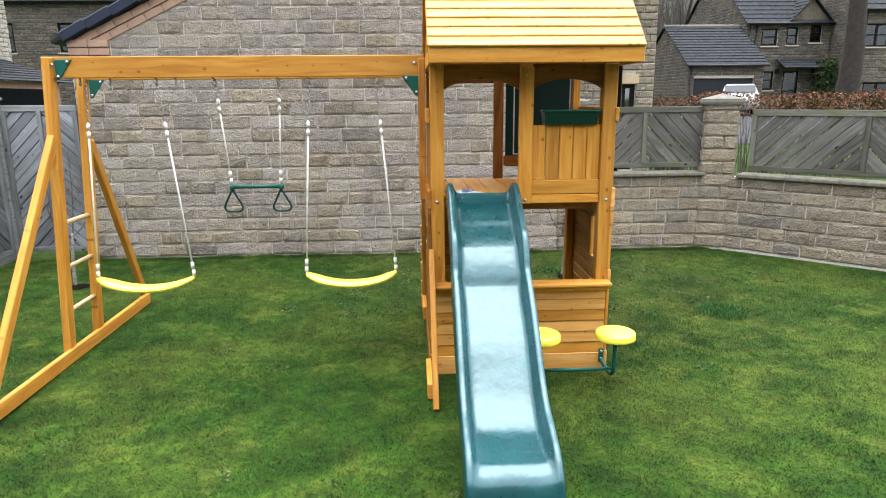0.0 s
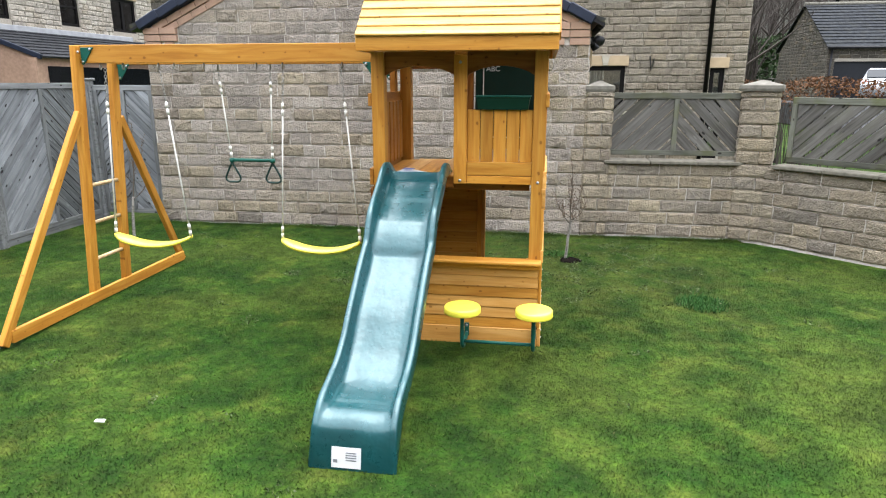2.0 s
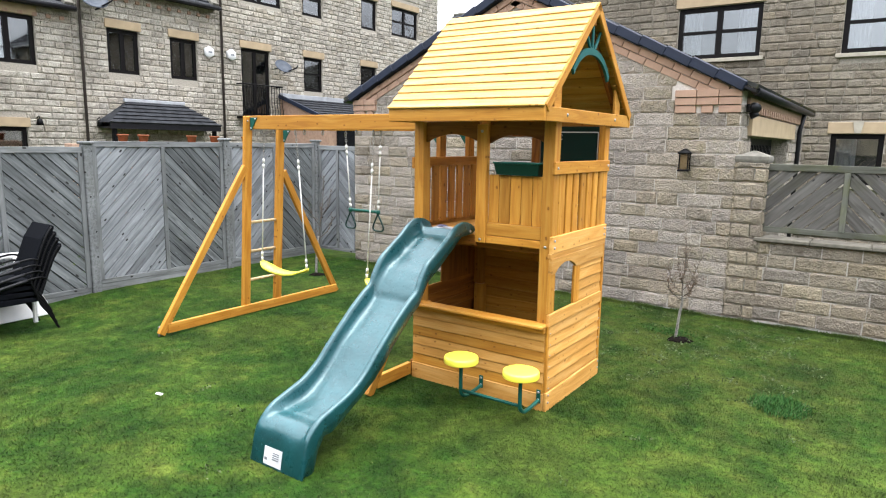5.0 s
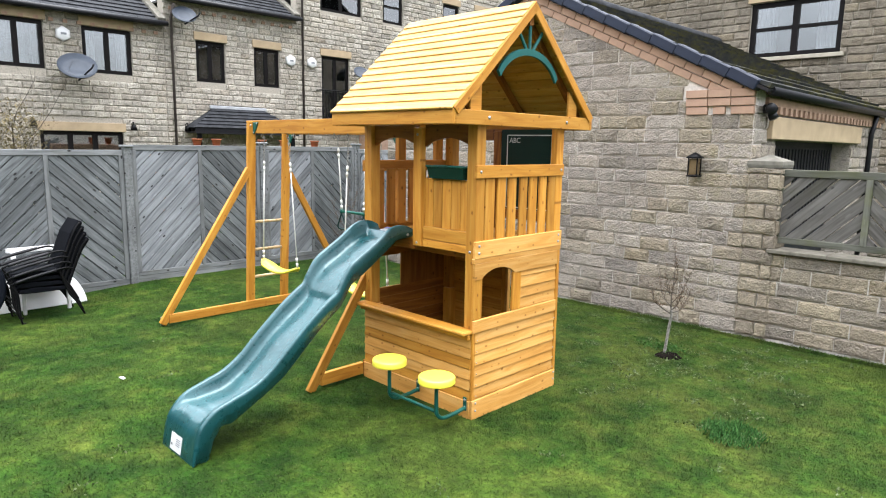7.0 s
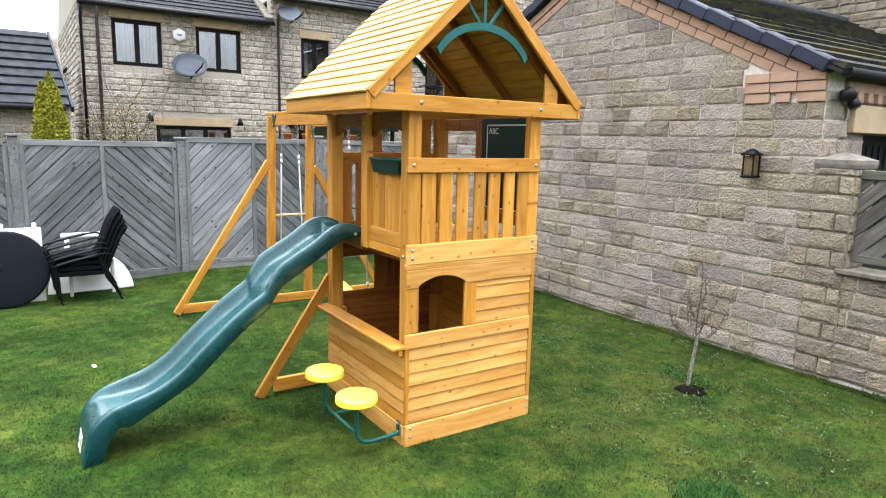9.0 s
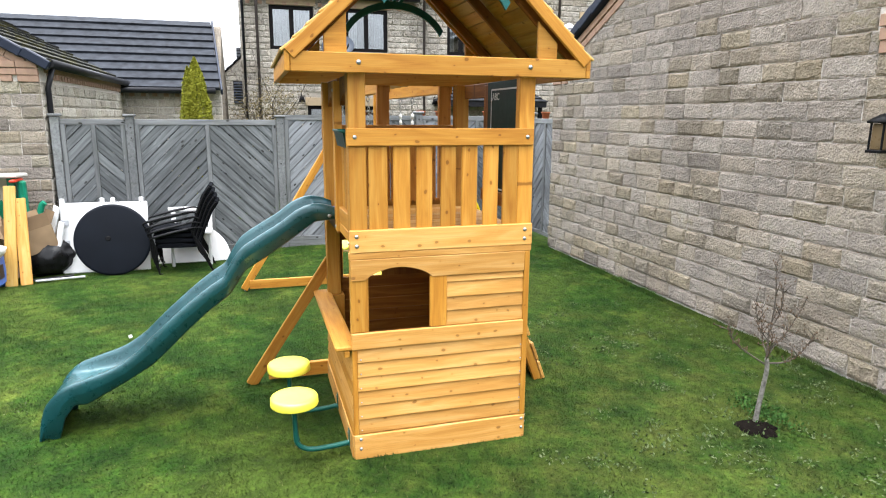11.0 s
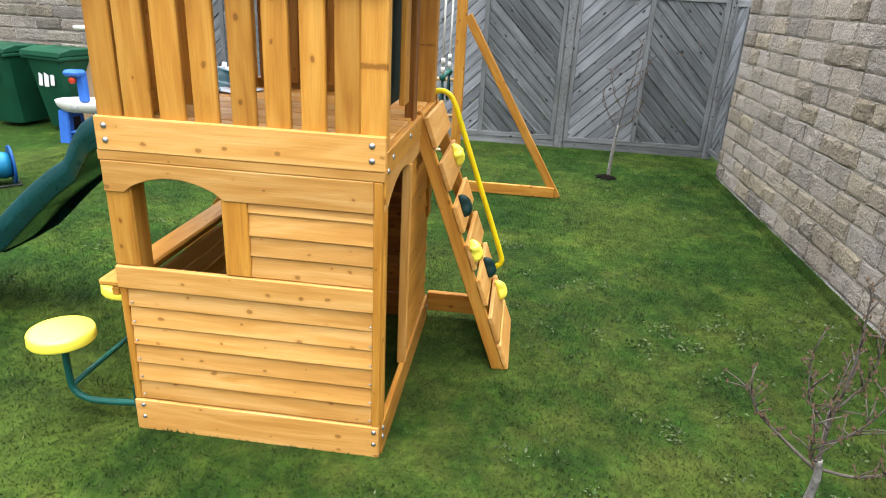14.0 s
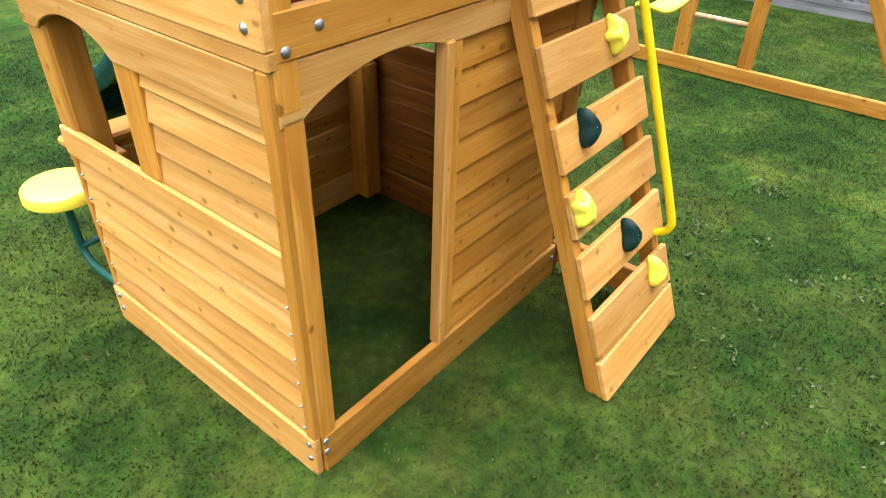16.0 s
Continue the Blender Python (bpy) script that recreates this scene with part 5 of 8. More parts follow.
for side in (-1, 1):
    e = Vector((0, EY0 if side < 0 else EY1, EZ - 0.01))
    t = Vector((0, AY, AZ))
    d = (t - e)
    step = d / nb
    nrm = Vector((0, -d.z, d.y)) if side < 0 else Vector((0, d.z, -d.y))
    nrm = nrm.normalized() if nrm.z > 0 else -nrm.normalized()
    for k in range(nb):
        c = e + step * (k + 0.5)
        dirw = step.normalized() * (step.length + 0.012) - nrm * 0.011
        plank("roof_board", Vector((RX0, c.y, c.z)) + nrm * 0.012, Vector((RX1, c.y, c.z)) + nrm * 0.012, step.length + 0.014, 0.015, dirw, ROOF_WOOD, roof)
    for x in (RX0 + 0.1, (RX0 + RX1) / 2, RX1 - 0.1):
        plank("rafter", Vector((x, e.y, e.z)) - nrm * 0.03 + d * 0.04, Vector((x, t.y, t.z)) - nrm * 0.03 - d * 0.02, 0.055, 0.03, nrm, CEDAR_SHADE, roof)
    for x in (RX0 + 0.008, RX1 - 0.002):
        plank("rake_board", Vector((x, e.y, e.z)) - nrm * 0.02 + d * 0.01, Vector((x, t.y, t.z)) - nrm * 0.02 + d * 0.01, 0.062, 0.024, nrm, CEDAR, roof)
for x in (RX0 + 0.03, RX1 - 0.035):
    for y0, y1, z0, z1 in ((-0.11, -0.002, 0.085, 0.19), (0.99, 1.10, 0.19, 0.085)):
        b0 = 2.10
        pts = [(y0, b0), (y1, b0), (y1, b0 + z1), (y0, b0 + z0)]
        part("gable_cheek", slab_bm(pts, 0.02), CEDAR, roof, basis((0, 1, 0), UPZ, (x, 0, 0)))
    # sunburst: an arch and three spokes
    n = 18
    outer, inner = [], []
    for i in range(n + 1):
        a = math.pi * (0.14 + 0.72 * i / n)
        outer.append((AY - 0.37 * math.cos(a), 2.245 + 0.30 * math.sin(a)))
        inner.append((AY - 0.345 * math.cos(a), 2.215 + 0.285 * math.sin(a)))
    burst = part("sunburst_arch", slab_bm(outer + inner[::-1], 0.02, 0), FAN_GREEN, roof, basis((0, 1, 0), UPZ, (x, 0, 0)), "teal painted arch")
    for ang, ln in ((90, 0.24), (52, 0.18), (128, 0.18)):
        r = radians(ang)
        a = Vector((x, AY + 0.05 * math.cos(r), 2.53 + 0.0 * math.sin(r)))
        plank("sunburst_spoke", a, a + Vector((0, math.cos(r), math.sin(r))) * ln, 0.022, 0.018, (0, math.sin(r), -math.cos(r)), FAN_GREEN, burst)
for y, z in ((0.05, 2.06), (0.94, 2.06)):
    bolt(roof, (RX1 - 0.0, y, z), (1, 0, 0), 0.008)

# planter hung on the front rail
planter = thing("window_planter", (-0.30, -0.04, 1.7), "dark green plastic planter box hung on the tower's front rail", "planter")
V = []
for (hx, y0, y1, z) in ((0.165, 0.005, 0.105, 1.645), (0.178, -0.013, 0.105, 1.73)):
    V += [(-0.29 - hx, y0, z), (-0.29 + hx, y0, z), (-0.29 + hx, y1, z), (-0.29 - hx, y1, z)]
V += [(-0.29 - 0.165, 0.0, 1.725), (-0.29 + 0.165, 0.0, 1.725), (-0.29 + 0.165, 0.093, 1.725), (-0.29 - 0.165, 0.093, 1.725)]
V += [(-0.29 - 0.155, 0.015, 1.655), (-0.29 + 0.155, 0.015, 1.655), (-0.29 + 0.155, 0.093, 1.655), (-0.29 - 0.155, 0.093, 1.655)]
F = [(3, 2, 1, 0)] + [(i, (i + 1) % 4, 4 + (i + 1) % 4, 4 + i) for i in range(4)] + [(4 + i, 4 + (i + 1) % 4, 8 + (i + 1) % 4, 8 + i) for i in range(4)] + [(8 + i, 8 + (i + 1) % 4, 12 + (i + 1) % 4, 12 + i) for i in range(4)] + [(12, 13, 14, 15)]
joined("trough", V, F, PLANTER_GREEN, planter)
part("rim", tube_bm([(-0.47, -0.013, 1.73), (-0.11, -0.013, 1.73), (-0.11, 0.101, 1.73), (-0.47, 0.101, 1.73)], 0.007, 6, True), METAL_GREEN, planter)

# leaflet on the deck
leaf = thing("leaflet", (-0.93, 0.07, DECK), "white printed instruction leaflet lying on the deck", "paper")
V = [(-1.02, 0.03, DECK + 0.004), (-0.84, 0.0, DECK + 0.012), (-0.78, 0.13, DECK + 0.004), (-0.96, 0.16, DECK + 0.006), (-1.0, 0.06, DECK + 0.035), (-0.86, 0.05, DECK + 0.03)]
joined("sheet", [(-1.09, 0.0, DECK + 0.006), (-0.88, -0.02, DECK + 0.014), (-0.83, 0.14, DECK + 0.005), (-1.03, 0.19, DECK + 0.008), (-0.97, 0.08, DECK + 0.034)], [(0, 1, 4), (1, 2, 4), (2, 3, 4), (3, 0, 4)], PAPER, leaf)
joined("folded_sheet", [(-0.99, 0.03, DECK + 0.034), (-0.91, 0.02, DECK + 0.036), (-0.90, 0.06, DECK + 0.04), (-0.98, 0.07, DECK + 0.042)], [(0, 1, 2, 3)], BLUE_PRINT, leaf)

# ---- slide ----
slide = thing("slide", (-0.855, -0.8, 0), "teal-green wavy plastic slide running down to the lawn", "slide")
RIM = [(0.03, 1.250), (-0.04, 1.280), (-0.125, 1.289), (-0.215, 1.258), (-0.32, 1.186), (-0.455, 1.108), (-0.545, 1.048), (-0.612, 0.955), (-0.652, 0.888), (-0.735, 0.833), (-0.85, 0.748), (-0.968, 0.648), (-1.065, 0.562), (-1.165, 0.470), (-1.29, 0.393), (-1.44, 0.342), (-1.555, 0.300), (-1.64, 0.222), (-1.672, 0.15), (-1.69, 0.07), (-1.70, 0.0)]
LOW = [(0.03, 1.20), (-0.12, 1.20), (-0.224, 1.135), (-0.40, 1.025), (-0.535, 0.945), (-0.578, 0.88), (-0.624, 0.81), (-0.742, 0.725), (-0.876, 0.61), (-0.976, 0.515), (-1.075, 0.425), (-1.23, 0.335), (-1.445, 0.222), (-1.51, 0.20), (-1.57, 0.12), (-1.605, 0.0), (-1.72, 0.0)]


def settle(run):
    return [(y, z + LAWN_Z * min(1, max(0, -y / 1.3))) for y, z in run]


RIM, LOW = settle(RIM), [(y, max(0.0, z - 0.025 * min(1, max(0, -y / 0.3)))) if y > -1.5 else (y, z) for y, z in settle(LOW)]


def low_at(y):
    for (a, za), (b, zb) in zip(LOW, LOW[1:]):
        if b <= y <= a:
            return za + (zb - za) * (a - y) / (a - b)
    return LOW[0][1] if y > LOW[0][0] else LOW[-1][1]


rows = []
path = smooth_path([(0, y, z) for y, z in RIM], 8)
CREASES = (-0.30, -0.50, -0.66, -0.93, -1.22, -1.47)


def bed_of(i):
    """The bed follows the rim's run, evened out, with shallow moulded creases."""
    near = path[max(0, i - 7):i + 8]
    y = path[i].y
    s = min(1, max(0, (y + 1.66) / 0.2))
    s = s * s * (3 - 2 * s)
    t = min(1, max(0, (y + 1.60) / 0.35))
    deep = 0.055 + 0.043 * t * t * (3 - 2 * t)
    z = sum(q.z for q in near) / len(near)
    z = path[i].z + (z - path[i].z) * s
    ends = (-0.12,) + CREASES + (-1.64,)
    pillow = 0.0
    for hi_, lo_ in zip(ends, ends[1:]):
        if lo_ <= y <= hi_:
            pillow = -0.0022 * s * math.sin(math.pi * (y - lo_) / (hi_ - lo_))
    crease = pillow + 0.0022 * s * max(math.exp(-((y - c) / 0.012) ** 2) for c in CREASES)
    return z - (0.06 if y > -0.1 else 0.012 + s * deep) + crease


for i, p in enumerate(path):
    y, z = p.y, p.z
    d = z - bed_of(i)
    lo = min(low_at(y), z - 0.004)
    # the chute narrows a little towards its foot
    nar = min(1, max(0, -y / 1.7))
    hw = 0.214 - 0.006 * nar
    cx = -0.866 - 0.02 * nar
    mid = z - 0.45 * (z - lo)
    bed = z - d
    prof = [(-hw + 0.012, lo), (-hw + 0.004, lo + 0.01 * (z > 0.1)), (-hw - 0.010, mid - 0.006), (-hw - 0.012, mid), (-hw - 0.004, max(lo, z - 0.012)), (-hw - 0.002, z - 0.003), (-hw + 0.002, z), (-hw + 0.017, z),
            (-hw + 0.021, z - 0.003), (-hw + 0.026, z - 0.25 * d - 0.003), (-hw + 0.038, z - 0.7 * d), (-hw + 0.050, z - 0.90 * d), (-hw + 0.068, z - 0.985 * d), (-0.10, bed), (-0.05, bed + 0.0015), (0.0, bed + 0.002)]
    prof = prof + [(-x, zz) for x, zz in prof[-2::-1]]
    rows.append([(cx + x, y, zz) for x, zz in prof])
V = [v for r in rows for v in r]
kk = len(rows[0])
F = [(i * kk + j, i * kk + j + 1, (i + 1) * kk + j + 1, (i + 1) * kk + j) for i in range(len(rows) - 1) for j in range(kk - 1)]
chute = joined("chute", V, F, PLASTIC_GREEN, slide, smooth=True)
so = chute.modifiers.new("wall", "SOLIDIFY")
so.thickness = 0.006
so.offset = -1
label_ = part("label", box_bm(0.15, 0.002, 0.105, 0), PAPER, slide, basis((1, 0, 0), (0, 0.2, 1), (-0.915, -1.6945, 0.036)) @ pose(0, 0, 0, 90, 0, 0), "white sticker with small print")
for k in range(4):
    part("print_line", box_bm(0.055, 0.001, 0.006, 0), PRINT, label_, Matrix.Translation((-0.890, -1.692 - k * 0.0024, 0.061 - k * 0.012)))
part("print_line", box_bm(0.022, 0.001, 0.022, 0), PRINT, label_, Matrix.Translation((-0.970, -1.7005, 0.016)))
for x in (-1.07, -0.64):
    bolt(slide, (x, -0.03, 1.22), (1 if x > -0.8 else -1, 0, 0), 0.008)

# ---- stools on a bent tube frame ----
stools = thing("picnic_stools", (-0.28, -0.3, 0), "two round yellow stools on a bent green tube frame", "stool")
for x in (-0.035, -0.515):
    seat = part("seat", lathe_bm([(0, 0.014), (0.095, 0.0135), (0.112, 0.0115), (0.120, 0.0075), (0.1235, 0.001), (0.1255, -0.031), (0.1235, -0.035), (0.118, -0.035), (0.115, -0.026), (0, -0.024)], 40), PLASTIC_YELLOW, stools, Matrix.Translation((x, -0.31, 0.352)), "glossy yellow round seat")
    part("leg", tube_bm(smooth_path([(x, -0.31, 0.33), (x, -0.31, 0.16), (x, -0.30, 0.085), (x, -0.24, 0.045), (x, -0.12, 0.045), (x, -0.026, 0.055)], 6), 0.014, 10), METAL_GREEN, stools)
    part("mounting_plate", box_bm(0.034, 0.006, 0.10, 0.003), METAL_GREEN, stools, Matrix.Translation((x + 0.0, -0.027, 0.085)))
    bolt(stools, (x, -0.03, 0.115), (0, -1, 0), 0.007)
    bolt(stools, (x, -0.03, 0.06), (0, -1, 0), 0.007)
part("cross_tube", tube_bm([(-0.515, -0.302, 0.105), (-0.035, -0.302, 0.105)], 0.012, 10), METAL_GREEN, stools)

# ---- swing frame with two beams and rungs ----
frame_ = thing("swing_set", (-2.6, 0.64, 0), "stained timber swing frame with twin beams, ladder end and slanted legs", "swing frame")
YA, YB = 0.42, 0.86
XT, XB = -3.69, -3.825


def fx(z):
    return XB + (XT - XB) * z / 2.1


for y in (YA, YB):
    plank("beam", (-3.735, y + 0.03 if y == YA else y + 0.03, 2.035), (TX - 0.02, y + 0.03, 2.035), 0.138, 0.045, UPZ, CEDAR, frame_)
    plank("post", (fx(-0.05), y, -0.05), (fx(2.1), y, 2.1), 0.088, 0.05, (0, 1, 0), CEDAR, frame_)
    for x, sgn in ((XT, 1), (TX - 0.06, -1)):
        V = [(0, 0), (0.115 * sgn, 0), (0.10 * sgn, -0.02), (0.02 * sgn, -0.13), (0, -0.13)]
        zt = 2.085 if (x == XT and y == YA) else 1.967
        x0 = x + (0.035 if x == XT else 0.0)
        part("corner_bracket", slab_bm(V if sgn > 0 else V[::-1], 0.008), METAL_GREEN, frame_, basis((1, 0, 0), UPZ, (x0, y + 0.002 - 0.0, zt)), "green steel corner bracket")
        bolt(frame_, (x0 + 0.085 * sgn, y - 0.004, zt - 0.016), (0, -1, 0), 0.007)
        bolt(frame_, (x0 + 0.016 * sgn, y - 0.004, zt - 0.11), (0, -1, 0), 0.007)
for k in range(9):
    x = -3.45 + 0.27 * k
    part("rung", tube_bm([(x, YA + 0.03, 2.07), (x, YB + 0.03, 2.07)], 0.016, 10), DOWEL, frame_)
plank("leg", (XB + 0.01, -0.60, LAWN_Z), (fx(1.55) + 0.01, YA - 0.03, 1.58), 0.072, 0.045, (0, 1, 0), CEDAR, frame_)
plank("leg", (XB - 0.0, 1.825, LAWN_Z), (fx(1.5), YB + 0.05, 1.52), 0.072, 0.045, (0, 1, 0), CEDAR, frame_)
plank("base_board", (XB + 0.03, -0.54, 0.022), (XB + 0.03, 1.79, 0.022), 0.095, 0.036, UPZ, CEDAR, frame_)
for z in (0.98, 0.66, 0.34):
    part("ladder_rung", tube_bm([(fx(z), YA + 0.03, z), (fx(z), YB - 0.03, z)], 0.0165, 12), DOWEL, frame_)
for y in (-0.575, 1.80):
    part("ground_stake", box_bm(0.03, 0.05, 0.1, 0.004), CHAIN, frame_, Matrix.Translation((XB - 0.03, y, LAWN_Z + 0.02)))
bolt(frame_, (XT + 0.03, YA - 0.026, 2.05), (0, -1, 0))
bolt(frame_, (-1.28, YA + 0.006, 2.05), (0, -1, 0))
for z in (1.55, 1.6):
    bolt(frame_, (fx(z), YA - 0.03, z), (0, -1, 0), 0.007)


def hook(parent, x, y, z):
    ring = [(x, y + 0.012 * math.cos(a), z - 0.028 + 0.02 * math.sin(a)) for a in [k * 2 * math.pi / 10 for k in range(10)]]
    part("eye_hook", tube_bm(ring, 0.005, 6, True), CHAIN, parent)
    part("hook_shank", tube_bm([(x, y, z), (x, y, z - 0.014)], 0.006, 6), CHAIN, parent)


for x in (-3.52, -3.323, -3.02, -2.89, -2.64, -2.21, -2.0, -1.53):
    hook(frame_, x, 0.455, 1.966)
for x in (-2.75, -2.285):
    hook(frame_, x, YB + 0.03, 1.966)


def chain_bm(a, b, link=0.032, r=0.0028):
    a, b = Vector(a), Vector(b)
    n = max(2, int((b - a).length / (link * 0.72)))
    d = (b - a).normalized()
    s1 = d.orthogonal().normalized()
    s2 = d.cross(s1)
    bmv = bmesh.new()
    for i in range(n):
        c = a + (b - a) * (i + 0.5) / n
        s = s1 if i % 2 else s2
        ring = [c + d * (link / 2 * math.sin(t)) + s * (0.009 * math.cos(t)) for t in [k * math.pi / 4 for k in range(8)]]
        t = tube_bm(ring, r, 5, True)
        me = bpy.data.meshes.new("link")
        t.to_mesh(me)
        t.free()
        bmv.from_mesh(me)
        bpy.data.meshes.remove(me)
    return bmv


def rope_run(parent, a, b):
    """A white rope with whipped ends."""
    a, b = Vector(a), Vector(b)
    part("rope", tube_bm([a, b], 0.0065, 8), ROPE, parent)
    d = (b - a).normalized()
    for p, s in ((a, 1), (b, -1)):
        for k in range(2):
            c = p + d * s * (0.03 + 0.055 * k)
            part("rope_whipping", tube_bm([c - d * 0.02, c + d * 0.02], 0.0125, 8), ROPE, parent)


def swing(x0, x1, tx0, tx1, zs, label):
    s = thing("swing", ((x0 + x1) / 2, 0.46, zs), label, "swing", "belt swings")
    n = 22
    top, V, F = [], [], []
    for i in range(n + 1):
        t = i / n
        x = x0 + (x1 - x0) * t
        e = abs(2 * t - 1)
        z = zs - 0.078 * (1 - e ** 2.2)
        hw = 0.075 * (1 - 0.62 * max(0, (e - 0.72) / 0.28) ** 1.5)
        top.append((x, z, hw))
    for th in (0.010, -0.014):
        for x, z, hw in top:
            V += [(x, 0.46 - hw, z + th - 0.004), (x, 0.46, z + th), (x, 0.46 + hw, z + th - 0.004)]
    o = 3 * (n + 1)
    for i in range(n):
        for j in range(2):
            F.append((3 * i + j, 3 * i + 3 + j, 3 * i + 4 + j, 3 * i + 1 + j))
            F.append((o + 3 * i + j, o + 3 * i + 1 + j, o + 3 * i + 4 + j, o + 3 * i + 3 + j))
        F.append((3 * i, o + 3 * i, o + 3 * i + 3, 3 * i + 3))
        F.append((3 * i + 2, 3 * i + 5, o + 3 * i + 5, o + 3 * i + 2))
    F += [(0, 1, o + 1, o), (1, 2, o + 2, o + 1), (3 * n, o + 3 * n, o + 3 * n + 1, 3 * n + 1), (3 * n + 1, o + 3 * n + 1, o + 3 * n + 2, 3 * n + 2)]
    joined("seat", V, F, PLASTIC_YELLOW, s, smooth=True)
    for xa, xb in ((x0, tx0), (x1, tx1)):
        rope_run(s, (xa, 0.46, zs + 0.0), (xb, 0.46, 1.675))
        part("chain", chain_bm((xb, 0.46, 1.675), (xb - (xa - xb) * 0.26, 0.46, 1.925)), CHAIN, s)
    return s


swing(-3.575, -2.893, -3.505, -2.992, 0.575, "curved yellow belt swing on white ropes, beside the ladder end")
swing(-2.09, -1.435, -2.018, -1.522, 0.58, "curved yellow belt swing on white ropes, beside the tower")
TRY = YB + 0.03
trap = thing("trapeze_bar", (-2.50, TRY, 1.17), "green trapeze bar with two triangular rings hung on white ropes", "trapeze")
for xa, xb in ((-2.69, -2.745), (-2.318, -2.29)):
    rope_run(trap, (xa, TRY, 1.18), (xb, TRY, 1.83))
    part("chain", chain_bm((xb, TRY, 1.83), (xb + (xb - xa) * 0.1, TRY, 1.925)), CHAIN, trap)
    s = 1 if xa > -2.5 else -1
    ring = smooth_path([(xa, TRY, 1.14), (xa + 0.055, TRY, 1.042), (xa + 0.068, TRY, 1.0), (xa + 0.045, TRY, 0.976), (xa, TRY, 0.974), (xa - 0.045, TRY, 0.976), (xa - 0.068, TRY, 1.0), (xa - 0.055, TRY, 1.042), (xa - 0.006, TRY, 1.138)], 3)
    part("ring", tube_bm(ring, 0.0085, 8, True), HOLD_GREEN, trap, None, "dark green triangular ring")
    part("end_cap", lathe_bm([(0, -0.022), (0.02, -0.018), (0.023, 0.0), (0.02, 0.018), (0, 0.022)], 12), METAL_GREEN, trap, Matrix.Translation((xa, TRY, 1.163)))
part("bar", tube_bm([(-2.69, TRY, 1.165), (-2.318, TRY, 1.165)], 0.0145, 10), METAL_GREEN, trap)

# ---- climbing ramp ----
ramp_ = thing("climbing_ramp", (-0.97, 1.25, 0), "slanted cedar climbing ramp with yellow and green holds", "climbing ramp")
RT, RB = Vector((0, 1.018, 1.21)), Vector((0, 1.482, LAWN_Z))
rd = (RT - RB).normalized()
rn = Vector((0, rd.z, -rd.y))
XL, XR = -0.732, -1.238
for x in (XL - 0.02, XR + 0.02):
    plank("stringer", Vector((x, RB.y, RB.z)) - rn * 0.052, Vector((x, RT.y, RT.z)) - rn * 0.052, 0.06, 0.036, rn, CEDAR, ramp_)
for s0, s1 in ((0.012, 0.150), (0.162, 0.304), (0.366, 0.504), (0.556, 0.688), (0.746, 0.878), (0.951, 1.085), (1.152, 1.292)):
    c = RB + rd * (s0 + s1) / 2 - rn * 0.011
    plank("climbing_board", (XL + 0.008, c.y, c.z), (XR - 0.008, c.y, c.z), s1 - s0, 0.022, rd, CEDAR_PALE, ramp_)


def hold(x, s, material, kind):
    s += 0.032
    c = RB + rd * s + rn * 0.002
    bmv = bmesh.new()
    bmesh.ops.create_icosphere(bmv, subdivisions=3, radius=1)
    for v in bmv.verts:
        a = math.atan2(v.co.y, v.co.x)
        q = math.hypot(v.co.x, v.co.y)
        lobe = (1 + 0.30 * q * math.cos(5 * a + s * 9)) if kind else (1 + 0.30 * q * math.cos(3 * a + 0.7))
        dish = 1 - 0.35 * math.exp(-(q / 0.3) ** 2)
        v.co = Vector((v.co.x * 0.031 * lobe, v.co.y * 0.048 * lobe, 0.006 + max(-0.008, v.co.z * 0.046 * dish)))
    for f in bmv.faces:
        f.smooth = True
    h = part("climbing_hold", bmv, material, ramp_, basis((-1, 0, 0), rd, (x, c.y, c.z)))
    part("hold_bolt", BOLTS[0.0028], STEEL, h, basis((-1, 0, 0), rd, (x, c.y + rn.y * 0.0355, c.z + rn.z * 0.0355)))


for x, s, mt, kd in ((-1.115, 0.235, PLASTIC_YELLOW, 0), (-0.985, 0.425, HOLD_GREEN, 0), (-0.755, 0.605, PLASTIC_YELLOW, 1), (-0.85, 0.805, HOLD_GREEN, 0), (-1.08, 1.005, PLASTIC_YELLOW, 1)):
    hold(x, s, mt, kd)
off = lambda s, o: tuple(Vector((-1.18, (RB + rd * (s + 0.03) + rn * o).y, (RB + rd * (s + 0.03) + rn * o).z)))
part("grab_tube", tube_bm(smooth_path([off(0.345, -0.02), off(0.347, 0.02), off(0.365, 0.052), off(0.43, 0.062), off(0.8, 0.062), off(1.1, 0.062), off(1.24, 0.060), off(1.295, 0.04), off(1.318, -0.005), off(1.30, -0.06)], 6), 0.0135, 12), TUBE_YELLOW, ramp_, None, "bent yellow grab tube")


# ---- terraced houses beyond the tall fence ----
HX = -14.67
Y0, Y1, Y2, Y3 = -0.53, 4.08, 8.12, 19.2
terrace = thing("terraced_houses", (HX, 8, 0), "row of stone terraced houses with dark windows and tiled roofs", "houses", kind="structure")
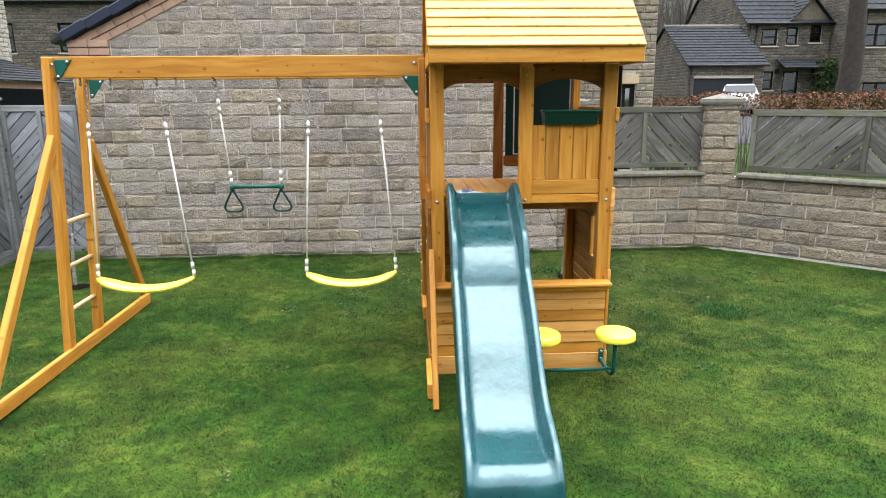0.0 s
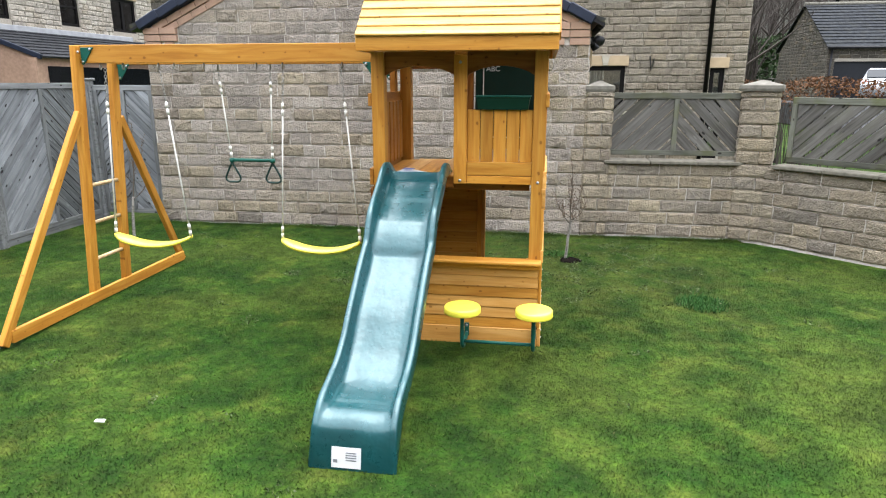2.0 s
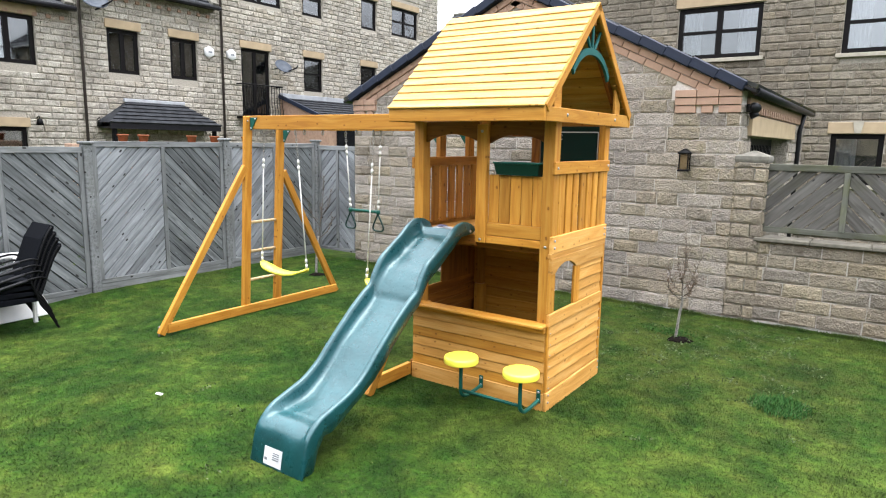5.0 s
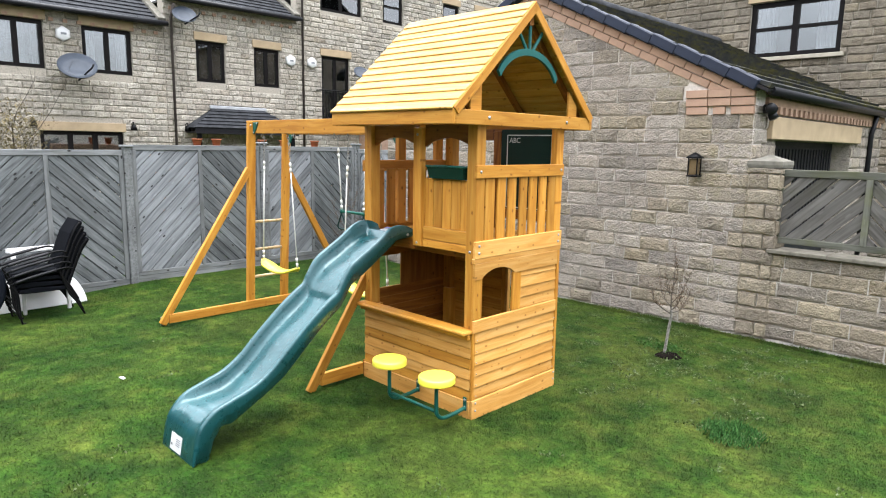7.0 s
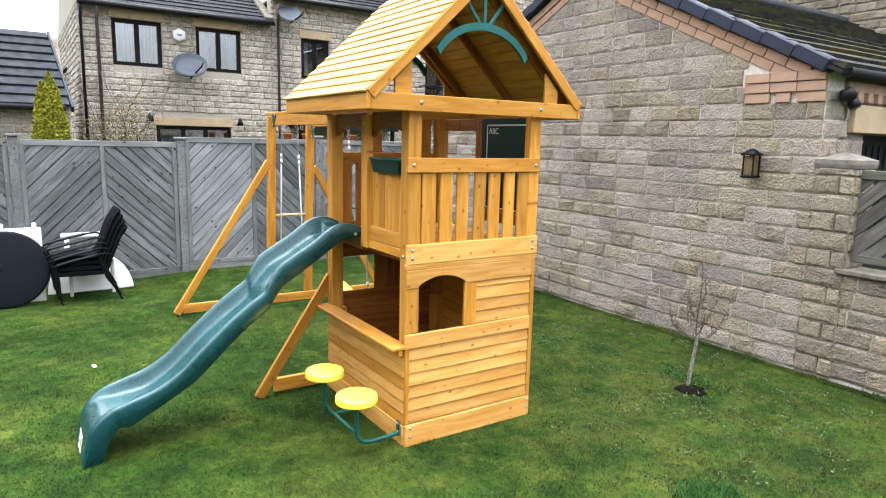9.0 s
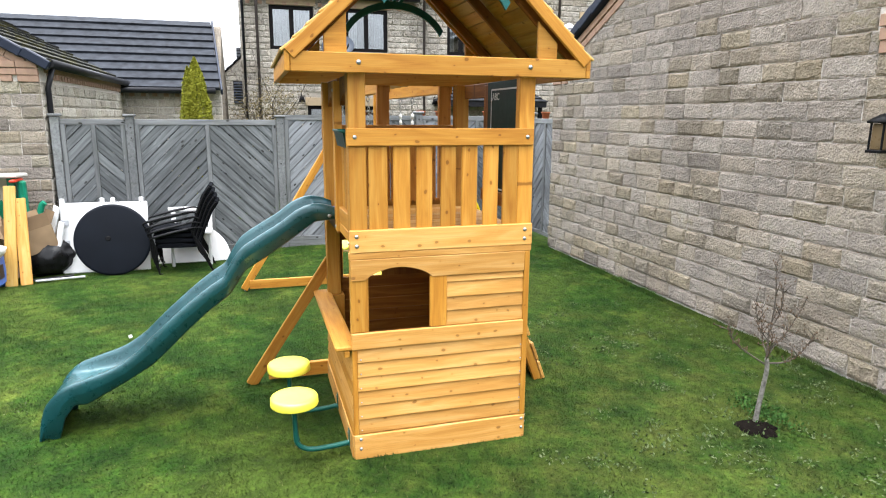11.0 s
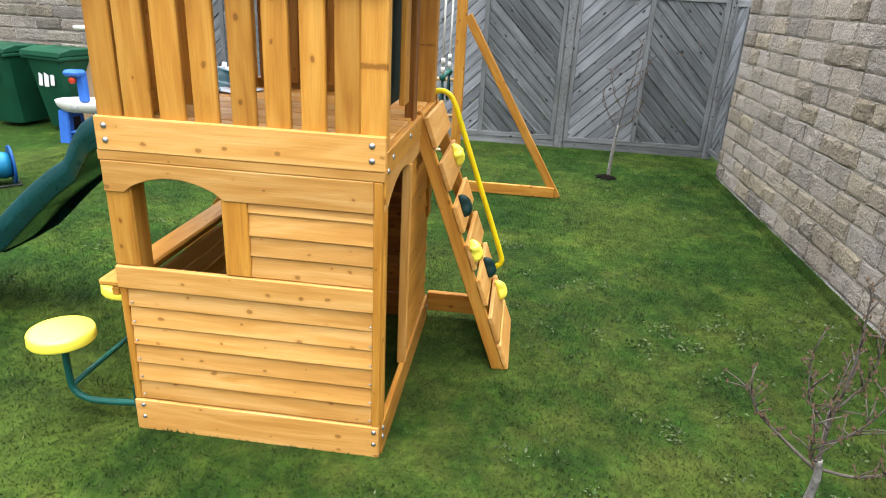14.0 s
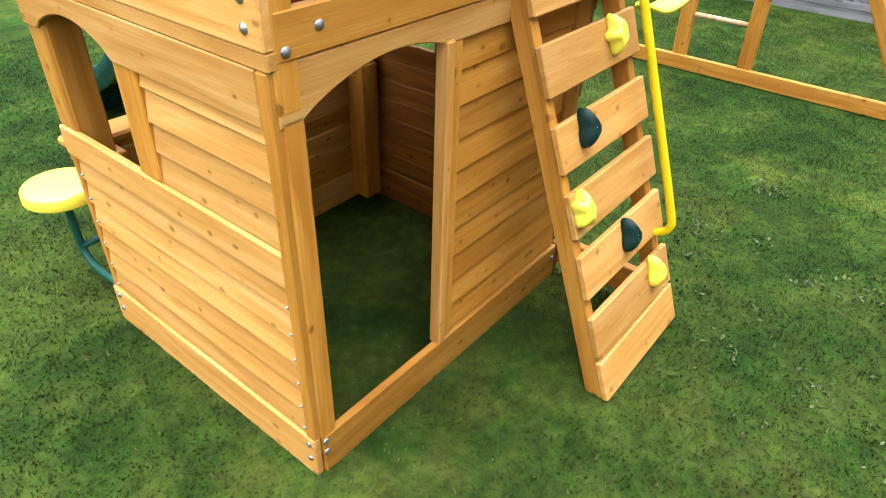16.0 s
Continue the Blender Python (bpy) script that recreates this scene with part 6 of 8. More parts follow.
WINS = {
    0: [(0.18, 1.30, 3.47, 4.56, 2, "all", False), (2.12, 3.26, 3.47, 4.56, 2, "half", False), (1.08, 2.94, 1.0, 2.05, 3, "", False)],
    1: [(4.94, 5.775, 3.47, 4.56, 2, "half", False), (6.67, 7.50, 3.47, 4.56, 2, "all", False)],
    2: [(11.55, 12.41, 3.49, 4.59, 1, "half", True), (14.36, 15.22, 3.49, 4.59, 1, "half", True), (16.82, 18.2, 3.49, 4.59, 2, "", False),
        (9.0, 10.62, 5.95, 7.05, 2, "half", True), (11.53, 12.43, 5.93, 7.0, 1, "", True), (14.40, 15.25, 5.93, 7.0, 1, "", False), (16.15, 17.8, 5.93, 7.0, 2, "half", True)],
}
DOOR = (9.02, 10.10, 2.56, 4.58)
mt = face_pose((HX, Y0, 0), (0, 1, 0))
for h, (a, b, top) in enumerate(((Y0, Y1, 4.82), (Y1, Y2, 5.50), (Y2, Y3, 9.0))):
    holes = [(w[0] - a, w[1] - a, w[2], w[3]) for w in WINS[h]]
    if h == 2:
        holes.append((DOOR[0] - a, DOOR[1] - a, DOOR[2], DOOR[3]))
    mh = face_pose((HX, a, 0), (0, 1, 0))
    shell("front_wall", mh, b - a, lambda u, t=top: t, 0.28, holes, MORTAR_OLD, terrace, -0.1)
    stone_face(terrace, mh, b - a, lambda u, t=top: t, random.Random(40 + h), STONE_TERRACE, STONE_TERRACE, lambda u, z: False, 0, 0.0, mean=0.34,
               holes=[(q[0], q[1], q[2] - 0.08, q[3] + 0.215) for q in holes], depth=0.03)
    for w in WINS[h]:
        window(terrace, mh, w[0] - a, w[1] - a, w[2], w[3], w[4], sill=False, curtain=w[5], transom=w[6], lintel=True)
    # roof, gutter, and added dark boxes that keep the window rooms unlit
    tile_rows(terrace, (HX + 0.28, a, top + 0.02), (HX + 0.28, b, top + 0.02), (HX - 4.2, a, top + 2.75), TILE, 22, lip=0.04)
    part("gutter", tube_bm([(HX + 0.31, a, top + 0.0), (HX + 0.31, b, top + 0.0)], 0.06, 8), BLACK_PLASTIC, terrace)
    part("soffit", box_bm(0.26, b - a - 0.02, 0.05, 0), BLACK_PLASTIC, terrace, Matrix.Translation((HX + 0.14, (a + b) / 2, top + 0.01)))
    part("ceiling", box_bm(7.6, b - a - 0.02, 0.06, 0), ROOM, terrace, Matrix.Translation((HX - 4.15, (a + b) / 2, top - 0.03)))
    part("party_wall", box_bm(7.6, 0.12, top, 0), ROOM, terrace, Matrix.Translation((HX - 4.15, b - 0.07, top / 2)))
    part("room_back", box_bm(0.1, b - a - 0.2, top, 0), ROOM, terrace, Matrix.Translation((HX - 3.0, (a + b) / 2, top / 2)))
    if h < 2:
        part("verge_coping", box_bm(5.2, 0.2, 0.1, 0.01), CAP_STONE, terrace, basis((-4.48, 0, 2.73), (0, 1, 0), (HX - 1.96, b - 0.12, top + 1.45)))
        for k in range(int((b - a) / 0.3)):
            part("dentil", box_bm(0.06, 0.1, 0.08, 0.003), SANDSTONE, terrace, Matrix.Translation((HX + 0.025, a + 0.2 + k * 0.3, top - 0.22)))
shell("end_wall", face_pose((HX - 8.0, Y0 - 0.0, 0), (1, 0, 0)), 7.98, lambda u: 4.9 + 0.6 * min(u, 8 - u), 0.2, [], MORTAR_OLD, terrace, -0.1)
stone_face(terrace, face_pose((HX - 8.0, Y0, 0), (1, 0, 0)), 7.98, lambda u: 4.9, random.Random(8), STONE_TERRACE, STONE_TERRACE, lambda u, z: False, 0, 0.0, depth=0.03)
for y, z1 in ((4.26, 5.35), (8.28, 8.8), (-0.13, 4.75)):
    part("downpipe", tube_bm([(HX + 0.3, y, z1), (HX + 0.09, y, z1 - 0.3), (HX + 0.09, y, 0)], 0.036, 8), PIPE_BROWN, terrace)
part("downpipe", tube_bm([(HX + 0.3, -0.47, 4.75), (HX + 0.07, -0.47, 4.5), (HX + 0.07, -0.47, 0)], 0.034, 8), BLACK_PLASTIC, terrace, None, "black plastic downpipe")
# french door and balcony
mh = face_pose((HX, Y2, 0), (0, 1, 0))
window(terrace, mh, DOOR[0] - Y2, DOOR[1] - Y2, DOOR[2], DOOR[3], 2, sill=False, curtain="half", name="french_door")
bal = part("balcony", box_bm(0.34, 1.56, 0.06, 0.005), BLACK_PAINT, terrace, Matrix.Translation((HX + 0.19, 9.56, 2.52)))
for k in range(15):
    y = 8.82 + k * 0.105
    part("baluster", tube_bm(smooth_path([(HX + 0.34, y, 2.55), (HX + 0.38, y, 2.75), (HX + 0.34, y, 2.95), (HX + 0.34, y, 3.5)], 3), 0.011, 5), BLACK_PAINT, bal)
part("handrail", tube_bm([(HX + 0.02, 8.80, 3.5), (HX + 0.34, 8.80, 3.5), (HX + 0.34, 10.32, 3.5), (HX + 0.02, 10.32, 3.5)], 0.02, 6), BLACK_PAINT, bal)
# hipped porch roof and a lean-to roof
porch = thing("porch_canopy", (HX + 0.4, 6.1, 2.2), "hipped tiled canopy over a back door with lead flashing", "canopy", kind="structure")
ya, yb, xo = 4.52, 7.70, HX + 0.70
tile_rows(porch, (xo, ya, 2.20), (xo, yb, 2.20), (HX + 0.1, ya, 2.76), TILE, 6, lip=0.04, cols=1)
hipped = porch.children[-1]
for v in hipped.data.vertices:
    f = (xo - v.co.x) / (xo - HX - 0.1)
    c = (ya + yb) / 2
    v.co.y = c + (v.co.y - c) * (1 - f * 0.52)
for ys, s in ((ya, 1), (yb, -1)):
    V = [(xo, ys, 2.22), (HX, ys, 2.22), (HX, ys + s * 0.83, 2.78), (HX + 0.1, ys + s * 0.83, 2.78)]
    joined("hip_side", V, [(0, 1, 2, 3)], TILE, porch)
part("flashing", box_bm(0.06, 1.75, 0.09, 0.01), LEAD, porch, Matrix.Translation((HX + 0.08, 6.11, 2.80)))
part("fascia", box_bm(0.05, yb - ya, 0.16, 0.005), BLACK_PLASTIC, porch, Matrix.Translation((xo - 0.03, (ya + yb) / 2, 2.14)))
part("soffit", box_bm(0.66, yb - ya - 0.1, 0.04, 0), BLACK_PLASTIC, porch, Matrix.Translation((HX + 0.34, (ya + yb) / 2, 2.1)))
for y in (ya + 0.15, yb - 0.15):
    part("support", box_bm(0.1, 0.1, 2.1, 0.008), BLACK_PAINT, porch, Matrix.Translation((xo - 0.12, y, 1.05)))
lean = thing("lean_to", (HX + 1.2, 13, 0), "lean-to with a tiled roof and lead flashing on the terrace", "lean-to", kind="structure")
tile_rows(lean, (HX + 2.4, 10.45, 2.40), (HX + 2.4, 18.6, 2.40), (HX + 0.05, 10.45, 3.20), TILE, 9, lip=0.035)
part("flashing", box_bm(0.06, 7.3, 0.16, 0.01), LEAD, lean, Matrix.Translation((HX + 0.06, 14.1, 3.26)))
part("front", box_bm(0.2, 7.1, 2.4, 0), SANDSTONE, lean, Matrix.Translation((HX + 2.2, 13.9, 1.2)))
part("side", slab_bm([(0, 0), (2.25, 0), (2.25, 2.4), (0, 3.2)], 0.2), SANDSTONE, lean, basis((1, 0, 0), (0, 0, 1), (HX + 0.04, 10.57, 0)))
part("verge", box_bm(2.5, 0.08, 0.12, 0.01), VERGE, lean, basis((2.35, 0, -0.83), (0, 1, 0), (HX + 1.22, 10.43, 2.83)))
part("dark_glazing", box_bm(0.03, 6.4, 0.9, 0), DARK_GLASS, lean, Matrix.Translation((HX + 2.32, 13.9, 1.75)))
for y, z in ((1.70, 4.30), (7.86, 4.30), (8.62, 4.31)):
    al = thing("alarm_box", (HX, y, z), "white hexagonal alarm box on a stone house wall", "alarm box", "alarm boxes")
    part("cover", lathe_bm([(0, 0.09), (0.13, 0.085), (0.17, 0.06), (0.18, 0.0), (0, 0.0)], 6), WHITE_PLASTIC, al, Matrix.Translation((HX + 0.03, y, z)) @ pose(0, 0, 0, 0, 90, 0))
    part("badge", box_bm(0.004, 0.12, 0.05, 0), PRINT, al, Matrix.Translation((HX + 0.123, y, z)))
for y, z, r in ((1.86, 3.56, 0.42), (4.48, 5.10, 0.30), (10.30, 4.14, 0.27)):
    di = thing("satellite_dish", (HX, y, z), "grey satellite dish on a stone house wall", "satellite dish", "satellite dishes")
    part("dish", lathe_bm([(0, -0.09 * r / 0.4), (r * 0.5, -0.065 * r / 0.4), (r, 0.0), (r, 0.012), (r * 0.5, -0.05 * r / 0.4), (0, -0.078 * r / 0.4)], 28), GREY_DISH, di, look((HX + 0.42, y, z), (HX + 3, y - 0.6, z + 2.4)) @ pose(0, 0, 0, 180, 0, 0))
    part("arm", tube_bm([(HX + 0.0, y, z - 0.05), (HX + 0.33, y, z - 0.03)], 0.02, 6), GREY_DISH, di)
    part("receiver", tube_bm([(HX + 0.42, y, z - r * 0.8), (HX + 0.8, y + 0.2, z - 0.05), (HX + 0.84, y + 0.22, z + 0.03)], 0.022, 6), BLACK_PLASTIC, di)
for y, z in ((0.92, 2.30), (3.15, 2.26), (4.55, 2.28)):
    li = thing("wall_light", (HX, y, z), "small black wall light on a stone house", "wall light", "house wall lights")
    part("arm", tube_bm(smooth_path([(HX, y, z), (HX + 0.14, y, z + 0.05), (HX + 0.16, y, z - 0.02)], 4), 0.012, 5), BLACK_PAINT, li)
    part("lamp_shade", lathe_bm([(0, 0.08), (0.05, 0.06), (0.09, -0.08), (0, -0.08)], 8), BLACK_PAINT, li, Matrix.Translation((HX + 0.16, y, z - 0.08)))
for y in (3.3, 3.75, 4.9, 5.5, 6.4):
    po = thing("flower_pot", (FX - 0.6, y, 1.72), "terracotta pot on a shelf behind the fence", "flower pot", "flower pots")
    part("pot", lathe_bm([(0, 0), (0.07, 0), (0.10, 0.17), (0.115, 0.17), (0.115, 0.20), (0.09, 0.20), (0.08, 0.05), (0, 0.05)], 14), BRICK_RED, po, Matrix.Translation((HX + 3.4, y, 1.72)))
shelf = alone("pot_shelf", box_bm(0.3, 5.4, 1.72, 0.01, (0, 0, 0.86)), SANDSTONE, "stone ledge behind the fence with flower pots", "ledge", Matrix.Translation((HX + 3.4, 4.9, 0)))

# ---- house behind the garage ----
BY = 10.5
house = thing("stone_house", (-1, BY, 0), "tall stone house behind the garage with dark framed windows", "house", kind="structure")
mbh = face_pose((-7.0, BY, 0), (1, 0, 0))
BW = [(-2.20, -0.58, 3.67, 4.71, 2, "half", True), (0.82, 1.68, 3.63, 4.72, 1, "half", True), (0.81, 1.67, 1.2, 2.15, 1, "half", False), (3.42, 3.72, 0.2, 2.10, 1, "", False)]
holes = [(w[0] + 7, w[1] + 7, w[2], w[3]) for w in BW]
shell("front_wall", mbh, 11.13, lambda u: 6.0, 0.28, holes, MORTAR_OLD, house, -0.1)
stone_face(house, mbh, 11.13, lambda u: 6.0, random.Random(71), STONE_HOUSE, STONE_HOUSE, lambda u, z: False, 0, 0.0, mean=0.36,
           holes=[(q[0], q[1], q[2] - 0.08, q[3] + 0.215) for q in holes], depth=0.03)
for w in BW:
    window(house, mbh, w[0] + 7, w[1] + 7, w[2], w[3], w[4], sill=w[2] > 0.5, curtain=w[5], transom=w[6])
part("keystone", slab_bm([(-0.05, 0), (0.05, 0), (0.09, 0.23), (-0.09, 0.23)], 0.1), SILL, house, basis((1, 0, 0), (0, 0, 1), (1.24, BY - 0.02, 2.16)))
for x in (4.12, -6.99):
    part("side_wall", box_bm(0.24, 7.4, 6.0, 0), STONE_HOUSE, house, Matrix.Translation((x - math.copysign(0.125, x), BY + 4.0, 3.0)))
part("back_wall", box_bm(11.1, 0.24, 6.0, 0), STONE_HOUSE, house, Matrix.Translation((-1.44, BY + 7.8, 3.0)))
# Dark boxes added so the windows look into unlit rooms.
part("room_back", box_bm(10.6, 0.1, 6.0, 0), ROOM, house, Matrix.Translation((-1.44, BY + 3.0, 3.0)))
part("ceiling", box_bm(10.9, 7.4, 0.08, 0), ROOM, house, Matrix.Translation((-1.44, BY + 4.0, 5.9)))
tile_rows(house, (-7.2, BY - 0.3, 6.02), (4.3, BY - 0.3, 6.02), (-7.2, BY + 4.0, 8.8), TILE, 22, lip=0.04)
tile_rows(house, (-7.2, BY + 8.2, 6.02), (4.3, BY + 8.2, 6.02), (-7.2, BY + 4.0, 8.8), TILE, 22, lip=0.04)
part("gutter", tube_bm([(-7.2, BY - 0.33, 6.0), (4.3, BY - 0.33, 6.0)], 0.06, 8), BLACK_PLASTIC, house)
part("downpipe", tube_bm([(3.34, BY - 0.3, 5.95), (3.34, BY - 0.08, 5.6), (3.34, BY - 0.08, 0)], 0.045, 8), FRAME_BROWN, house)
part("cable_hook", tube_bm([(2.25, BY - 0.03, 2.3), (2.2, BY - 0.05, 2.05), (2.16, BY - 0.04, 2.35)], 0.015, 5), BLACK_PAINT, house)

# ---- neighbouring garage on the left, and the roof beyond it ----
NX, NY0, NY1 = -6.05, -8.4, -2.90
ng = thing("neighbour_garage", (NX, -5.6, 0), "stone garage gable with dark verge tiles beside the tall fence", "garage", kind="structure")
NE, NP = 2.42, 0.53


def ng_top(u):
    return NE - 0.02 + NP * min(u, (NY1 - NY0) - u)


mn = face_pose((NX, NY0, 0), (0, 1, 0))
shell("gable_wall", mn, NY1 - NY0, ng_top, 0.25, [], MORTAR, ng, -0.1)
stone_face(ng, mn, NY1 - NY0, lambda u: ng_top(u) - 0.1, random.Random(21), STONE_OLIVE, STONE_OLIVE_ALL, lambda u, z: u > 2.4, 200, -0.06, mean=0.38,
           holes=[(NY1 - NY0 - 0.7, NY1 - NY0, 2.2, 2.5)])
mside = face_pose((NX, NY1, 0), (-1, 0, 0))
shell("side_wall", mside @ Matrix.Translation((0.26, 0, 0)), 5.3, lambda u: NE, 0.25, [], MORTAR, ng, -0.1)
stone_face(ng, mside, 5.5, lambda u: 2.2, random.Random(22), STONE_TERRACE, STONE_TERRACE, lambda u, z: False, 0, -0.06)
for r, z in enumerate((2.39, 2.305, 2.225)):
    for k in range(3):
        bw = 0.235 * (0.55 if (r == 2 and k == 1) else 1)
        part("kneeler_block", box_bm(0.1, bw - 0.006, 0.078, 0.004), SANDSTONE, ng, Matrix.Translation((NX - 0.022 + 0.012 * (2 - r), NY1 - 0.12 - k * 0.235, z)))
L = (NY1 - NY0) / 2 * math.hypot(1, NP)
for y0, s_ in ((NY1, -1), (NY0, 1)):
    d = Vector((0, s_, NP)).normalized()
    nr = Vector((0, -s_ * NP, 1)).normalized()
    for r in range(2):
        s = 0.12 + 0.11 * r
        while s < L - 0.1:
            c = Vector((NX - 0.03 + 0.016 * (1 - r), y0, NE)) + d * (s + 0.11) - nr * (0.075 + 0.085 * r)
            part("verge_block", box_bm(0.213, 0.1, 0.078, 0.003), SANDSTONE, ng, basis(d, (1, 0, 0), c))
            s += 0.22
    s = -0.16
    while s < L - 0.05:
        c = Vector((NX + 0.035, y0, NE + 0.035)) + d * (s + 0.165)
        part("verge_tile", box_bm(0.325, 0.16, 0.115, 0.012), VERGE, ng, basis(d + nr * 0.05, (1, 0, 0), c))
        s += 0.315
    a = Vector((NX + 0.08, y0 - s_ * 0.14, NE - 0.14 * NP + 0.05))
    c = Vector((NX + 0.08, (NY0 + NY1) / 2, NE + (NY1 - NY0) / 2 * NP + 0.05))
    tile_rows(ng, a, a + Vector((-5.6, 0, 0)), c, TILE_MOSSY, 12, lip=0.045)
part("gutter", tube_bm([(NX + 0.05, NY1 + 0.13, NE - 0.01), (NX - 5.5, NY1 + 0.13, NE - 0.01)], 0.06, 8), BLACK_PLASTIC, ng)
part("downpipe", tube_bm([(NX - 0.12, NY1 + 0.12, NE - 0.05), (NX - 0.12, NY1 + 0.05, NE - 0.3), (NX - 0.12, NY1 + 0.05, 0)], 0.035, 8), BLACK_PLASTIC, ng)
for k in range(34):
    part("dentil", box_bm(0.07, 0.06, 0.07, 0.004), SANDSTONE, ng, Matrix.Translation((NX - 0.35 - k * 0.145, NY1 + 0.012, 2.27)))
part("cornice", box_bm(5.2, 0.06, 0.085, 0.004), SANDSTONE, ng, Matrix.Translation((NX - 2.8, NY1 + 0.005, 2.355)))

og = thing("outbuilding", (-12.5, -5.2, 0), "low stone outbuilding with a broad grey tiled roof", "outbuilding", kind="structure")
OX, OYA, OYB = -11.55, -10.0, -0.98
mo_ = face_pose((OX, OYA, 0), (0, 1, 0))
shell("front_wall", mo_, OYB - OYA, lambda u: 2.36, 0.25, [], MORTAR, og, -0.1)
stone_face(og, mo_, OYB - OYA, lambda u: 2.3, random.Random(23), STONE_TERRACE, STONE_TERRACE, lambda u, z: False, 0, 0.0)
part("end_wall", slab_bm([(0, 0), (4.7, 0), (4.7, 2.36), (2.35, 3.9), (0, 2.36)], 0.22), STONE_WARM_ALL, og, basis((-1, 0, 0), (0, 0, 1), (OX - 0.26, OYB - 0.12, 0)))
for e_ in (OX + 0.22, OX - 4.9):
    slope_ = tile_rows(og, (e_, OYA, 2.30), (e_, OYB, 2.30), (OX - 2.35, OYA, 3.96), TILE_BOLD, 9, lip=0.062, cols=1)
    for v in slope_.data.vertices:
        v.co.y -= 0.13 * (v.co.z - 2.3) * (v.co.y - OYA) / (OYB - OYA)
part("gutter", tube_bm([(OX + 0.25, OYA, 2.28), (OX + 0.25, OYB - 0.1, 2.28)], 0.06, 8), BLACK_PLASTIC, og)
part("verge", box_bm(3.1, 0.045, 0.13, 0.01), VERGE, og, basis((-2.57, -0.216, 1.66), (0, 1, 0), (OX - 1.05, OYB - 0.085, 3.10)))
for k in range(40):
    part("dentil", box_bm(0.06, 0.09, 0.08, 0.004), SANDSTONE, og, Matrix.Translation((OX + 0.02, OYA + 0.2 + k * 0.215, 2.2)))

# ---- gabled annexe in the gap between the outbuilding and the terrace ----
an = thing("annexe", (-19.0, 0.6, 0), "small stone annexe with a slated roof beyond the terrace corner", "annexe", kind="structure")
AX, AY0, AY1 = -19.0, -1.12, 2.6
man = face_pose((AX, AY0, 0), (0, 1, 0))
an_top = lambda u: 3.06 + 0.92 * min(u, AY1 - AY0 - u)
shell("gable_wall", man, AY1 - AY0, an_top, 0.22, [], MORTAR_OLD, an, -0.1)
stone_face(an, man, AY1 - AY0, lambda u: an_top(u) - 0.04, random.Random(61), STONE_TERRACE, STONE_TERRACE, lambda u, z: False, 0, 0.0, depth=0.03)
part("side_wall", box_bm(5.0, 0.2, 3.0, 0), STONE_TERRACE, an, Matrix.Translation((AX - 2.75, AY0 + 0.11, 1.5)))
for ye, s_ in ((AY0, 1), (AY1, -1)):
    tile_rows(an, (AX + 0.06, ye - s_ * 0.12, 3.0), (AX - 5.3, ye - s_ * 0.12, 3.0), (AX + 0.06, (AY0 + AY1) / 2, 4.82), TILE_SLATE, 9, lip=0.04)
tile_rows(an, (AX - 1.2, -0.74, 3.0), (AX - 1.2, 2.4, 3.0), (AX - 2.6, -0.74, 4.12), TILE_SLATE, 9, lip=0.04)
lv = thing("louvre_vent", (AX, -0.63, 2.5), "dark louvred vent on a pale stone wall", "vent")
part("frame", box_bm(0.05, 0.46, 0.70, 0.006), BLACK_PLASTIC, lv, Matrix.Translation((AX + 0.02, -0.63, 2.50)))
for k in range(8):
    part("slat", box_bm(0.07, 0.42, 0.012, 0.002), GREY_DISH, lv, Matrix.Translation((AX + 0.06, -0.63, 2.20 + k * 0.084)) @ pose(0, 0, 0, 0, 35, 0))

# ---- far houses up the road, seen past the end of the house ----


def leaf_cloud(name, count, place, size, material, label, category, rnd, kind="stuff", parent=None):
    """Many small folded leaves; place(rnd) gives the centre of each."""
    V = np.empty((count * 4, 3))
    for k in range(count):
        c = Vector(place(rnd))
        a, b, g = rnd.uniform(0, 6.28), rnd.uniform(-1.2, 1.2), rnd.uniform(0, 6.28)
        u = Vector((math.cos(a) * math.cos(b), math.sin(a) * math.cos(b), math.sin(b)))
        w = u.orthogonal().normalized()
        w = w * math.cos(g) + u.cross(w) * math.sin(g)
        s = size * rnd.uniform(0.6, 1.4)
        V[4 * k:4 * k + 4] = [c - u * s, c + w * s * 0.5, c + u * s, c - w * s * 0.5]
    F = [(4 * k, 4 * k + 1, 4 * k + 2, 4 * k + 3) for k in range(count)]
    ob = joined(name, [tuple(v) for v in V], F, material, parent)
    return tagged(ob, label, category, kind=kind) if not parent else ob


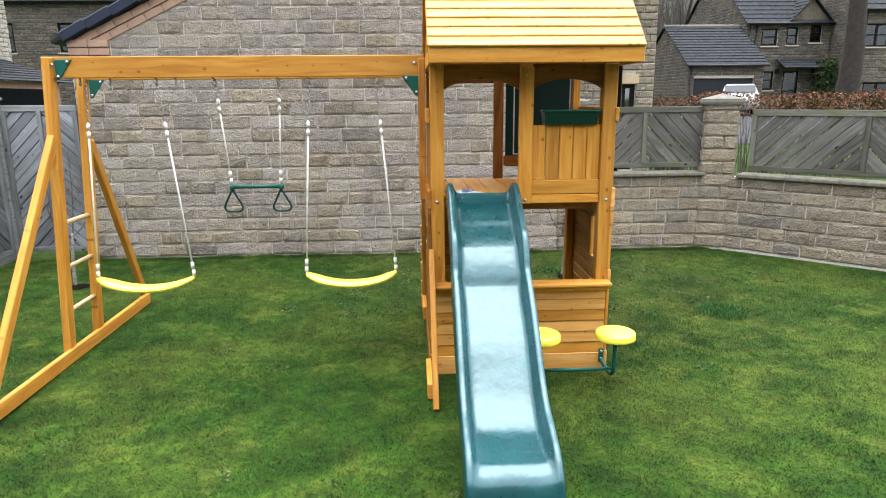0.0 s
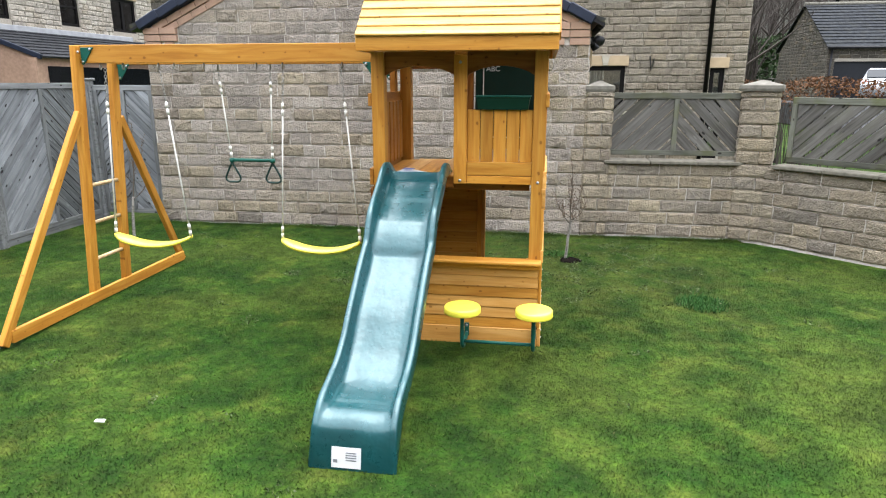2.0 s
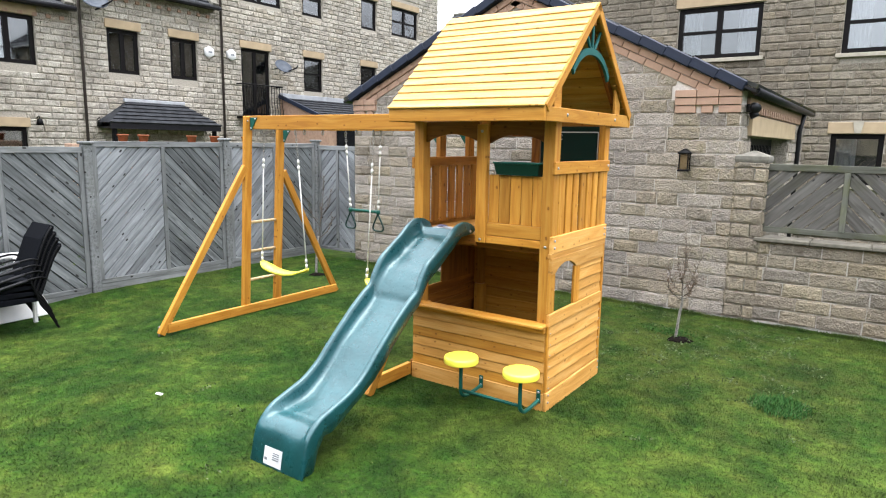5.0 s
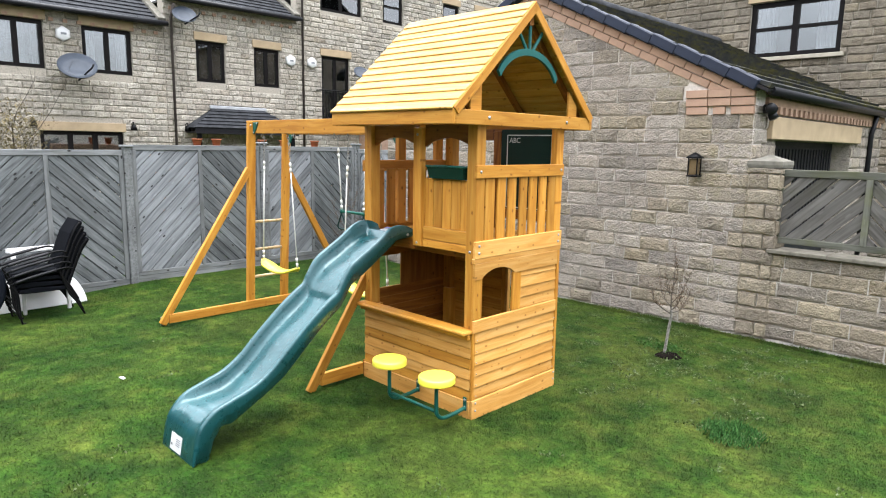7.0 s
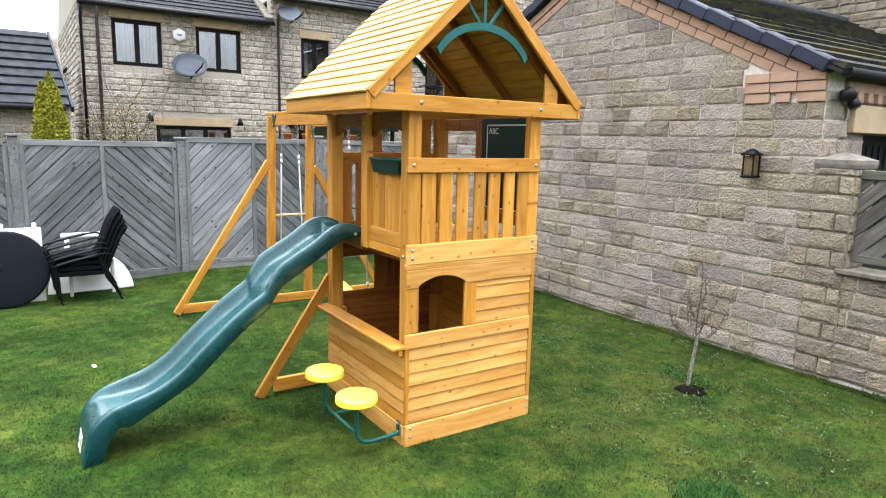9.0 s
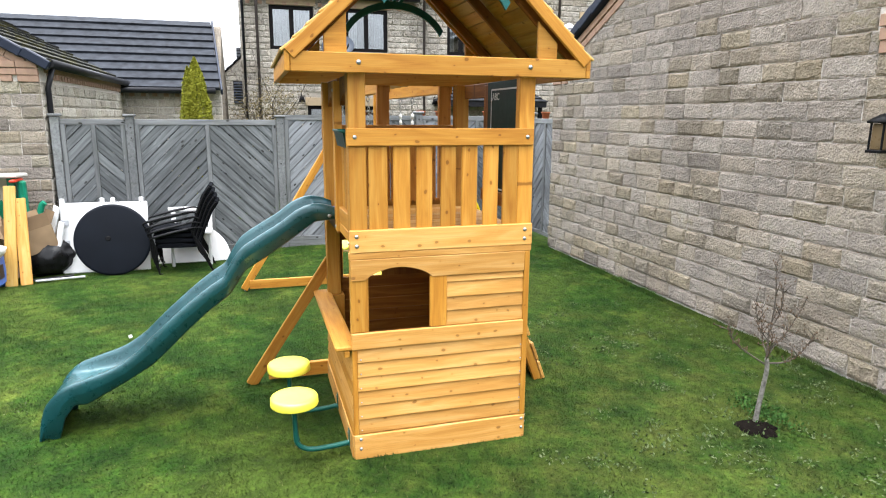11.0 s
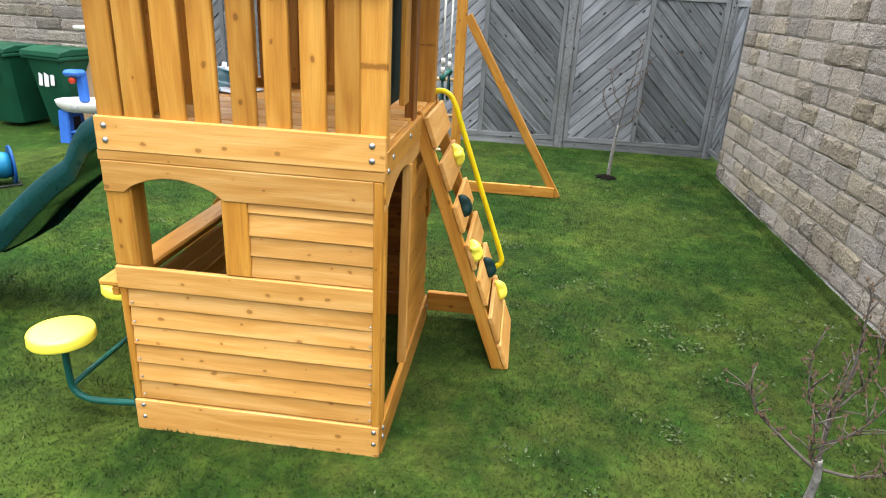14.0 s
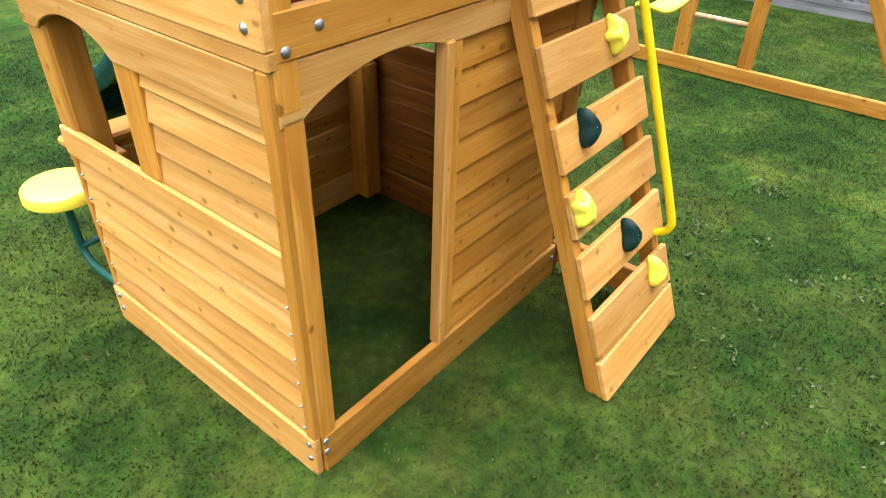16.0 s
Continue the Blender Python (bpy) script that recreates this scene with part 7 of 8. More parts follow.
def far_house(name, x0, x1, y0, y1, eave, ridge, label, wins, ridge_along="x", mat_roof=None):
    h = thing(name, ((x0 + x1) / 2, y0, 0), label, "house", kind="structure")
    mf = face_pose((x0, y0, 0), (1, 0, 0))
    hs = [(w[0] - x0, w[1] - x0, w[2], w[3]) for w in wins]
    shell("front_wall", mf, x1 - x0, lambda u: eave, 0.25, hs, MORTAR_OLD, h, -0.1)
    stone_face(h, mf, x1 - x0, lambda u: eave, random.Random(int(x0 * 7)), STONE_FAR, STONE_FAR, lambda u, z: False, 0, 0.0, course=0.17, mean=0.42, holes=hs, depth=0.03)
    D = y1 - y0
    mL = face_pose((x0, y1, 0), (0, -1, 0))
    top = (lambda u: eave + (ridge - eave) * (1 - abs(2 * u / D - 1))) if ridge_along == "x" else (lambda u: eave)
    shell("left_wall", mL, D - 0.25, top, 0.24, [], MORTAR_OLD, h, -0.1)
    stone_face(h, mL, D, top, random.Random(int(x0 * 9)), STONE_FAR, STONE_FAR, lambda u, z: False, 0, 0.0, course=0.17, mean=0.42, depth=0.03)
    part("right_wall", box_bm(0.24, D - 0.3, eave, 0), STONE_FAR, h, Matrix.Translation((x1 - 0.12, (y0 + y1) / 2, eave / 2)))
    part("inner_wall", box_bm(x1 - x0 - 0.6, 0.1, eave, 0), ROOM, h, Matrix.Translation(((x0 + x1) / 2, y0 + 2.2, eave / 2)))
    # Added slab that keeps daylight off the wall behind the panes.
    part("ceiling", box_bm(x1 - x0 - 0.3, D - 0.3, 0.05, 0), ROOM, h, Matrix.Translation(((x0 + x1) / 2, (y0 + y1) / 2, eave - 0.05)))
    yr = (y0 + y1) / 2
    for ye in (y0 - 0.25, y1 + 0.25):
        tile_rows(h, (x0 - 0.15, ye, eave), (x1 + 0.15, ye, eave), (x0 - 0.15, yr, ridge), mat_roof or TILE_SLATE, 14, lip=0.05)
    part("ridge", tube_bm([(x0 - 0.15, yr, ridge + 0.02), (x1 + 0.15, yr, ridge + 0.02)], 0.1, 8), CAP_STONE, h)
    part("gutter", tube_bm([(x0 - 0.15, y0 - 0.3, eave - 0.02), (x1 + 0.15, y0 - 0.3, eave - 0.02)], 0.06, 6), BLACK_PLASTIC, h)
    part("downpipe", tube_bm([(x0 + 0.15, y0 - 0.1, eave), (x0 + 0.15, y0 - 0.1, 0)], 0.045, 6), BLACK_PLASTIC, h)
    for w in wins:
        if w[4] == "door":
            part("garage_door", box_bm(w[1] - w[0], 0.06, w[3] - w[2], 0.01), GARAGE_DOOR, h, mf @ Matrix.Translation(((w[0] + w[1]) / 2 - x0, 0.16, (w[2] + w[3]) / 2)))
        else:
            window(h, mf, w[0] - x0, w[1] - x0, w[2], w[3], w[4], sill=True, transom=True, stone_m=STONE_FAR, pane_m=GLASS_CLEAR)
    return h


far_house("cottage_garage", 13.15, 17.2, 30.0, 36.7, 3.4, 5.65, "small stone garage building with a slate roof", [(13.5, 16.7, 0.0, 2.75, "door")])
fh = far_house("far_stone_house", 17.6, 22.5, 33.0, 42.0, 5.78, 9.5, "stone house up the road with a slate roof", [(18.5, 19.42, 4.58, 5.52, 1), (19.95, 20.6, 4.62, 5.6, 1), (21.3, 21.95, 4.75, 5.7, 1), (18.6, 19.42, 2.16, 3.2, 1), (19.97, 20.9, 0.9, 3.2, 1)])
tile_rows(fh, (19.42, 31.9, 3.34), (21.7, 31.9, 3.34), (19.42, 33.0, 3.9), TILE_SLATE, 4)
for x in (19.5, 21.62):
    part("canopy_bracket", slab_bm([(0, 0), (0.5, 0), (0.5, -0.25)], 0.06, 0.005), BLACK_PLASTIC, fh, basis((0, 1, 0), (0, 0, 1), (x, 32.48, 3.32)))
part("front_gable", slab_bm([(-1.27, 0.0), (1.27, 0.0), (0.0, 1.35)], 0.2, 0.005), STONE_FAR, fh, basis((1, 0, 0), (0, 0, 1), (21.2, 33.06, 5.78)))
for s_ in (-1, 1):
    tile_rows(fh, (21.2 + s_ * 1.4, 32.75, 5.68), (21.2 + s_ * 1.4, 36.0, 5.68), (21.2, 32.75, 7.18), TILE_SLATE, 7, lip=0.04)
part("downpipe", tube_bm([(18.15, 32.9, 5.7), (18.15, 32.9, 0)], 0.05, 6), BLACK_PLASTIC, fh)
far_house("far_stone_house", 22.55, 33.0, 30.5, 40.0, 6.2, 10.0, "stone house up the road with a slate roof", [(22.72, 24.1, 4.32, 5.5, 2), (26.5, 28, 4.0, 5.5, 2), (23.0, 24.6, 1.0, 2.5, 2)])
leaf_cloud("evergreen_bush", 1500, lambda r: (22.0 + r.gauss(0, 0.33), 32.2 + r.gauss(0, 0.3), 0.2 + 3.6 * r.random() ** 0.8), 0.09, IVY, "dark evergreen bush beside the far front door", "bush", random.Random(83))
far_house("far_stone_house", -24.0, -15.5, 30.0, 39.0, 6.6, 10.5, "stone house up the road with a slate roof", [(-22, -20.6, 4.2, 5.6, 2), (-18.5, -17.1, 4.2, 5.6, 2)])

# ---- hillside ----
V, F = [], []
nx, ny = 60, 14
for j in range(ny):
    for i in range(nx):
        x = -110 + 240 * i / (nx - 1)
        y = 46 + 9 * j
        t = j / (ny - 1)
        z = -1.5 + 30 * t ** 1.15 * (0.62 + 0.38 * math.tanh((x + 22) / 22)) + 3 * noise.noise(Vector((x * 0.03, y * 0.03, 0)))
        V.append((x, y, z))
F = [(j * nx + i, j * nx + i + 1, (j + 1) * nx + i + 1, (j + 1) * nx + i) for j in range(ny - 1) for i in range(nx - 1)]
hill_m = plain("winter_hillside", (0.014, 0.015, 0.008), 0.95, noise_scale=0.25, amount=0.6, bump=0.3)
tagged(joined("hillside", V, F, hill_m, smooth=True), "brown and green winter hillside behind the houses", "hillside", kind="structure")


# ---- bare trees ----


def branch_mesh(rnd, height, radius, levels, spread, seg=5, up=0.25, first=0.3):
    """A leafless tree: tapered limbs that fork, as a trunk part and a crown part."""
    parts_ = [([], []), ([], [])]

    def limb(p, d, ln, r, level):
        V, F = parts_[0 if level == 0 else 1]
        n = 5 if level == 0 else 3
        pts = [p]
        q = p.copy()
        dd = d.copy()
        for k in range(n):
            dd = (dd + Vector((rnd.uniform(-1, 1), rnd.uniform(-1, 1), rnd.uniform(-0.6, 1))) * (0.09 if level == 0 else 0.2)).normalized()
            q = q + dd * ln / n
            pts.append(q.copy())
        sides = 8 if level == 0 else (5 if level == 1 else 3)
        side = dd.orthogonal().normalized()
        base = len(V)
        for i, c in enumerate(pts):
            t = i / n
            rr = r * (1 - 0.55 * t) * (1.25 if (level == 0 and i == 0) else 1)
            u = side
            w = d.cross(u).normalized()
            for k in range(sides):
                a = 2 * math.pi * k / sides
                V.append(tuple(c + rr * (math.cos(a) * u + math.sin(a) * w)))
        for i in range(n):
            for k in range(sides):
                F.append((base + i * sides + k, base + i * sides + (k + 1) % sides, base + (i + 1) * sides + (k + 1) % sides, base + (i + 1) * sides + k))
        if level >= levels:
            return
        kids = rnd.randint(4, 6) if level == 0 else rnd.randint(3, 5)
        for k in range(kids):
            t = rnd.uniform(first if level == 0 else 0.25, 1.0) if k else 1.0
            idx = t * n
            i0 = min(int(idx), n - 1)
            c = pts[i0].lerp(pts[i0 + 1], idx - i0)
            ax = Vector((rnd.uniform(-1, 1), rnd.uniform(-1, 1), rnd.uniform(-0.2, 1) * up * 2)).normalized()
            nd = (dd * (1 - spread) + ax * spread + Vector((0, 0, up * 0.5))).normalized()
            limb(c, nd, ln * rnd.uniform(0.5, 0.72), r * (1 - 0.5 * t) * rnd.uniform(0.45, 0.62), level + 1)

    limb(Vector((0, 0, 0)), Vector((0, 0, 1)), height, radius, 0)
    return parts_


def bare_tree(at, rnd, height, radius, label, levels=4, spread=0.6, twig=None, bark=None, group="bare trees", name="bare_tree"):
    t = thing(name, at, label, "tree", group)
    (v0, f0), (v1, f1) = branch_mesh(rnd, height, radius, levels, spread)
    mm = Matrix.Translation(at)
    joined("trunk", v0, f0, bark or BARK_DARK, t, mm, True)
    joined("crown", v1, f1, twig or TWIG, t, mm, True)
    return t


big = bare_tree((13.7, 18.0, 0), random.Random(5), 8.0, 0.42, "big leafless roadside tree with a thick grey trunk", 4)
tA = bare_tree((8.0, 46.0, 0.5), random.Random(6), 6.5, 0.25, "leafless tree on the hillside", 5, 0.55)
tB = bare_tree((14.0, 48.0, 0.8), random.Random(9), 7.5, 0.28, "leafless tree on the hillside", 5, 0.6)
rt = random.Random(77)
for k in range(22):
    x, y = rt.uniform(-16, 42), rt.uniform(44, 80)
    s = rt.uniform(0.8, 1.35)
    src = tA if k % 2 else tB
    z = max(0, (y - 46) * 0.2) * (0.62 + 0.38 * math.tanh((x + 22) / 22))
    c = copy_thing(src, pose(x, y, z - 0.5, 0, 0, rt.uniform(0, 360)))
for k, (x, y) in enumerate(((6.6, 27), (8.8, 30), (10.6, 33), (7.4, 36), (12.5, 39), (5.0, 33))):
    copy_thing(tB if k % 2 else tA, pose(x, y, -0.3, 0, 0, 61 * k) @ Matrix.Diagonal((0.62, 0.62, 0.7, 1)))
# far woods: thin upright trunks and brush
V, F = [], []
for k in range(2600):
    x, y = rt.uniform(-40, 60), rt.uniform(52, 120)
    z = -1.5 + 30 * min(1, (y - 46) / 117) ** 1.15 * (0.62 + 0.38 * math.tanh((x + 22) / 22))
    h, w_ = rt.uniform(3, 8), rt.uniform(0.05, 0.14)
    dx = rt.uniform(-1.2, 1.2)
    b = len(V)
    V += [(x - w_, y, z - 1), (x + w_, y, z - 1), (x + dx, y, z + h)]
    F.append((b, b + 1, b + 2))
    for j in range(5):
        t = rt.uniform(0.3, 0.9)
        sx = rt.uniform(-1.6, 1.6)
        cx, cz = x + dx * t, z - 1 + (h + 1) * t
        b = len(V)
        V += [(cx, y, cz - 0.05), (cx, y, cz + 0.05), (cx + sx, y, cz + rt.uniform(0.4, 1.6))]
        F.append((b, b + 1, b + 2))
tagged(joined("far_woods", V, F, TWIG), "bare winter woods on the far hillside", "woods", kind="stuff")

# ---- beech hedge and shrubs beyond the garden wall ----


def hedge_at(r):
    t = r.random()
    x, y = 4.4 + 12.5 * t, 11.6 - 2.6 * t
    top = 1.87 + 0.26 * noise.noise(Vector((x * 0.9, 0, 0))) + 0.1 * noise.noise(Vector((x * 4, 3, 0)))
    return (x + r.gauss(0, 0.1), y + r.gauss(0, 0.35), top - abs(r.gauss(0, 0.28)))


leaf_cloud("beech_hedge", 10500, hedge_at, 0.034, BEECH, "dry brown beech hedge behind the garden wall", "hedge", random.Random(31))
V, F = [], []
for k in range(700):
    c = Vector(hedge_at(rt))
    tip = Vector((c.x + rt.uniform(-0.2, 0.2), c.y + rt.uniform(-0.2, 0.2), c.z + rt.uniform(-0.1, 0.2)))
    b = len(V)
    V += [(c.x - 0.012, c.y, 0.0), (c.x + 0.012, c.y, 0.0), tuple(tip)]
    F.append((b, b + 1, b + 2))
tagged(joined("hedge_stems", V, F, TWIG), "thin bare hedge stems", "hedge", kind="stuff")
def thicket_at(r):
    x, y = r.uniform(2, 40), r.uniform(41, 46)
    top = 5.0 + 2.2 * noise.noise(Vector((x * 0.22, 1.5, 0))) + 0.8 * noise.noise(Vector((x * 1.1, 4.5, 0)))
    return (x, y, max(0.0, top * (1 - r.random() ** 1.6)))


leaf_cloud("evergreen_thicket", 16000, thicket_at, 0.17, IVY, "dark ivy and evergreen brush at the foot of the hillside", "shrubs", random.Random(52))
con = thing("conifer", (-10.0, -1.39, 0), "slim yellow-green conifer behind the fence", "conifer")


def conifer_at(r):
    """Dense upright sprays on a slim column with a main tip and a lower one beside it."""
    side = r.random() < 0.24
    top, cx, wide = (2.68, -1.50, 0.20) if side else (2.84, -1.37, 0.275)
    t = r.random() ** 0.85
    a = r.uniform(0, 6.28)
    rad = wide * (min(1.0, 0.8 + t) if t < 0.35 else (1 - ((t - 0.35) / 0.65) ** 2.6) ** 0.9)
    rad *= 1 + 0.22 * noise.noise(Vector((math.cos(a) * 2.2, math.sin(a) * 2.2, t * 9 + cx)))
    rad *= r.uniform(0.7, 1.03)
    return (-10.0 + rad * math.cos(a), cx + rad * math.sin(a), 0.25 + (top - 0.25) * t)


leaf_cloud("crown", 30000, conifer_at, 0.021, CONIFER, "", "", random.Random(3), parent=con)
part("trunk", tube_bm([(-10.0, -1.39, 0), (-10.0, -1.39, 2.5)], 0.05, 6), BARK_DARK, con)
for at, s in (((-12.6, 0.12, 0), 1.0), ((-12.9, -0.42, 0), 0.72), ((-13.2, 0.42, 0), 0.85), ((-12.4, -0.16, 0), 0.8)):
    sh = thing("bare_shrub", at, "leggy half-bare shrub against the terrace wall", "shrub", "bare shrubs")
    (v0, f0), (v1, f1) = branch_mesh(random.Random(int(at[0] * 10)), 2.1 * s, 0.03, 4, 0.55, first=0.1)
    joined("stem", v0, f0, BARK_DARK, sh, Matrix.Translation(at), True)
    joined("branchwork", v1, f1, TWIG, sh, Matrix.Translation(at), True)
    rr = random.Random(4)
    leaf_cloud("leaves", 900, lambda r, at=at, s=s: (at[0] + r.gauss(0, 0.22), at[1] + r.gauss(0, 0.22), 0.9 + 1.75 * s * r.random() ** 1.2), 0.024, SHRUB, "", "", rr, parent=sh)

# ---- raised drive and the car parked on it ----
drive = plain("grey_drive_asphalt", (0.05, 0.05, 0.052), 0.95, noise_scale=3, amount=0.4)
alone("driveway", slab_bm([(21.0, 0.0), (29.95, 0.0), (29.95, 0.93), (24.0, 0.93)], 7.5, 0.01), drive, "raised grey drive in front of the far garage", "driveway", basis((0, 1, 0), (0, 0, 1), (14.4, 0, 0)), kind="structure")
CARM = basis((-0.42, -0.9, 0), (0, 0, 1), (14.5, 27.1, 0.935))
car = thing("parked_car", (14.25, 27.1, 0.935), "silver hatchback parked by the far garage", "car")
gp = [(-1.15, 0.95), (-0.58, 1.34), (0.86, 1.38), (1.5, 1.02)]
pr = [(-2.0, 0.3), (-2.0, 0.75), (-1.25, 0.92), (-0.6, 1.40), (0.9, 1.44), (1.7, 1.0), (1.98, 0.85), (2.0, 0.3)]
shell_ = slab_bm(pr, 1.68, 0.09)
glass_ = slab_bm(gp, 1.70, 0.02)
for bm_ in (shell_, glass_):
    for v in bm_.verts:
        v.co.z *= 1 - 0.42 * max(0.0, v.co.y - 0.85) ** 1.1
for f in shell_.faces:
    f.smooth = True
part("body", shell_, CAR_PAINT, car, CARM)
part("side_glass", glass_, DARK_GLASS, car, CARM)
part("rear_glass", slab_bm([(1.02, 1.37), (1.62, 1.06), (1.645, 1.08), (1.045, 1.39)], 1.3, 0.004), DARK_GLASS, car, CARM)
for dz in (-0.68, 0.68):
    part("tail_lamp", box_bm(0.05, 0.16, 0.2, 0.02), TOY_RED, car, CARM @ Matrix.Translation((1.93, 0.82, dz)))
for dx in (-1.25, 1.25):
    for dy in (-0.74, 0.74):
        wm = CARM @ Matrix.Translation((dx, 0.31, dy))
        wh = part("wheel", lathe_bm([(0, -0.1), (0.28, -0.1), (0.31, -0.06), (0.31, 0.06), (0.28, 0.1), (0, 0.1)], 20), BLACK_PLASTIC, car, wm)
        part("rim", lathe_bm([(0, -0.105), (0.18, -0.105), (0.19, 0.105), (0, 0.105)], 14), CHAIN, wh, wm)


# ---- things stored by the left fence and wall ----
# wheelie bins


def wheelie_bin(at, rot, label):
    b = thing("wheelie_bin", at, label, "wheelie bin", "wheelie bins")
    mm = pose(*at, 0, 0, rot)
    lv = [(0.20, 0.22, 0.05), (0.24, 0.29, 0.5), (0.275, 0.34, 0.86)]
    V, F = [], []
    for hx, hy, z in lv:
        c = 0.05
        V += [(hx - c, -hy, z), (hx, -hy + c, z), (hx, hy - c, z), (hx - c, hy, z), (-hx + c, hy, z), (-hx, hy - c, z), (-hx, -hy + c, z), (-hx + c, -hy, z)]
    for r in range(2):
        F += [(8 * r + i, 8 * r + (i + 1) % 8, 8 * r + 8 + (i + 1) % 8, 8 * r + 8 + i) for i in range(8)]
    F.append(tuple(range(7, -1, -1)))
    joined("body", V, F, BIN_GREEN, b, mm)
    part("rim", box_bm(0.60, 0.74, 0.045, 0.012), BIN_GREEN, b, mm @ Matrix.Translation((0, 0, 0.865)))
    pts = [(-0.38, 0.0), (0.37, 0.0), (0.36, 0.035), (0.15, 0.075), (-0.2, 0.085), (-0.37, 0.05)]
    part("lid", slab_bm(pts, 0.60, 0.012), BIN_GREEN, b, mm @ basis((0, 1, 0), (0, 0, 1), (0, 0, 0.89)))
    part("handle", tube_bm([(-0.24, 0.38, 0.88), (0.24, 0.38, 0.88)], 0.016, 8), BIN_GREEN, b, mm)
    part("axle", tube_bm([(-0.29, 0.27, 0.1), (0.29, 0.27, 0.1)], 0.014, 6), CHAIN, b, mm)
    for s in (-1, 1):
        part("wheel", lathe_bm([(0, -0.025), (0.09, -0.025), (0.1, -0.01), (0.1, 0.01), (0.09, 0.025), (0, 0.025)], 18), BLACK_PLASTIC, b, mm @ Matrix.Translation((s * 0.26, 0.27, 0.1)) @ pose(0, 0, 0, 0, 90, 0))
    return b, mm


b1, m1 = wheelie_bin((-5.15, -4.00, 0), 78, "dark green wheelie bin with white painted marks")
for k, (dx, w_, h_) in enumerate(((-0.09, 0.05, 0.15), (0.0, 0.06, 0.16), (0.09, 0.05, 0.12))):
    part("painted_mark", box_bm(w_, 0.002, h_, 0), WHITE_PLASTIC, b1, m1 @ pose(dx, -0.322, 0.62, -6.5, 0, 8))
b2, m2 = wheelie_bin((-5.2, -4.75, 0), 80, "dark green wheelie bin with a pale sticker")
part("sticker", box_bm(0.12, 0.002, 0.15, 0), WHITE_PLASTIC, b2, m2 @ pose(0.05, -0.326, 0.64, -6.5, 0, 0))

# toy kitchen sink on a blue stand
sink = thing("toy_sink", (-4.42, -3.33, 0), "blue and white plastic toy sink on a moulded stand", "toy sink")
for y in (-3.53, -3.11):
    pts = [(-0.17, 0), (-0.13, 0.0), (-0.10, 0.05), (0.10, 0.05), (0.13, 0.0), (0.17, 0.0), (0.13, 0.36), (-0.13, 0.36)]
    leg = part("leg_panel", slab_bm(pts, 0.13, 0.015), TOY_BLUE, sink, basis((1, 0, 0), (0, 0, 1), (-4.42, y, 0)))
    # Black slab in place of a hollow's shade; nothing is cut out.
    part("recess", slab_bm([(-0.07, 0.12), (0.07, 0.12), (0.06, 0.28), (-0.06, 0.28)], 0.134, 0.004), BLACK_PLASTIC, leg, basis((1, 0, 0), (0, 0, 1), (-4.42, y, 0)))
part("shelf", box_bm(0.26, 0.34, 0.03, 0.01), TOY_BLUE, sink, Matrix.Translation((-4.42, -3.32, 0.12)))
part("basin", lathe_bm([(0, 0.0), (0.28, 0.0), (0.33, 0.05), (0.35, 0.11), (0.335, 0.115), (0.30, 0.07), (0, 0.06)], 24), TOY_WHITE, sink, pose(-4.42, -3.32, 0.355) @ Matrix.Diagonal((0.62, 1.0, 1, 1)))
part("tap_column", box_bm(0.09, 0.10, 0.34, 0.02), TOY_BLUE, sink, Matrix.Translation((-4.50, -3.39, 0.60)))
part("tap_spout", box_bm(0.16, 0.20, 0.07, 0.025), TOY_BLUE, sink, Matrix.Translation((-4.46, -3.44, 0.755)))
part("tap_handle", lathe_bm([(0, -0.02), (0.035, -0.02), (0.035, 0.02), (0, 0.02)], 12), TOY_RED, sink, pose(-4.41, -3.44, 0.68, 0, 90, 0))
part("toy_bottle", lathe_bm([(0, 0), (0.03, 0), (0.03, 0.08), (0.012, 0.11), (0.012, 0.15), (0, 0.15)], 12), TOY_WHITE, sink, Matrix.Translation((-4.42, -3.17, 0.455)))
part("toy_cup", lathe_bm([(0, 0), (0.02, 0), (0.022, 0.07), (0, 0.07)], 10), TOY_RED, sink, Matrix.Translation((-4.40, -3.09, 0.455)))
part("badge", box_bm(0.004, 0.1, 0.04, 0.001), LEAD, sink, Matrix.Translation((-4.215, -3.32, 0.42)))

# toy play kitchen behind
kit = thing("toy_kitchen", (-5.45, -3.39, 0.00), "cream and green plastic toy kitchen with a white roof", "toy kitchen")
part("roof", box_bm(0.42, 0.86, 0.05, 0.015), TOY_WHITE, kit, pose(-5.42, -3.41, 1.18, 0, -3, 0))
part("awning_trim", box_bm(0.3, 0.07, 0.035, 0.012), TOY_RED, kit, Matrix.Translation((-5.3, -3.02, 1.13)))
for y, w_ in ((-3.74, 0.07), (-3.09, 0.09)):
    part("column", box_bm(0.12, w_, 0.55, 0.015), TOY_GREEN, kit, Matrix.Translation((-5.40, y, 0.89)))
part("column", box_bm(0.1, 0.08, 0.5, 0.02), TOY_GREEN, kit, Matrix.Translation((-5.36, -2.98, 0.87)))
part("back_panel", box_bm(0.05, 0.62, 0.55, 0.01), TOY_CREAM, kit, Matrix.Translation((-5.52, -3.41, 0.88)))
part("shelf_unit", box_bm(0.1, 0.2, 0.24, 0.03), TOY_GREEN, kit, Matrix.Translation((-5.45, -3.32, 0.76)))
part("worktop", box_bm(0.42, 0.92, 0.06, 0.02), TOY_CREAM, kit, Matrix.Translation((-5.42, -3.24, 0.62)))
pts = [(-0.40, 0.0), (0.36, 0.0), (0.46, 0.34), (-0.46, 0.34)]
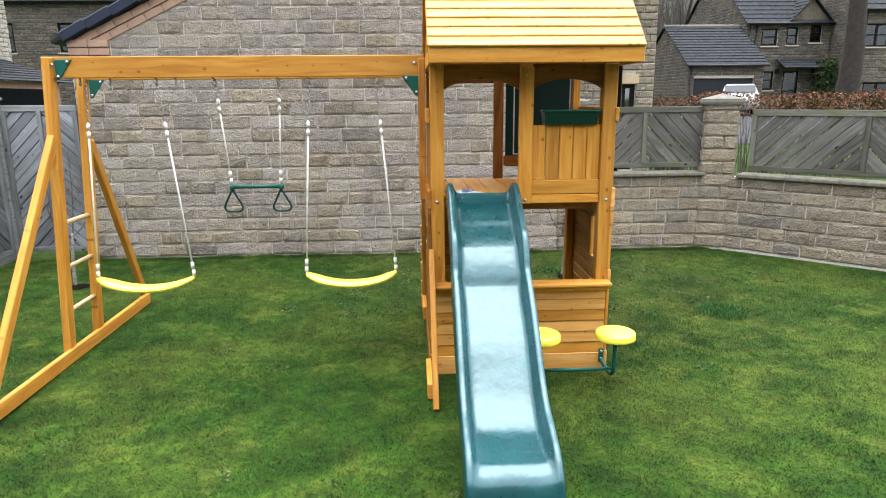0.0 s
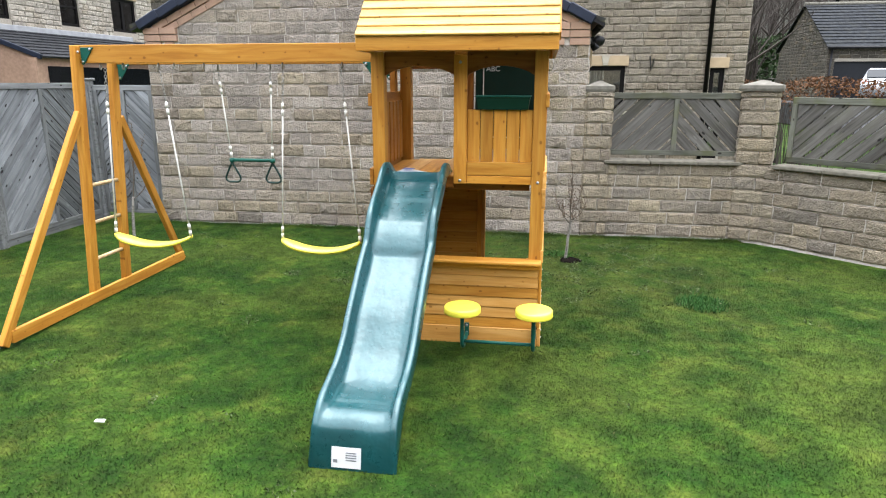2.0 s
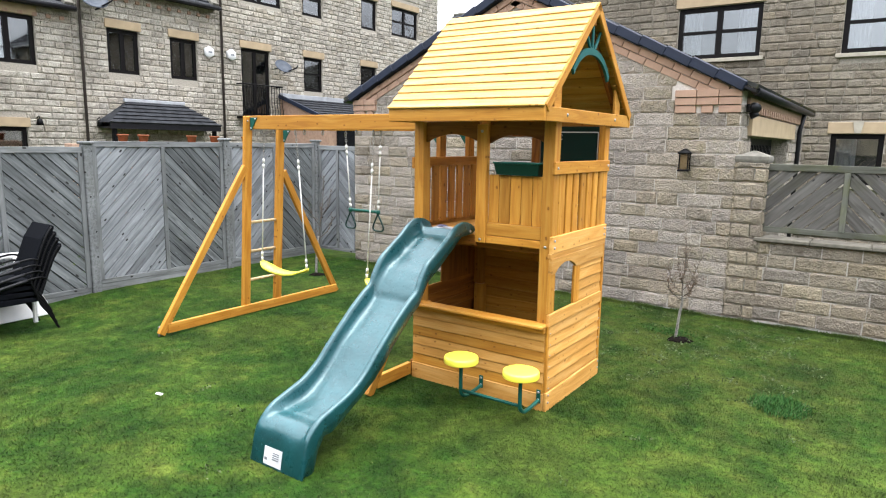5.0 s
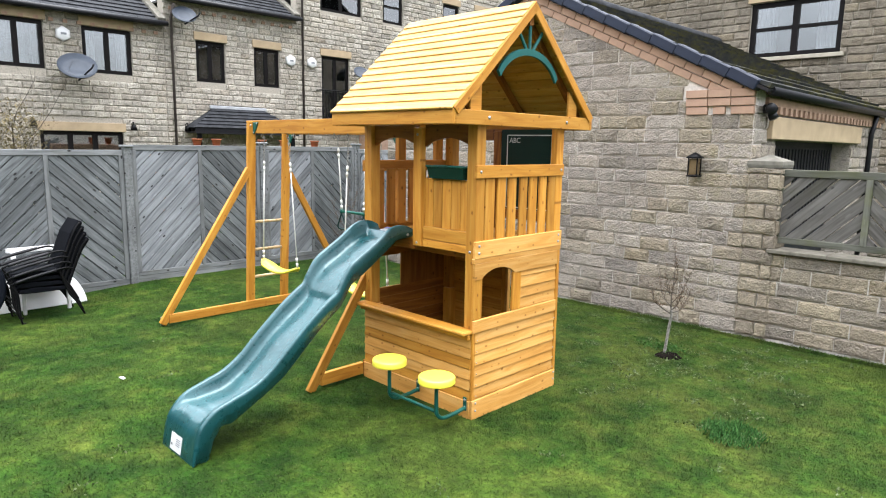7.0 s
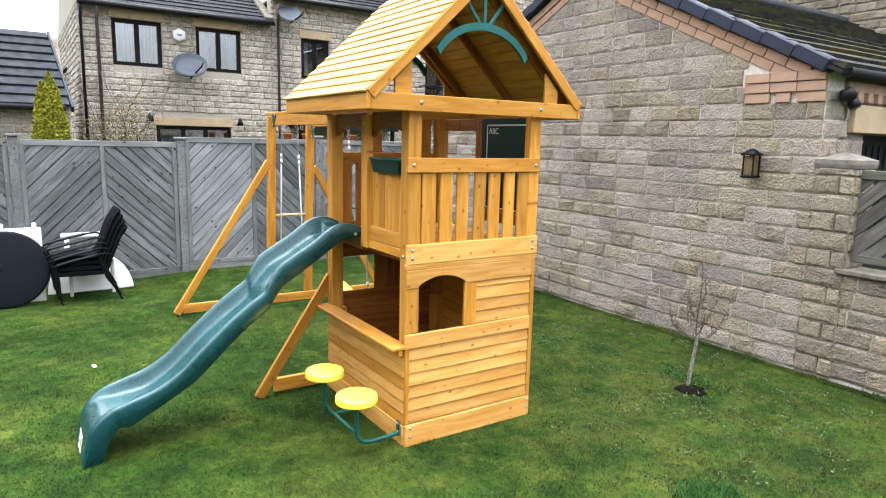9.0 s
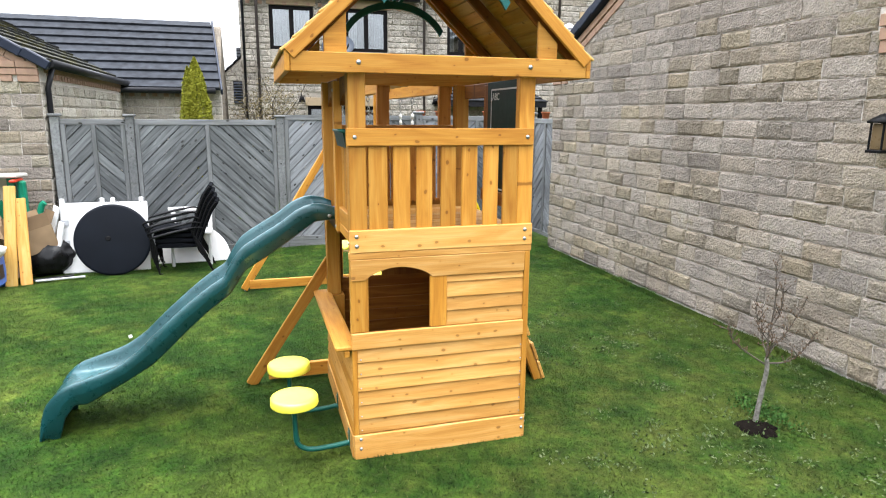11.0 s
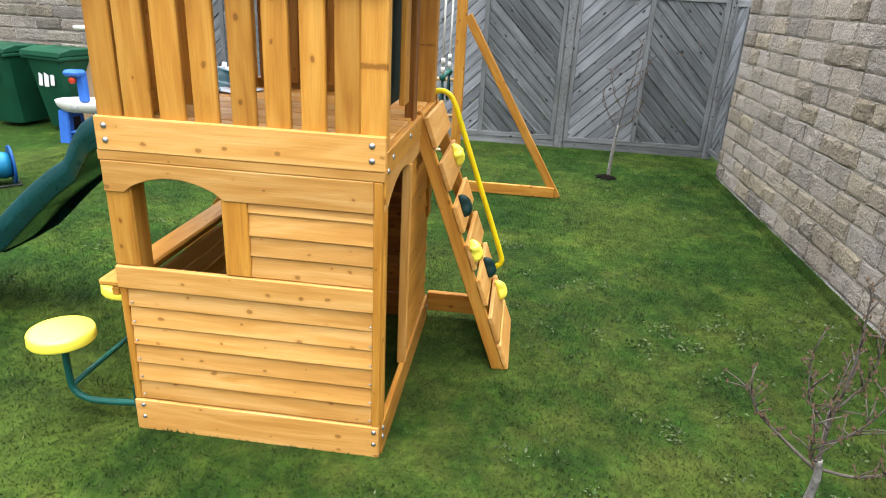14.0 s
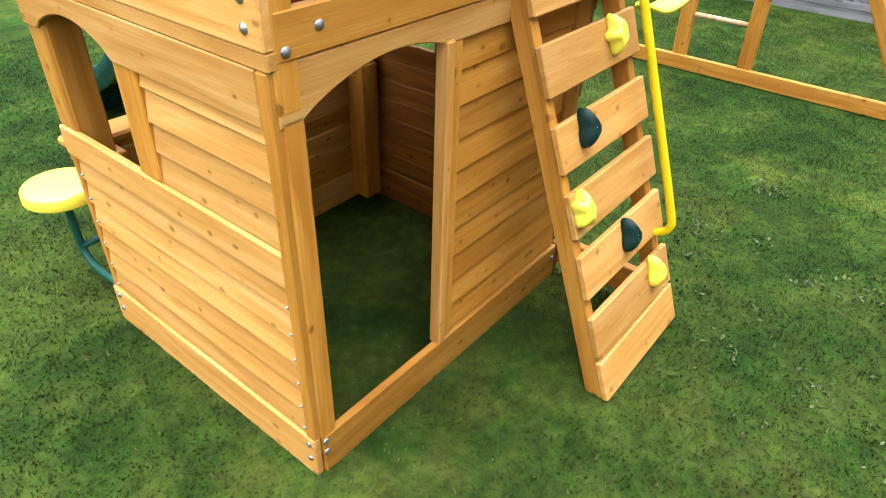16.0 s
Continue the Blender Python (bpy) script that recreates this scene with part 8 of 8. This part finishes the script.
part("base", slab_bm(pts, 0.36, 0.03), TOY_CREAM, kit, basis((0, 1, 0), (0, 0, 1), (-5.45, -3.20, 0.29)))
part("side_arm", tube_bm(smooth_path([(-5.36, -2.94, 0.65), (-5.36, -2.84, 0.69), (-5.36, -2.80, 0.81), (-5.36, -2.76, 0.85)], 4), 0.035, 8), TOY_GREEN, kit)
part("plinth", box_bm(0.4, 0.7, 0.28, 0.02), BAG_BLACK, kit, Matrix.Translation((-5.5, -3.20, 0.14)))

# flattened cardboard boxes


def carton(name, at, rot, size, label, mat_=CARD, flaps=True, tilt=0):
    c = thing(name, at, label, "cardboard box", "cardboard boxes")
    mm = pose(*at, tilt, 0, rot)
    sx, sy, sz = size
    for k, (px, py, wx, wy) in enumerate(((0, -sy / 2, sx, 0.006), (0, sy / 2, sx, 0.006), (-sx / 2, 0, 0.006, sy - 0.008), (sx / 2, 0, 0.006, sy - 0.008))):
        part("side", box_bm(wx, wy, sz, 0.001), mat_, c, mm @ Matrix.Translation((px, py, sz / 2)))
        if flaps:
            fl = 0.45 * min(sx, sy)
            n_ = Vector((px, py, 0)).normalized()
            ang = 35 + 20 * k
            r_ = radians(ang)
            cen = Vector((px, py, sz)) + (n_ * math.cos(r_) + Vector((0, 0, math.sin(r_)))) * fl / 2
            part("flap", box_bm(wx if wx > 0.01 else wy, fl, 0.005, 0.001), CARD_SHADED if k % 2 else mat_, c, mm @ basis(Vector((0, 0, 1)).cross(n_), n_ * math.cos(r_) + Vector((0, 0, math.sin(r_))), cen))
    part("bottom", box_bm(sx - 0.01, sy - 0.01, 0.005, 0), mat_, c, mm @ Matrix.Translation((0, 0, 0.004)))
    return c


sheet = thing("cardboard_sheet", (-4.86, -3.42, 0), "large flattened brown cardboard box leaning on the pile", "cardboard box", "cardboard boxes")
part("panel", slab_bm([(-0.40, 0.30), (0.08, 0.02), (0.46, 0.10), (0.36, 0.74), (0.10, 1.05), (-0.12, 0.95)], 0.012, 0.002), CARD, sheet, basis((0, 1, 0), (-0.42, 0, 1), (-4.78, -3.56, 0.06)))
part("panel", slab_bm([(0.10, 1.06), (0.38, 0.28), (0.60, 0.24), (0.20, 1.0)], 0.012, 0.002), CARD_SHADED, sheet, basis((0, 1, 0), (-0.36, 0, 1), (-4.86, -3.56, 0.06)))
carton("cardboard_box", (-5.3, -3.15, 0), 20, (0.45, 0.55, 0.36), "crumpled open brown cardboard box under the toys", CARD_SHADED)
carton("cardboard_box", (-5.12, -2.93, 0.30), 30, (0.34, 0.5, 0.28), "crumpled open brown cardboard box under the toys", CARD, True, 14)
bag = thing("black_refuse_bag", (-5.25, -2.85, 0), "black plastic refuse sack under cardboard", "refuse sack")
bmv = bmesh.new()
bmesh.ops.create_icosphere(bmv, subdivisions=4, radius=1)
for v in bmv.verts:
    n_ = noise.noise(v.co * 3) * 0.12 + noise.noise(v.co * 9) * 0.05
    v.co = Vector((v.co.x * 0.30, v.co.y * 0.34, max(-0.2, v.co.z * 0.26))) * (1 + n_)
for f in bmv.faces:
    f.smooth = True
part("sack", bmv, BAG_BLACK, bag, Matrix.Translation((-5.25, -2.85, 0.22)))
lid_ = thing("flat_cardboard", (-4.95, -2.9, 0), "flat torn cardboard piece lying on the lawn", "cardboard box", "cardboard boxes")
part("panel", slab_bm([(-0.1, -0.2), (0.35, -0.15), (0.32, 0.2), (-0.15, 0.1)], 0.01, 0.002), CARD, lid_, pose(-5.0, -3.2, 0.16, 25, 20, 30))
for k, (x, y, a, c) in enumerate(((-4.78, -2.75, 20, BLACK_PLASTIC), (-4.72, -2.62, 12, LEAD))):
    ps = thing("loose_strip", (x, y, 0), "thin packing strip lying on the grass", "strip", "packing strips")
    part("strip", box_bm(0.05, 0.5, 0.015, 0.003), c, ps, pose(x, y, 0.03, 0, 0, a))

# two leaning planks
for k, (base, top, w_) in enumerate((((-4.88, -3.11, 0.0), (-5.20, -3.11, 1.10), 0.12), ((-4.92, -2.97, 0.0), (-5.18, -3.02, 0.96), 0.12))):
    pl = thing("leaning_plank", base, "pale orange spare timber plank leaning on the pile", "plank", "spare planks")
    plank("board", base, top, w_, 0.03, (0, 1, 0), ROOF_WOOD if k == 0 else CEDAR_PALE, pl)

# white plastic table on its side, round tabletop, stacked chairs
tab = thing("plastic_table", (-5.55, -2.2, 0), "white plastic garden table stood on its side by the fence", "table")
mm = basis((0, 1, 0), (-0.18, 0, 1), (-5.36, -2.23, 0.0))
part("tabletop", box_bm(0.98, 0.86, 0.035, 0.012, (0, 0.43, 0)), WHITE_PLASTIC, tab, mm)
for dx in (-0.46, -0.02, 0.10, 0.42):
    part("edge_lug", box_bm(0.05, 0.07, 0.05, 0.01), WHITE_PLASTIC, tab, mm @ Matrix.Translation((dx, 0.88, 0.0)))
part("folded_leg", slab_bm([(-0.60, 0.42), (-0.54, 0.40), (-0.44, 0.82), (-0.50, 0.86)], 0.05, 0.008), WHITE_PLASTIC, tab, mm @ Matrix.Translation((-0.03, -0.02, 0.06)))
part("folded_leg", slab_bm([(-0.54, 0.18), (-0.48, 0.16), (-0.40, 0.62), (-0.46, 0.64)], 0.05, 0.008), WHITE_PLASTIC, tab, mm @ Matrix.Translation((-0.02, 0.0, 0.10)))
for k in range(2):
    part("leg_slot", box_bm(0.09, 0.07, 0.012, 0.004), LEAD, tab, mm @ Matrix.Translation((-0.44, 0.62 - 0.25 * k, 0.03)))
disc = thing("round_tabletop", (-5.12, -2.16, 0), "dark round metal tabletop leaning on its edge", "tabletop")
md = basis((0, 1, 0), (-0.17, 0, 1), (-5.02, -2.17, 0.425)) @ Matrix()
part("top", lathe_bm([(0, 0.012), (0.40, 0.012), (0.425, 0.008), (0.43, -0.004), (0.425, -0.014), (0, -0.014)], 56), TABLE_TOP, disc, md)
part("parasol_hole", lathe_bm([(0.0, 0.004), (0.022, 0.004), (0.03, 0.003), (0.03, -0.002), (0, -0.002)], 14), BLACK_PAINT, disc, md @ Matrix.Translation((-0.05, 0.02, 0.014)))

for k in range(4):
    cy, cz = -1.135 - 0.02 * k, 0.225 + 0.064 * k
    ch = thing("stacking_chair", (-5.27, cy - 0.2, cz - 0.3), "black stacking garden chair in a leaning stack", "chair", "stacked garden chairs")
    mc = Matrix.Translation((-5.27, cy, cz))
    side_on = mc @ basis((0, 1, 0), (0, 0, 1), (0, 0, 0))
    for s in (-1, 1):
        front = [(s * 0.215, -0.42, -0.325), (s * 0.215, -0.46, -0.30), (s * 0.215, -0.475, 0.0), (s * 0.22, -0.53, 0.09), (s * 0.225, -0.50, 0.125), (s * 0.225, -0.30, 0.175), (s * 0.22, -0.02, 0.235), (s * 0.215, 0.075, 0.215)]
        part("side_frame", tube_bm(smooth_path(front, 5), 0.011, 6), BLACK_PAINT, ch, mc)
        rear = [(s * 0.215, 0.165, -0.325), (s * 0.215, 0.085, -0.16), (s * 0.21, 0.0, 0.0), (s * 0.21, 0.07, 0.20), (s * 0.205, 0.16, 0.42), (s * 0.20, 0.235, 0.535)]
        part("back_leg", tube_bm(smooth_path(rear, 4), 0.013, 6), BLACK_PAINT, ch, mc)
        part("arm_pad", tube_bm(smooth_path([(s * 0.23, -0.49, 0.130), (s * 0.232, -0.34, 0.172), (s * 0.23, -0.10, 0.222)], 4), 0.017, 7), BLACK_PLASTIC, ch, mc)
    part("foot_bar", tube_bm([(-0.215, -0.455, -0.26), (0.215, -0.455, -0.26)], 0.009, 6), BLACK_PAINT, ch, mc)
    part("seat", slab_bm([(-0.47, -0.005), (-0.45, 0.035), (-0.30, 0.05), (-0.12, 0.035), (0.01, 0.03), (0.01, -0.012), (-0.30, -0.012)], 0.40, 0.008), CUSHION, ch, side_on)
    part("backrest", slab_bm([(-0.012, 0.0), (0.022, -0.01), (0.10, 0.20), (0.185, 0.40), (0.262, 0.515), (0.262, 0.545), (0.225, 0.56), (0.13, 0.42), (0.05, 0.21)], 0.39, 0.008), CUSHION, ch, side_on)
wc = thing("white_plastic_chair", (-5.75, -1.35, 0), "white plastic garden chair behind the stacked chairs", "chair")
for k in (0, 5):
    part("back_slat", box_bm(0.02, 0.055, 0.26, 0.006), WHITE_PLASTIC, wc, pose(-5.80, -1.60 + k * 0.09, 0.55, 0, -8, 0))
part("back_rail", box_bm(0.03, 0.58, 0.06, 0.012), WHITE_PLASTIC, wc, pose(-5.83, -1.375, 0.69, 0, -8, 0))
part("seat", box_bm(0.4, 0.5, 0.03, 0.01), WHITE_PLASTIC, wc, Matrix.Translation((-5.62, -1.375, 0.42)))
for x in (-5.46, -5.78):
    for y in (-1.6, -1.15):
        part("leg", box_bm(0.04, 0.04, 0.42, 0.008), WHITE_PLASTIC, wc, Matrix.Translation((x, y, 0.21)))
half_ = thing("white_table_leaf", (-5.7, -1.0, 0), "white rounded plastic table leaf leaning on the fence", "table leaf")
pts = [(-0.47, 0.0)] + [(0.47 * math.cos(a), 0.50 * math.sin(a)) for a in [math.pi * (1 - k / 20) for k in range(21)]] + [(0.47, 0.0)]
part("leaf", slab_bm(list(dict.fromkeys(pts)), 0.03, 0.008), WHITE_PLASTIC, half_, basis((0, 1, 0), (-0.35, 0, 1), (-5.65, -1.26, 0.0)))
# hose reel
reel = thing("hose_reel", (-2.80, -2.93, 0), "blue plastic cable reel with a black handle on the lawn", "hose reel")
mr = pose(-2.80, -2.93, 0.165, 0, 0, -42)
for s in (-1, 1):
    part("flange", lathe_bm([(0, -0.006), (0.15, -0.006), (0.165, -0.01), (0.165, 0.01), (0.15, 0.006), (0.0, 0.006)], 28), REEL_BLUE, reel, mr @ Matrix.Translation((s * 0.11, 0, 0)) @ pose(0, 0, 0, 0, 90, 0))
part("drum", lathe_bm([(0, -0.1), (0.10, -0.1), (0.115, -0.05), (0.105, 0.0), (0.115, 0.05), (0.10, 0.1), (0, 0.1)], 24), plain("turquoise_cable", (0.01, 0.16, 0.30), 0.5), reel, mr @ pose(0, 0, 0, 0, 90, 0))
part("handle", tube_bm([(0.05, 0.0, 0.15), (0.3, 0.03, 0.17)], 0.014, 8), BLACK_PLASTIC, reel, mr)
part("stand", tube_bm([(-0.14, -0.1, -0.155), (-0.14, 0.12, -0.155), (0.14, 0.12, -0.155), (0.14, -0.1, -0.155)], 0.012, 6), BLACK_PLASTIC, reel, mr)

# litter
lt = thing("litter_scrap", (-2.395, -1.495, LAWN_Z), "small white scrap of paper on the grass", "litter")
part("scrap", slab_bm([(-0.028, -0.01), (0.026, -0.016), (0.028, 0.01), (-0.022, 0.014)], 0.008, 0.002), PAPER, lt, pose(-2.395, -1.495, LAWN_Z + 0.03, 8, 5, 20))


# ---- two young trees ----


def sapling(at, limbs, label, seed, soil):
    t = thing("young_tree", at, label, "tree", "young trees")
    r = random.Random(seed)
    bud_v, bud_f = [], []

    def budding(p, s):
        b = len(bud_v)
        bud_v.extend([(p.x - s, p.y, p.z), (p.x + s, p.y, p.z), (p.x, p.y - s, p.z), (p.x, p.y + s, p.z), (p.x, p.y, p.z + 2 * s), (p.x, p.y, p.z - s)])
        bud_f.extend([(b + i, b + j, b + k) for i, j in ((0, 2), (2, 1), (1, 3), (3, 0)) for k in (4, 5)])

    for i, (pts, r0, r1) in enumerate(limbs):
        pts = smooth_path([Vector(p) + Vector(at) for p in pts], 5)
        f_ = 1.0 if i == 0 else 0.6
        radii = [f_ * (r0 + (r1 - r0) * k / (len(pts) - 1)) for k in range(len(pts))]
        part("trunk" if i == 0 else "limb", tube_bm(pts, 0, 8 if i == 0 else 6, radii=radii), LIMB_BARK if i else BARK, t)
        if i:
            n = len(pts)
            for k in range(n // 3, n):
                for more in range(2 if r.random() < 0.3 else 1):
                    d = Vector((r.uniform(-1, 1), r.uniform(-1, 1), r.uniform(0.2, 1.4))).normalized()
                    ln = r.uniform(0.03, 0.10)
                    q = pts[k] + d * ln
                    part("twig", tube_bm([pts[k], pts[k] + d * ln * 0.5 + Vector((0, 0, 0.004)), q], 0, 4, radii=[0.0026, 0.0021, 0.0015]), LIMB_BARK, t)
                    budding(q, 0.006)
                    budding(pts[k] + d * ln * 0.6, 0.0045)
                for j in range(3):
                    budding(pts[k] + Vector((r.uniform(-1, 1), r.uniform(-1, 1), r.uniform(-1.5, 1.5))) * 0.009, 0.0048)
    tagged(joined("buds", bud_v, bud_f, BUD, t), kind="stuff")
    if soil:
        so_ = thing("soil_patch", at, "patch of dark bare soil round a young tree", "soil", "soil patches")
        sx, sy = at[0] + 0.05, at[1] - 0.03
        V, F = [(sx, sy, LAWN_Z + 0.02)], []
        n = 40
        for ring, (rad, z) in enumerate(((0.5, 0.022), (0.8, 0.016), (1.0, 0.002))):
            for k in range(n):
                a = 2 * math.pi * k / n
                rr = soil * rad * (1 + 0.45 * noise.noise(Vector((math.cos(a) * 2.2, math.sin(a) * 2.2, seed))) + 0.18 * noise.noise(Vector((k * 0.9, 0, seed))))
                V.append((sx + rr * math.cos(a), sy + rr * math.sin(a), LAWN_Z + z + 0.012 * noise.noise(Vector((k, ring, seed)))))
        F = [(0, 1 + k, 1 + (k + 1) % n) for k in range(n)]
        for ring in range(2):
            F += [(1 + ring * n + k, 1 + (ring + 1) * n + k, 1 + (ring + 1) * n + (k + 1) % n, 1 + ring * n + (k + 1) % n) for k in range(n)]
        joined("soil", V, F, SOIL, so_)
    return t


sapling((0.262, 2.42, LAWN_Z), [
    ([(0, 0, 0), (0.012, 0.0, 0.12), (0.02, 0.01, 0.25), (0.035, 0.01, 0.37), (0.035, 0.0, 0.44)], 0.0155, 0.012),
    ([(0.035, 0, 0.42), (0.03, 0.0, 0.58), (0.04, 0.01, 0.78), (0.03, 0.0, 1.02)], 0.012, 0.004),
    ([(0.03, 0, 0.40), (-0.02, -0.10, 0.47), (-0.05, -0.17, 0.53), (-0.05, -0.22, 0.62)], 0.010, 0.004),
    ([(0.035, 0, 0.41), (0.07, 0.10, 0.42), (0.06, 0.22, 0.46), (0.08, 0.30, 0.58)], 0.010, 0.004),
    ([(0.03, 0, 0.47), (-0.08, 0.05, 0.55), (-0.14, 0.10, 0.70)], 0.008, 0.003),
    ([(0.035, 0, 0.5), (0.10, 0.04, 0.6), (0.15, 0.1, 0.78)], 0.008, 0.003),
    ([(0.035, 0, 0.55), (0.02, -0.07, 0.64), (0.0, -0.09, 0.78)], 0.006, 0.003),
    ([(0.03, 0, 0.43), (0.13, -0.08, 0.52), (0.18, -0.12, 0.66)], 0.008, 0.003),
    ([(0.035, 0, 0.62), (0.04, 0.06, 0.74), (0.02, 0.08, 0.88)], 0.006, 0.003),
], "leafless grey-barked sapling with brown buds beside the gable wall", 3, 0.115)
sapling((-4.77, 2.40, LAWN_Z), [
    ([(0, 0, 0), (0.01, 0.01, 0.3), (0.03, 0.03, 0.55)], 0.02, 0.013),
    ([(0.03, 0.03, 0.52), (0.05, 0.06, 0.8), (0.05, 0.1, 1.05), (0.04, 0.14, 1.38)], 0.012, 0.005),
    ([(0.03, 0.03, 0.5), (-0.05, -0.08, 0.65), (-0.08, -0.16, 0.85)], 0.009, 0.003),
    ([(0.03, 0.03, 0.52), (0.1, 0.14, 0.62), (0.12, 0.22, 0.8)], 0.009, 0.003),
    ([(0.04, 0.05, 0.7), (0.0, -0.05, 0.85), (-0.03, -0.12, 1.08)], 0.008, 0.003),
    ([(0.05, 0.07, 0.85), (0.1, 0.16, 0.98), (0.1, 0.22, 1.2)], 0.007, 0.003),
], "leafless slender sapling near the tall fence", 6, 0.11)

# ---- grass ----
leaf_cloud("weeds", 700, lambda r: (0.17 + r.gauss(0, 0.13), 2.57 + r.gauss(0, 0.06), LAWN_Z + abs(r.gauss(0.015, 0.02))), 0.011, WEED, "bright green weeds round the sapling", "weeds", random.Random(12))
sc = random.Random(91)
tufts = [(sc.uniform(-2.2, 1.6), sc.uniform(0.9, 3.4)) for k in range(130)] + [(sc.uniform(-5.5, 2.8), sc.uniform(-2.5, 3.3)) for k in range(45)]
tufts += [(-2.45, 1.42), (-2.4, 1.45)]
tufts = [q for q in tufts if not (TX - 0.1 < q[0] < 0.1 and -0.1 < q[1] < 1.5)]


def tuft_at(r):
    q = tufts[r.randrange(len(tufts))]
    return (q[0] + r.gauss(0, 0.045), q[1] + r.gauss(0, 0.045), lawn_at(*q) + abs(r.gauss(0.012, 0.008)))


leaf_cloud("lawn_weeds", 4600, tuft_at, 0.010, PALE_WEED, "small pale weeds scattered in the lawn", "weeds", random.Random(14))
g = np.random.default_rng(5)


def blades(name, count, x0, x1, y0, y1, lo, hi, label, material=None, spot=None):
    x, y = g.uniform(x0, x1, count), g.uniform(y0, y1, count)
    keep = (y < GY - 0.02) & ((x - 2.4) * math.sin(radians(43)) + (y - 3.45) * math.cos(radians(43)) < 0) & (x > FX + 0.05)
    keep &= ~((x > TX) & (x < 0) & (y > 0) & (y < TY) & (g.random(count) < 0.55))
    for sx, sy, sr in ((0.31, 2.39, 0.09), (-4.72, 2.37, 0.07)):
        keep &= (x - sx) ** 2 + (y - sy) ** 2 > sr * sr
    if spot:
        keep &= g.random(count) > ((x - spot[0]) ** 2 + (y - spot[1]) ** 2) / spot[2] ** 2
    x, y = x[keep], y[keep]
    n = len(x)
    clump = np.sin(x * 7.3 + np.sin(y * 5.1) * 2) * np.sin(y * 8.1 + np.sin(x * 4.7) * 2)
    h = g.uniform(lo, hi, n) * (1 + 0.35 * clump)
    a = g.uniform(0, 2 * np.pi, n)
    w = g.uniform(0.0018, 0.0040, n)
    lean = g.uniform(0.2, 1.1, n) * h
    b = g.uniform(0, 2 * np.pi, n)
    V = np.empty((n, 3, 3))
    V[:, 0] = np.stack([x - w * np.cos(a), y - w * np.sin(a), lawn_at(x, y)], 1)
    V[:, 1] = np.stack([x + w * np.cos(a), y + w * np.sin(a), lawn_at(x, y)], 1)
    V[:, 2] = np.stack([x + lean * np.cos(b), y + lean * np.sin(b), h + lawn_at(x, y)], 1)
    me = bpy.data.meshes.new(name)
    me.vertices.add(3 * n)
    me.vertices.foreach_set("co", V.reshape(-1))
    me.loops.add(3 * n)
    me.loops.foreach_set("vertex_index", np.arange(3 * n, dtype=np.int32))
    me.polygons.add(n)
    me.polygons.foreach_set("loop_start", np.arange(0, 3 * n, 3, dtype=np.int32))
    me.polygons.foreach_set("loop_total", np.full(n, 3, dtype=np.int32))
    me.update()
    me.validate()
    return alone(name, me, material or BLADE, label, "grass", kind="stuff")


blades("grass", 640000, -6.1, 4.2, -3.3, 3.6, 0.006, 0.017, "short mown lawn grass in green and yellow patches")
blades("grass_edge", 30000, -5.15, 2.6, 3.48, 3.6, 0.014, 0.040, "longer grass left along the foot of the wall")

blades("grass_tuft", 5200, 1.1, 1.65, 0.85, 1.4, 0.022, 0.05, "lush dark green tuft of coarse grass in the lawn", TUFT, (1.38, 1.12, 0.24))


# ---- loose things drop to the lawn, each shifted to fit the camera's view ----
LOOSE = {"wheelie_bin": (-0.24, -0.03), "toy_sink": (-0.36, -0.11), "toy_kitchen": (-0.27, -0.13), "cardboard_sheet": (-0.30, -0.09), "cardboard_box": (-0.24, -0.07),
         "black_refuse_bag": (-0.24, -0.05), "flat_cardboard": (-0.24, -0.08), "loose_strip": (-0.30, -0.03), "leaning_plank": (0.00, 0.00), "plastic_table": (-0.02, 0.01),
         "round_tabletop": (-0.20, 0.07), "white_plastic_chair": (0.00, 0.13), "white_table_leaf": (0.0, 0.02), "hose_reel": (0.00, 0.00)}
for ob in list(bpy.data.objects):
    if ob.parent is None and ob.name.split(".")[0] in LOOSE:
        dx, dy = LOOSE[ob.name.split(".")[0]]
        at = ob.matrix_basis.translation
        ob.matrix_basis = Matrix.Translation((dx, dy, float(lawn_at(at.x + dx, at.y + dy)))) @ ob.matrix_basis

# ---- the single blocks of the walls ----
lay_stones()
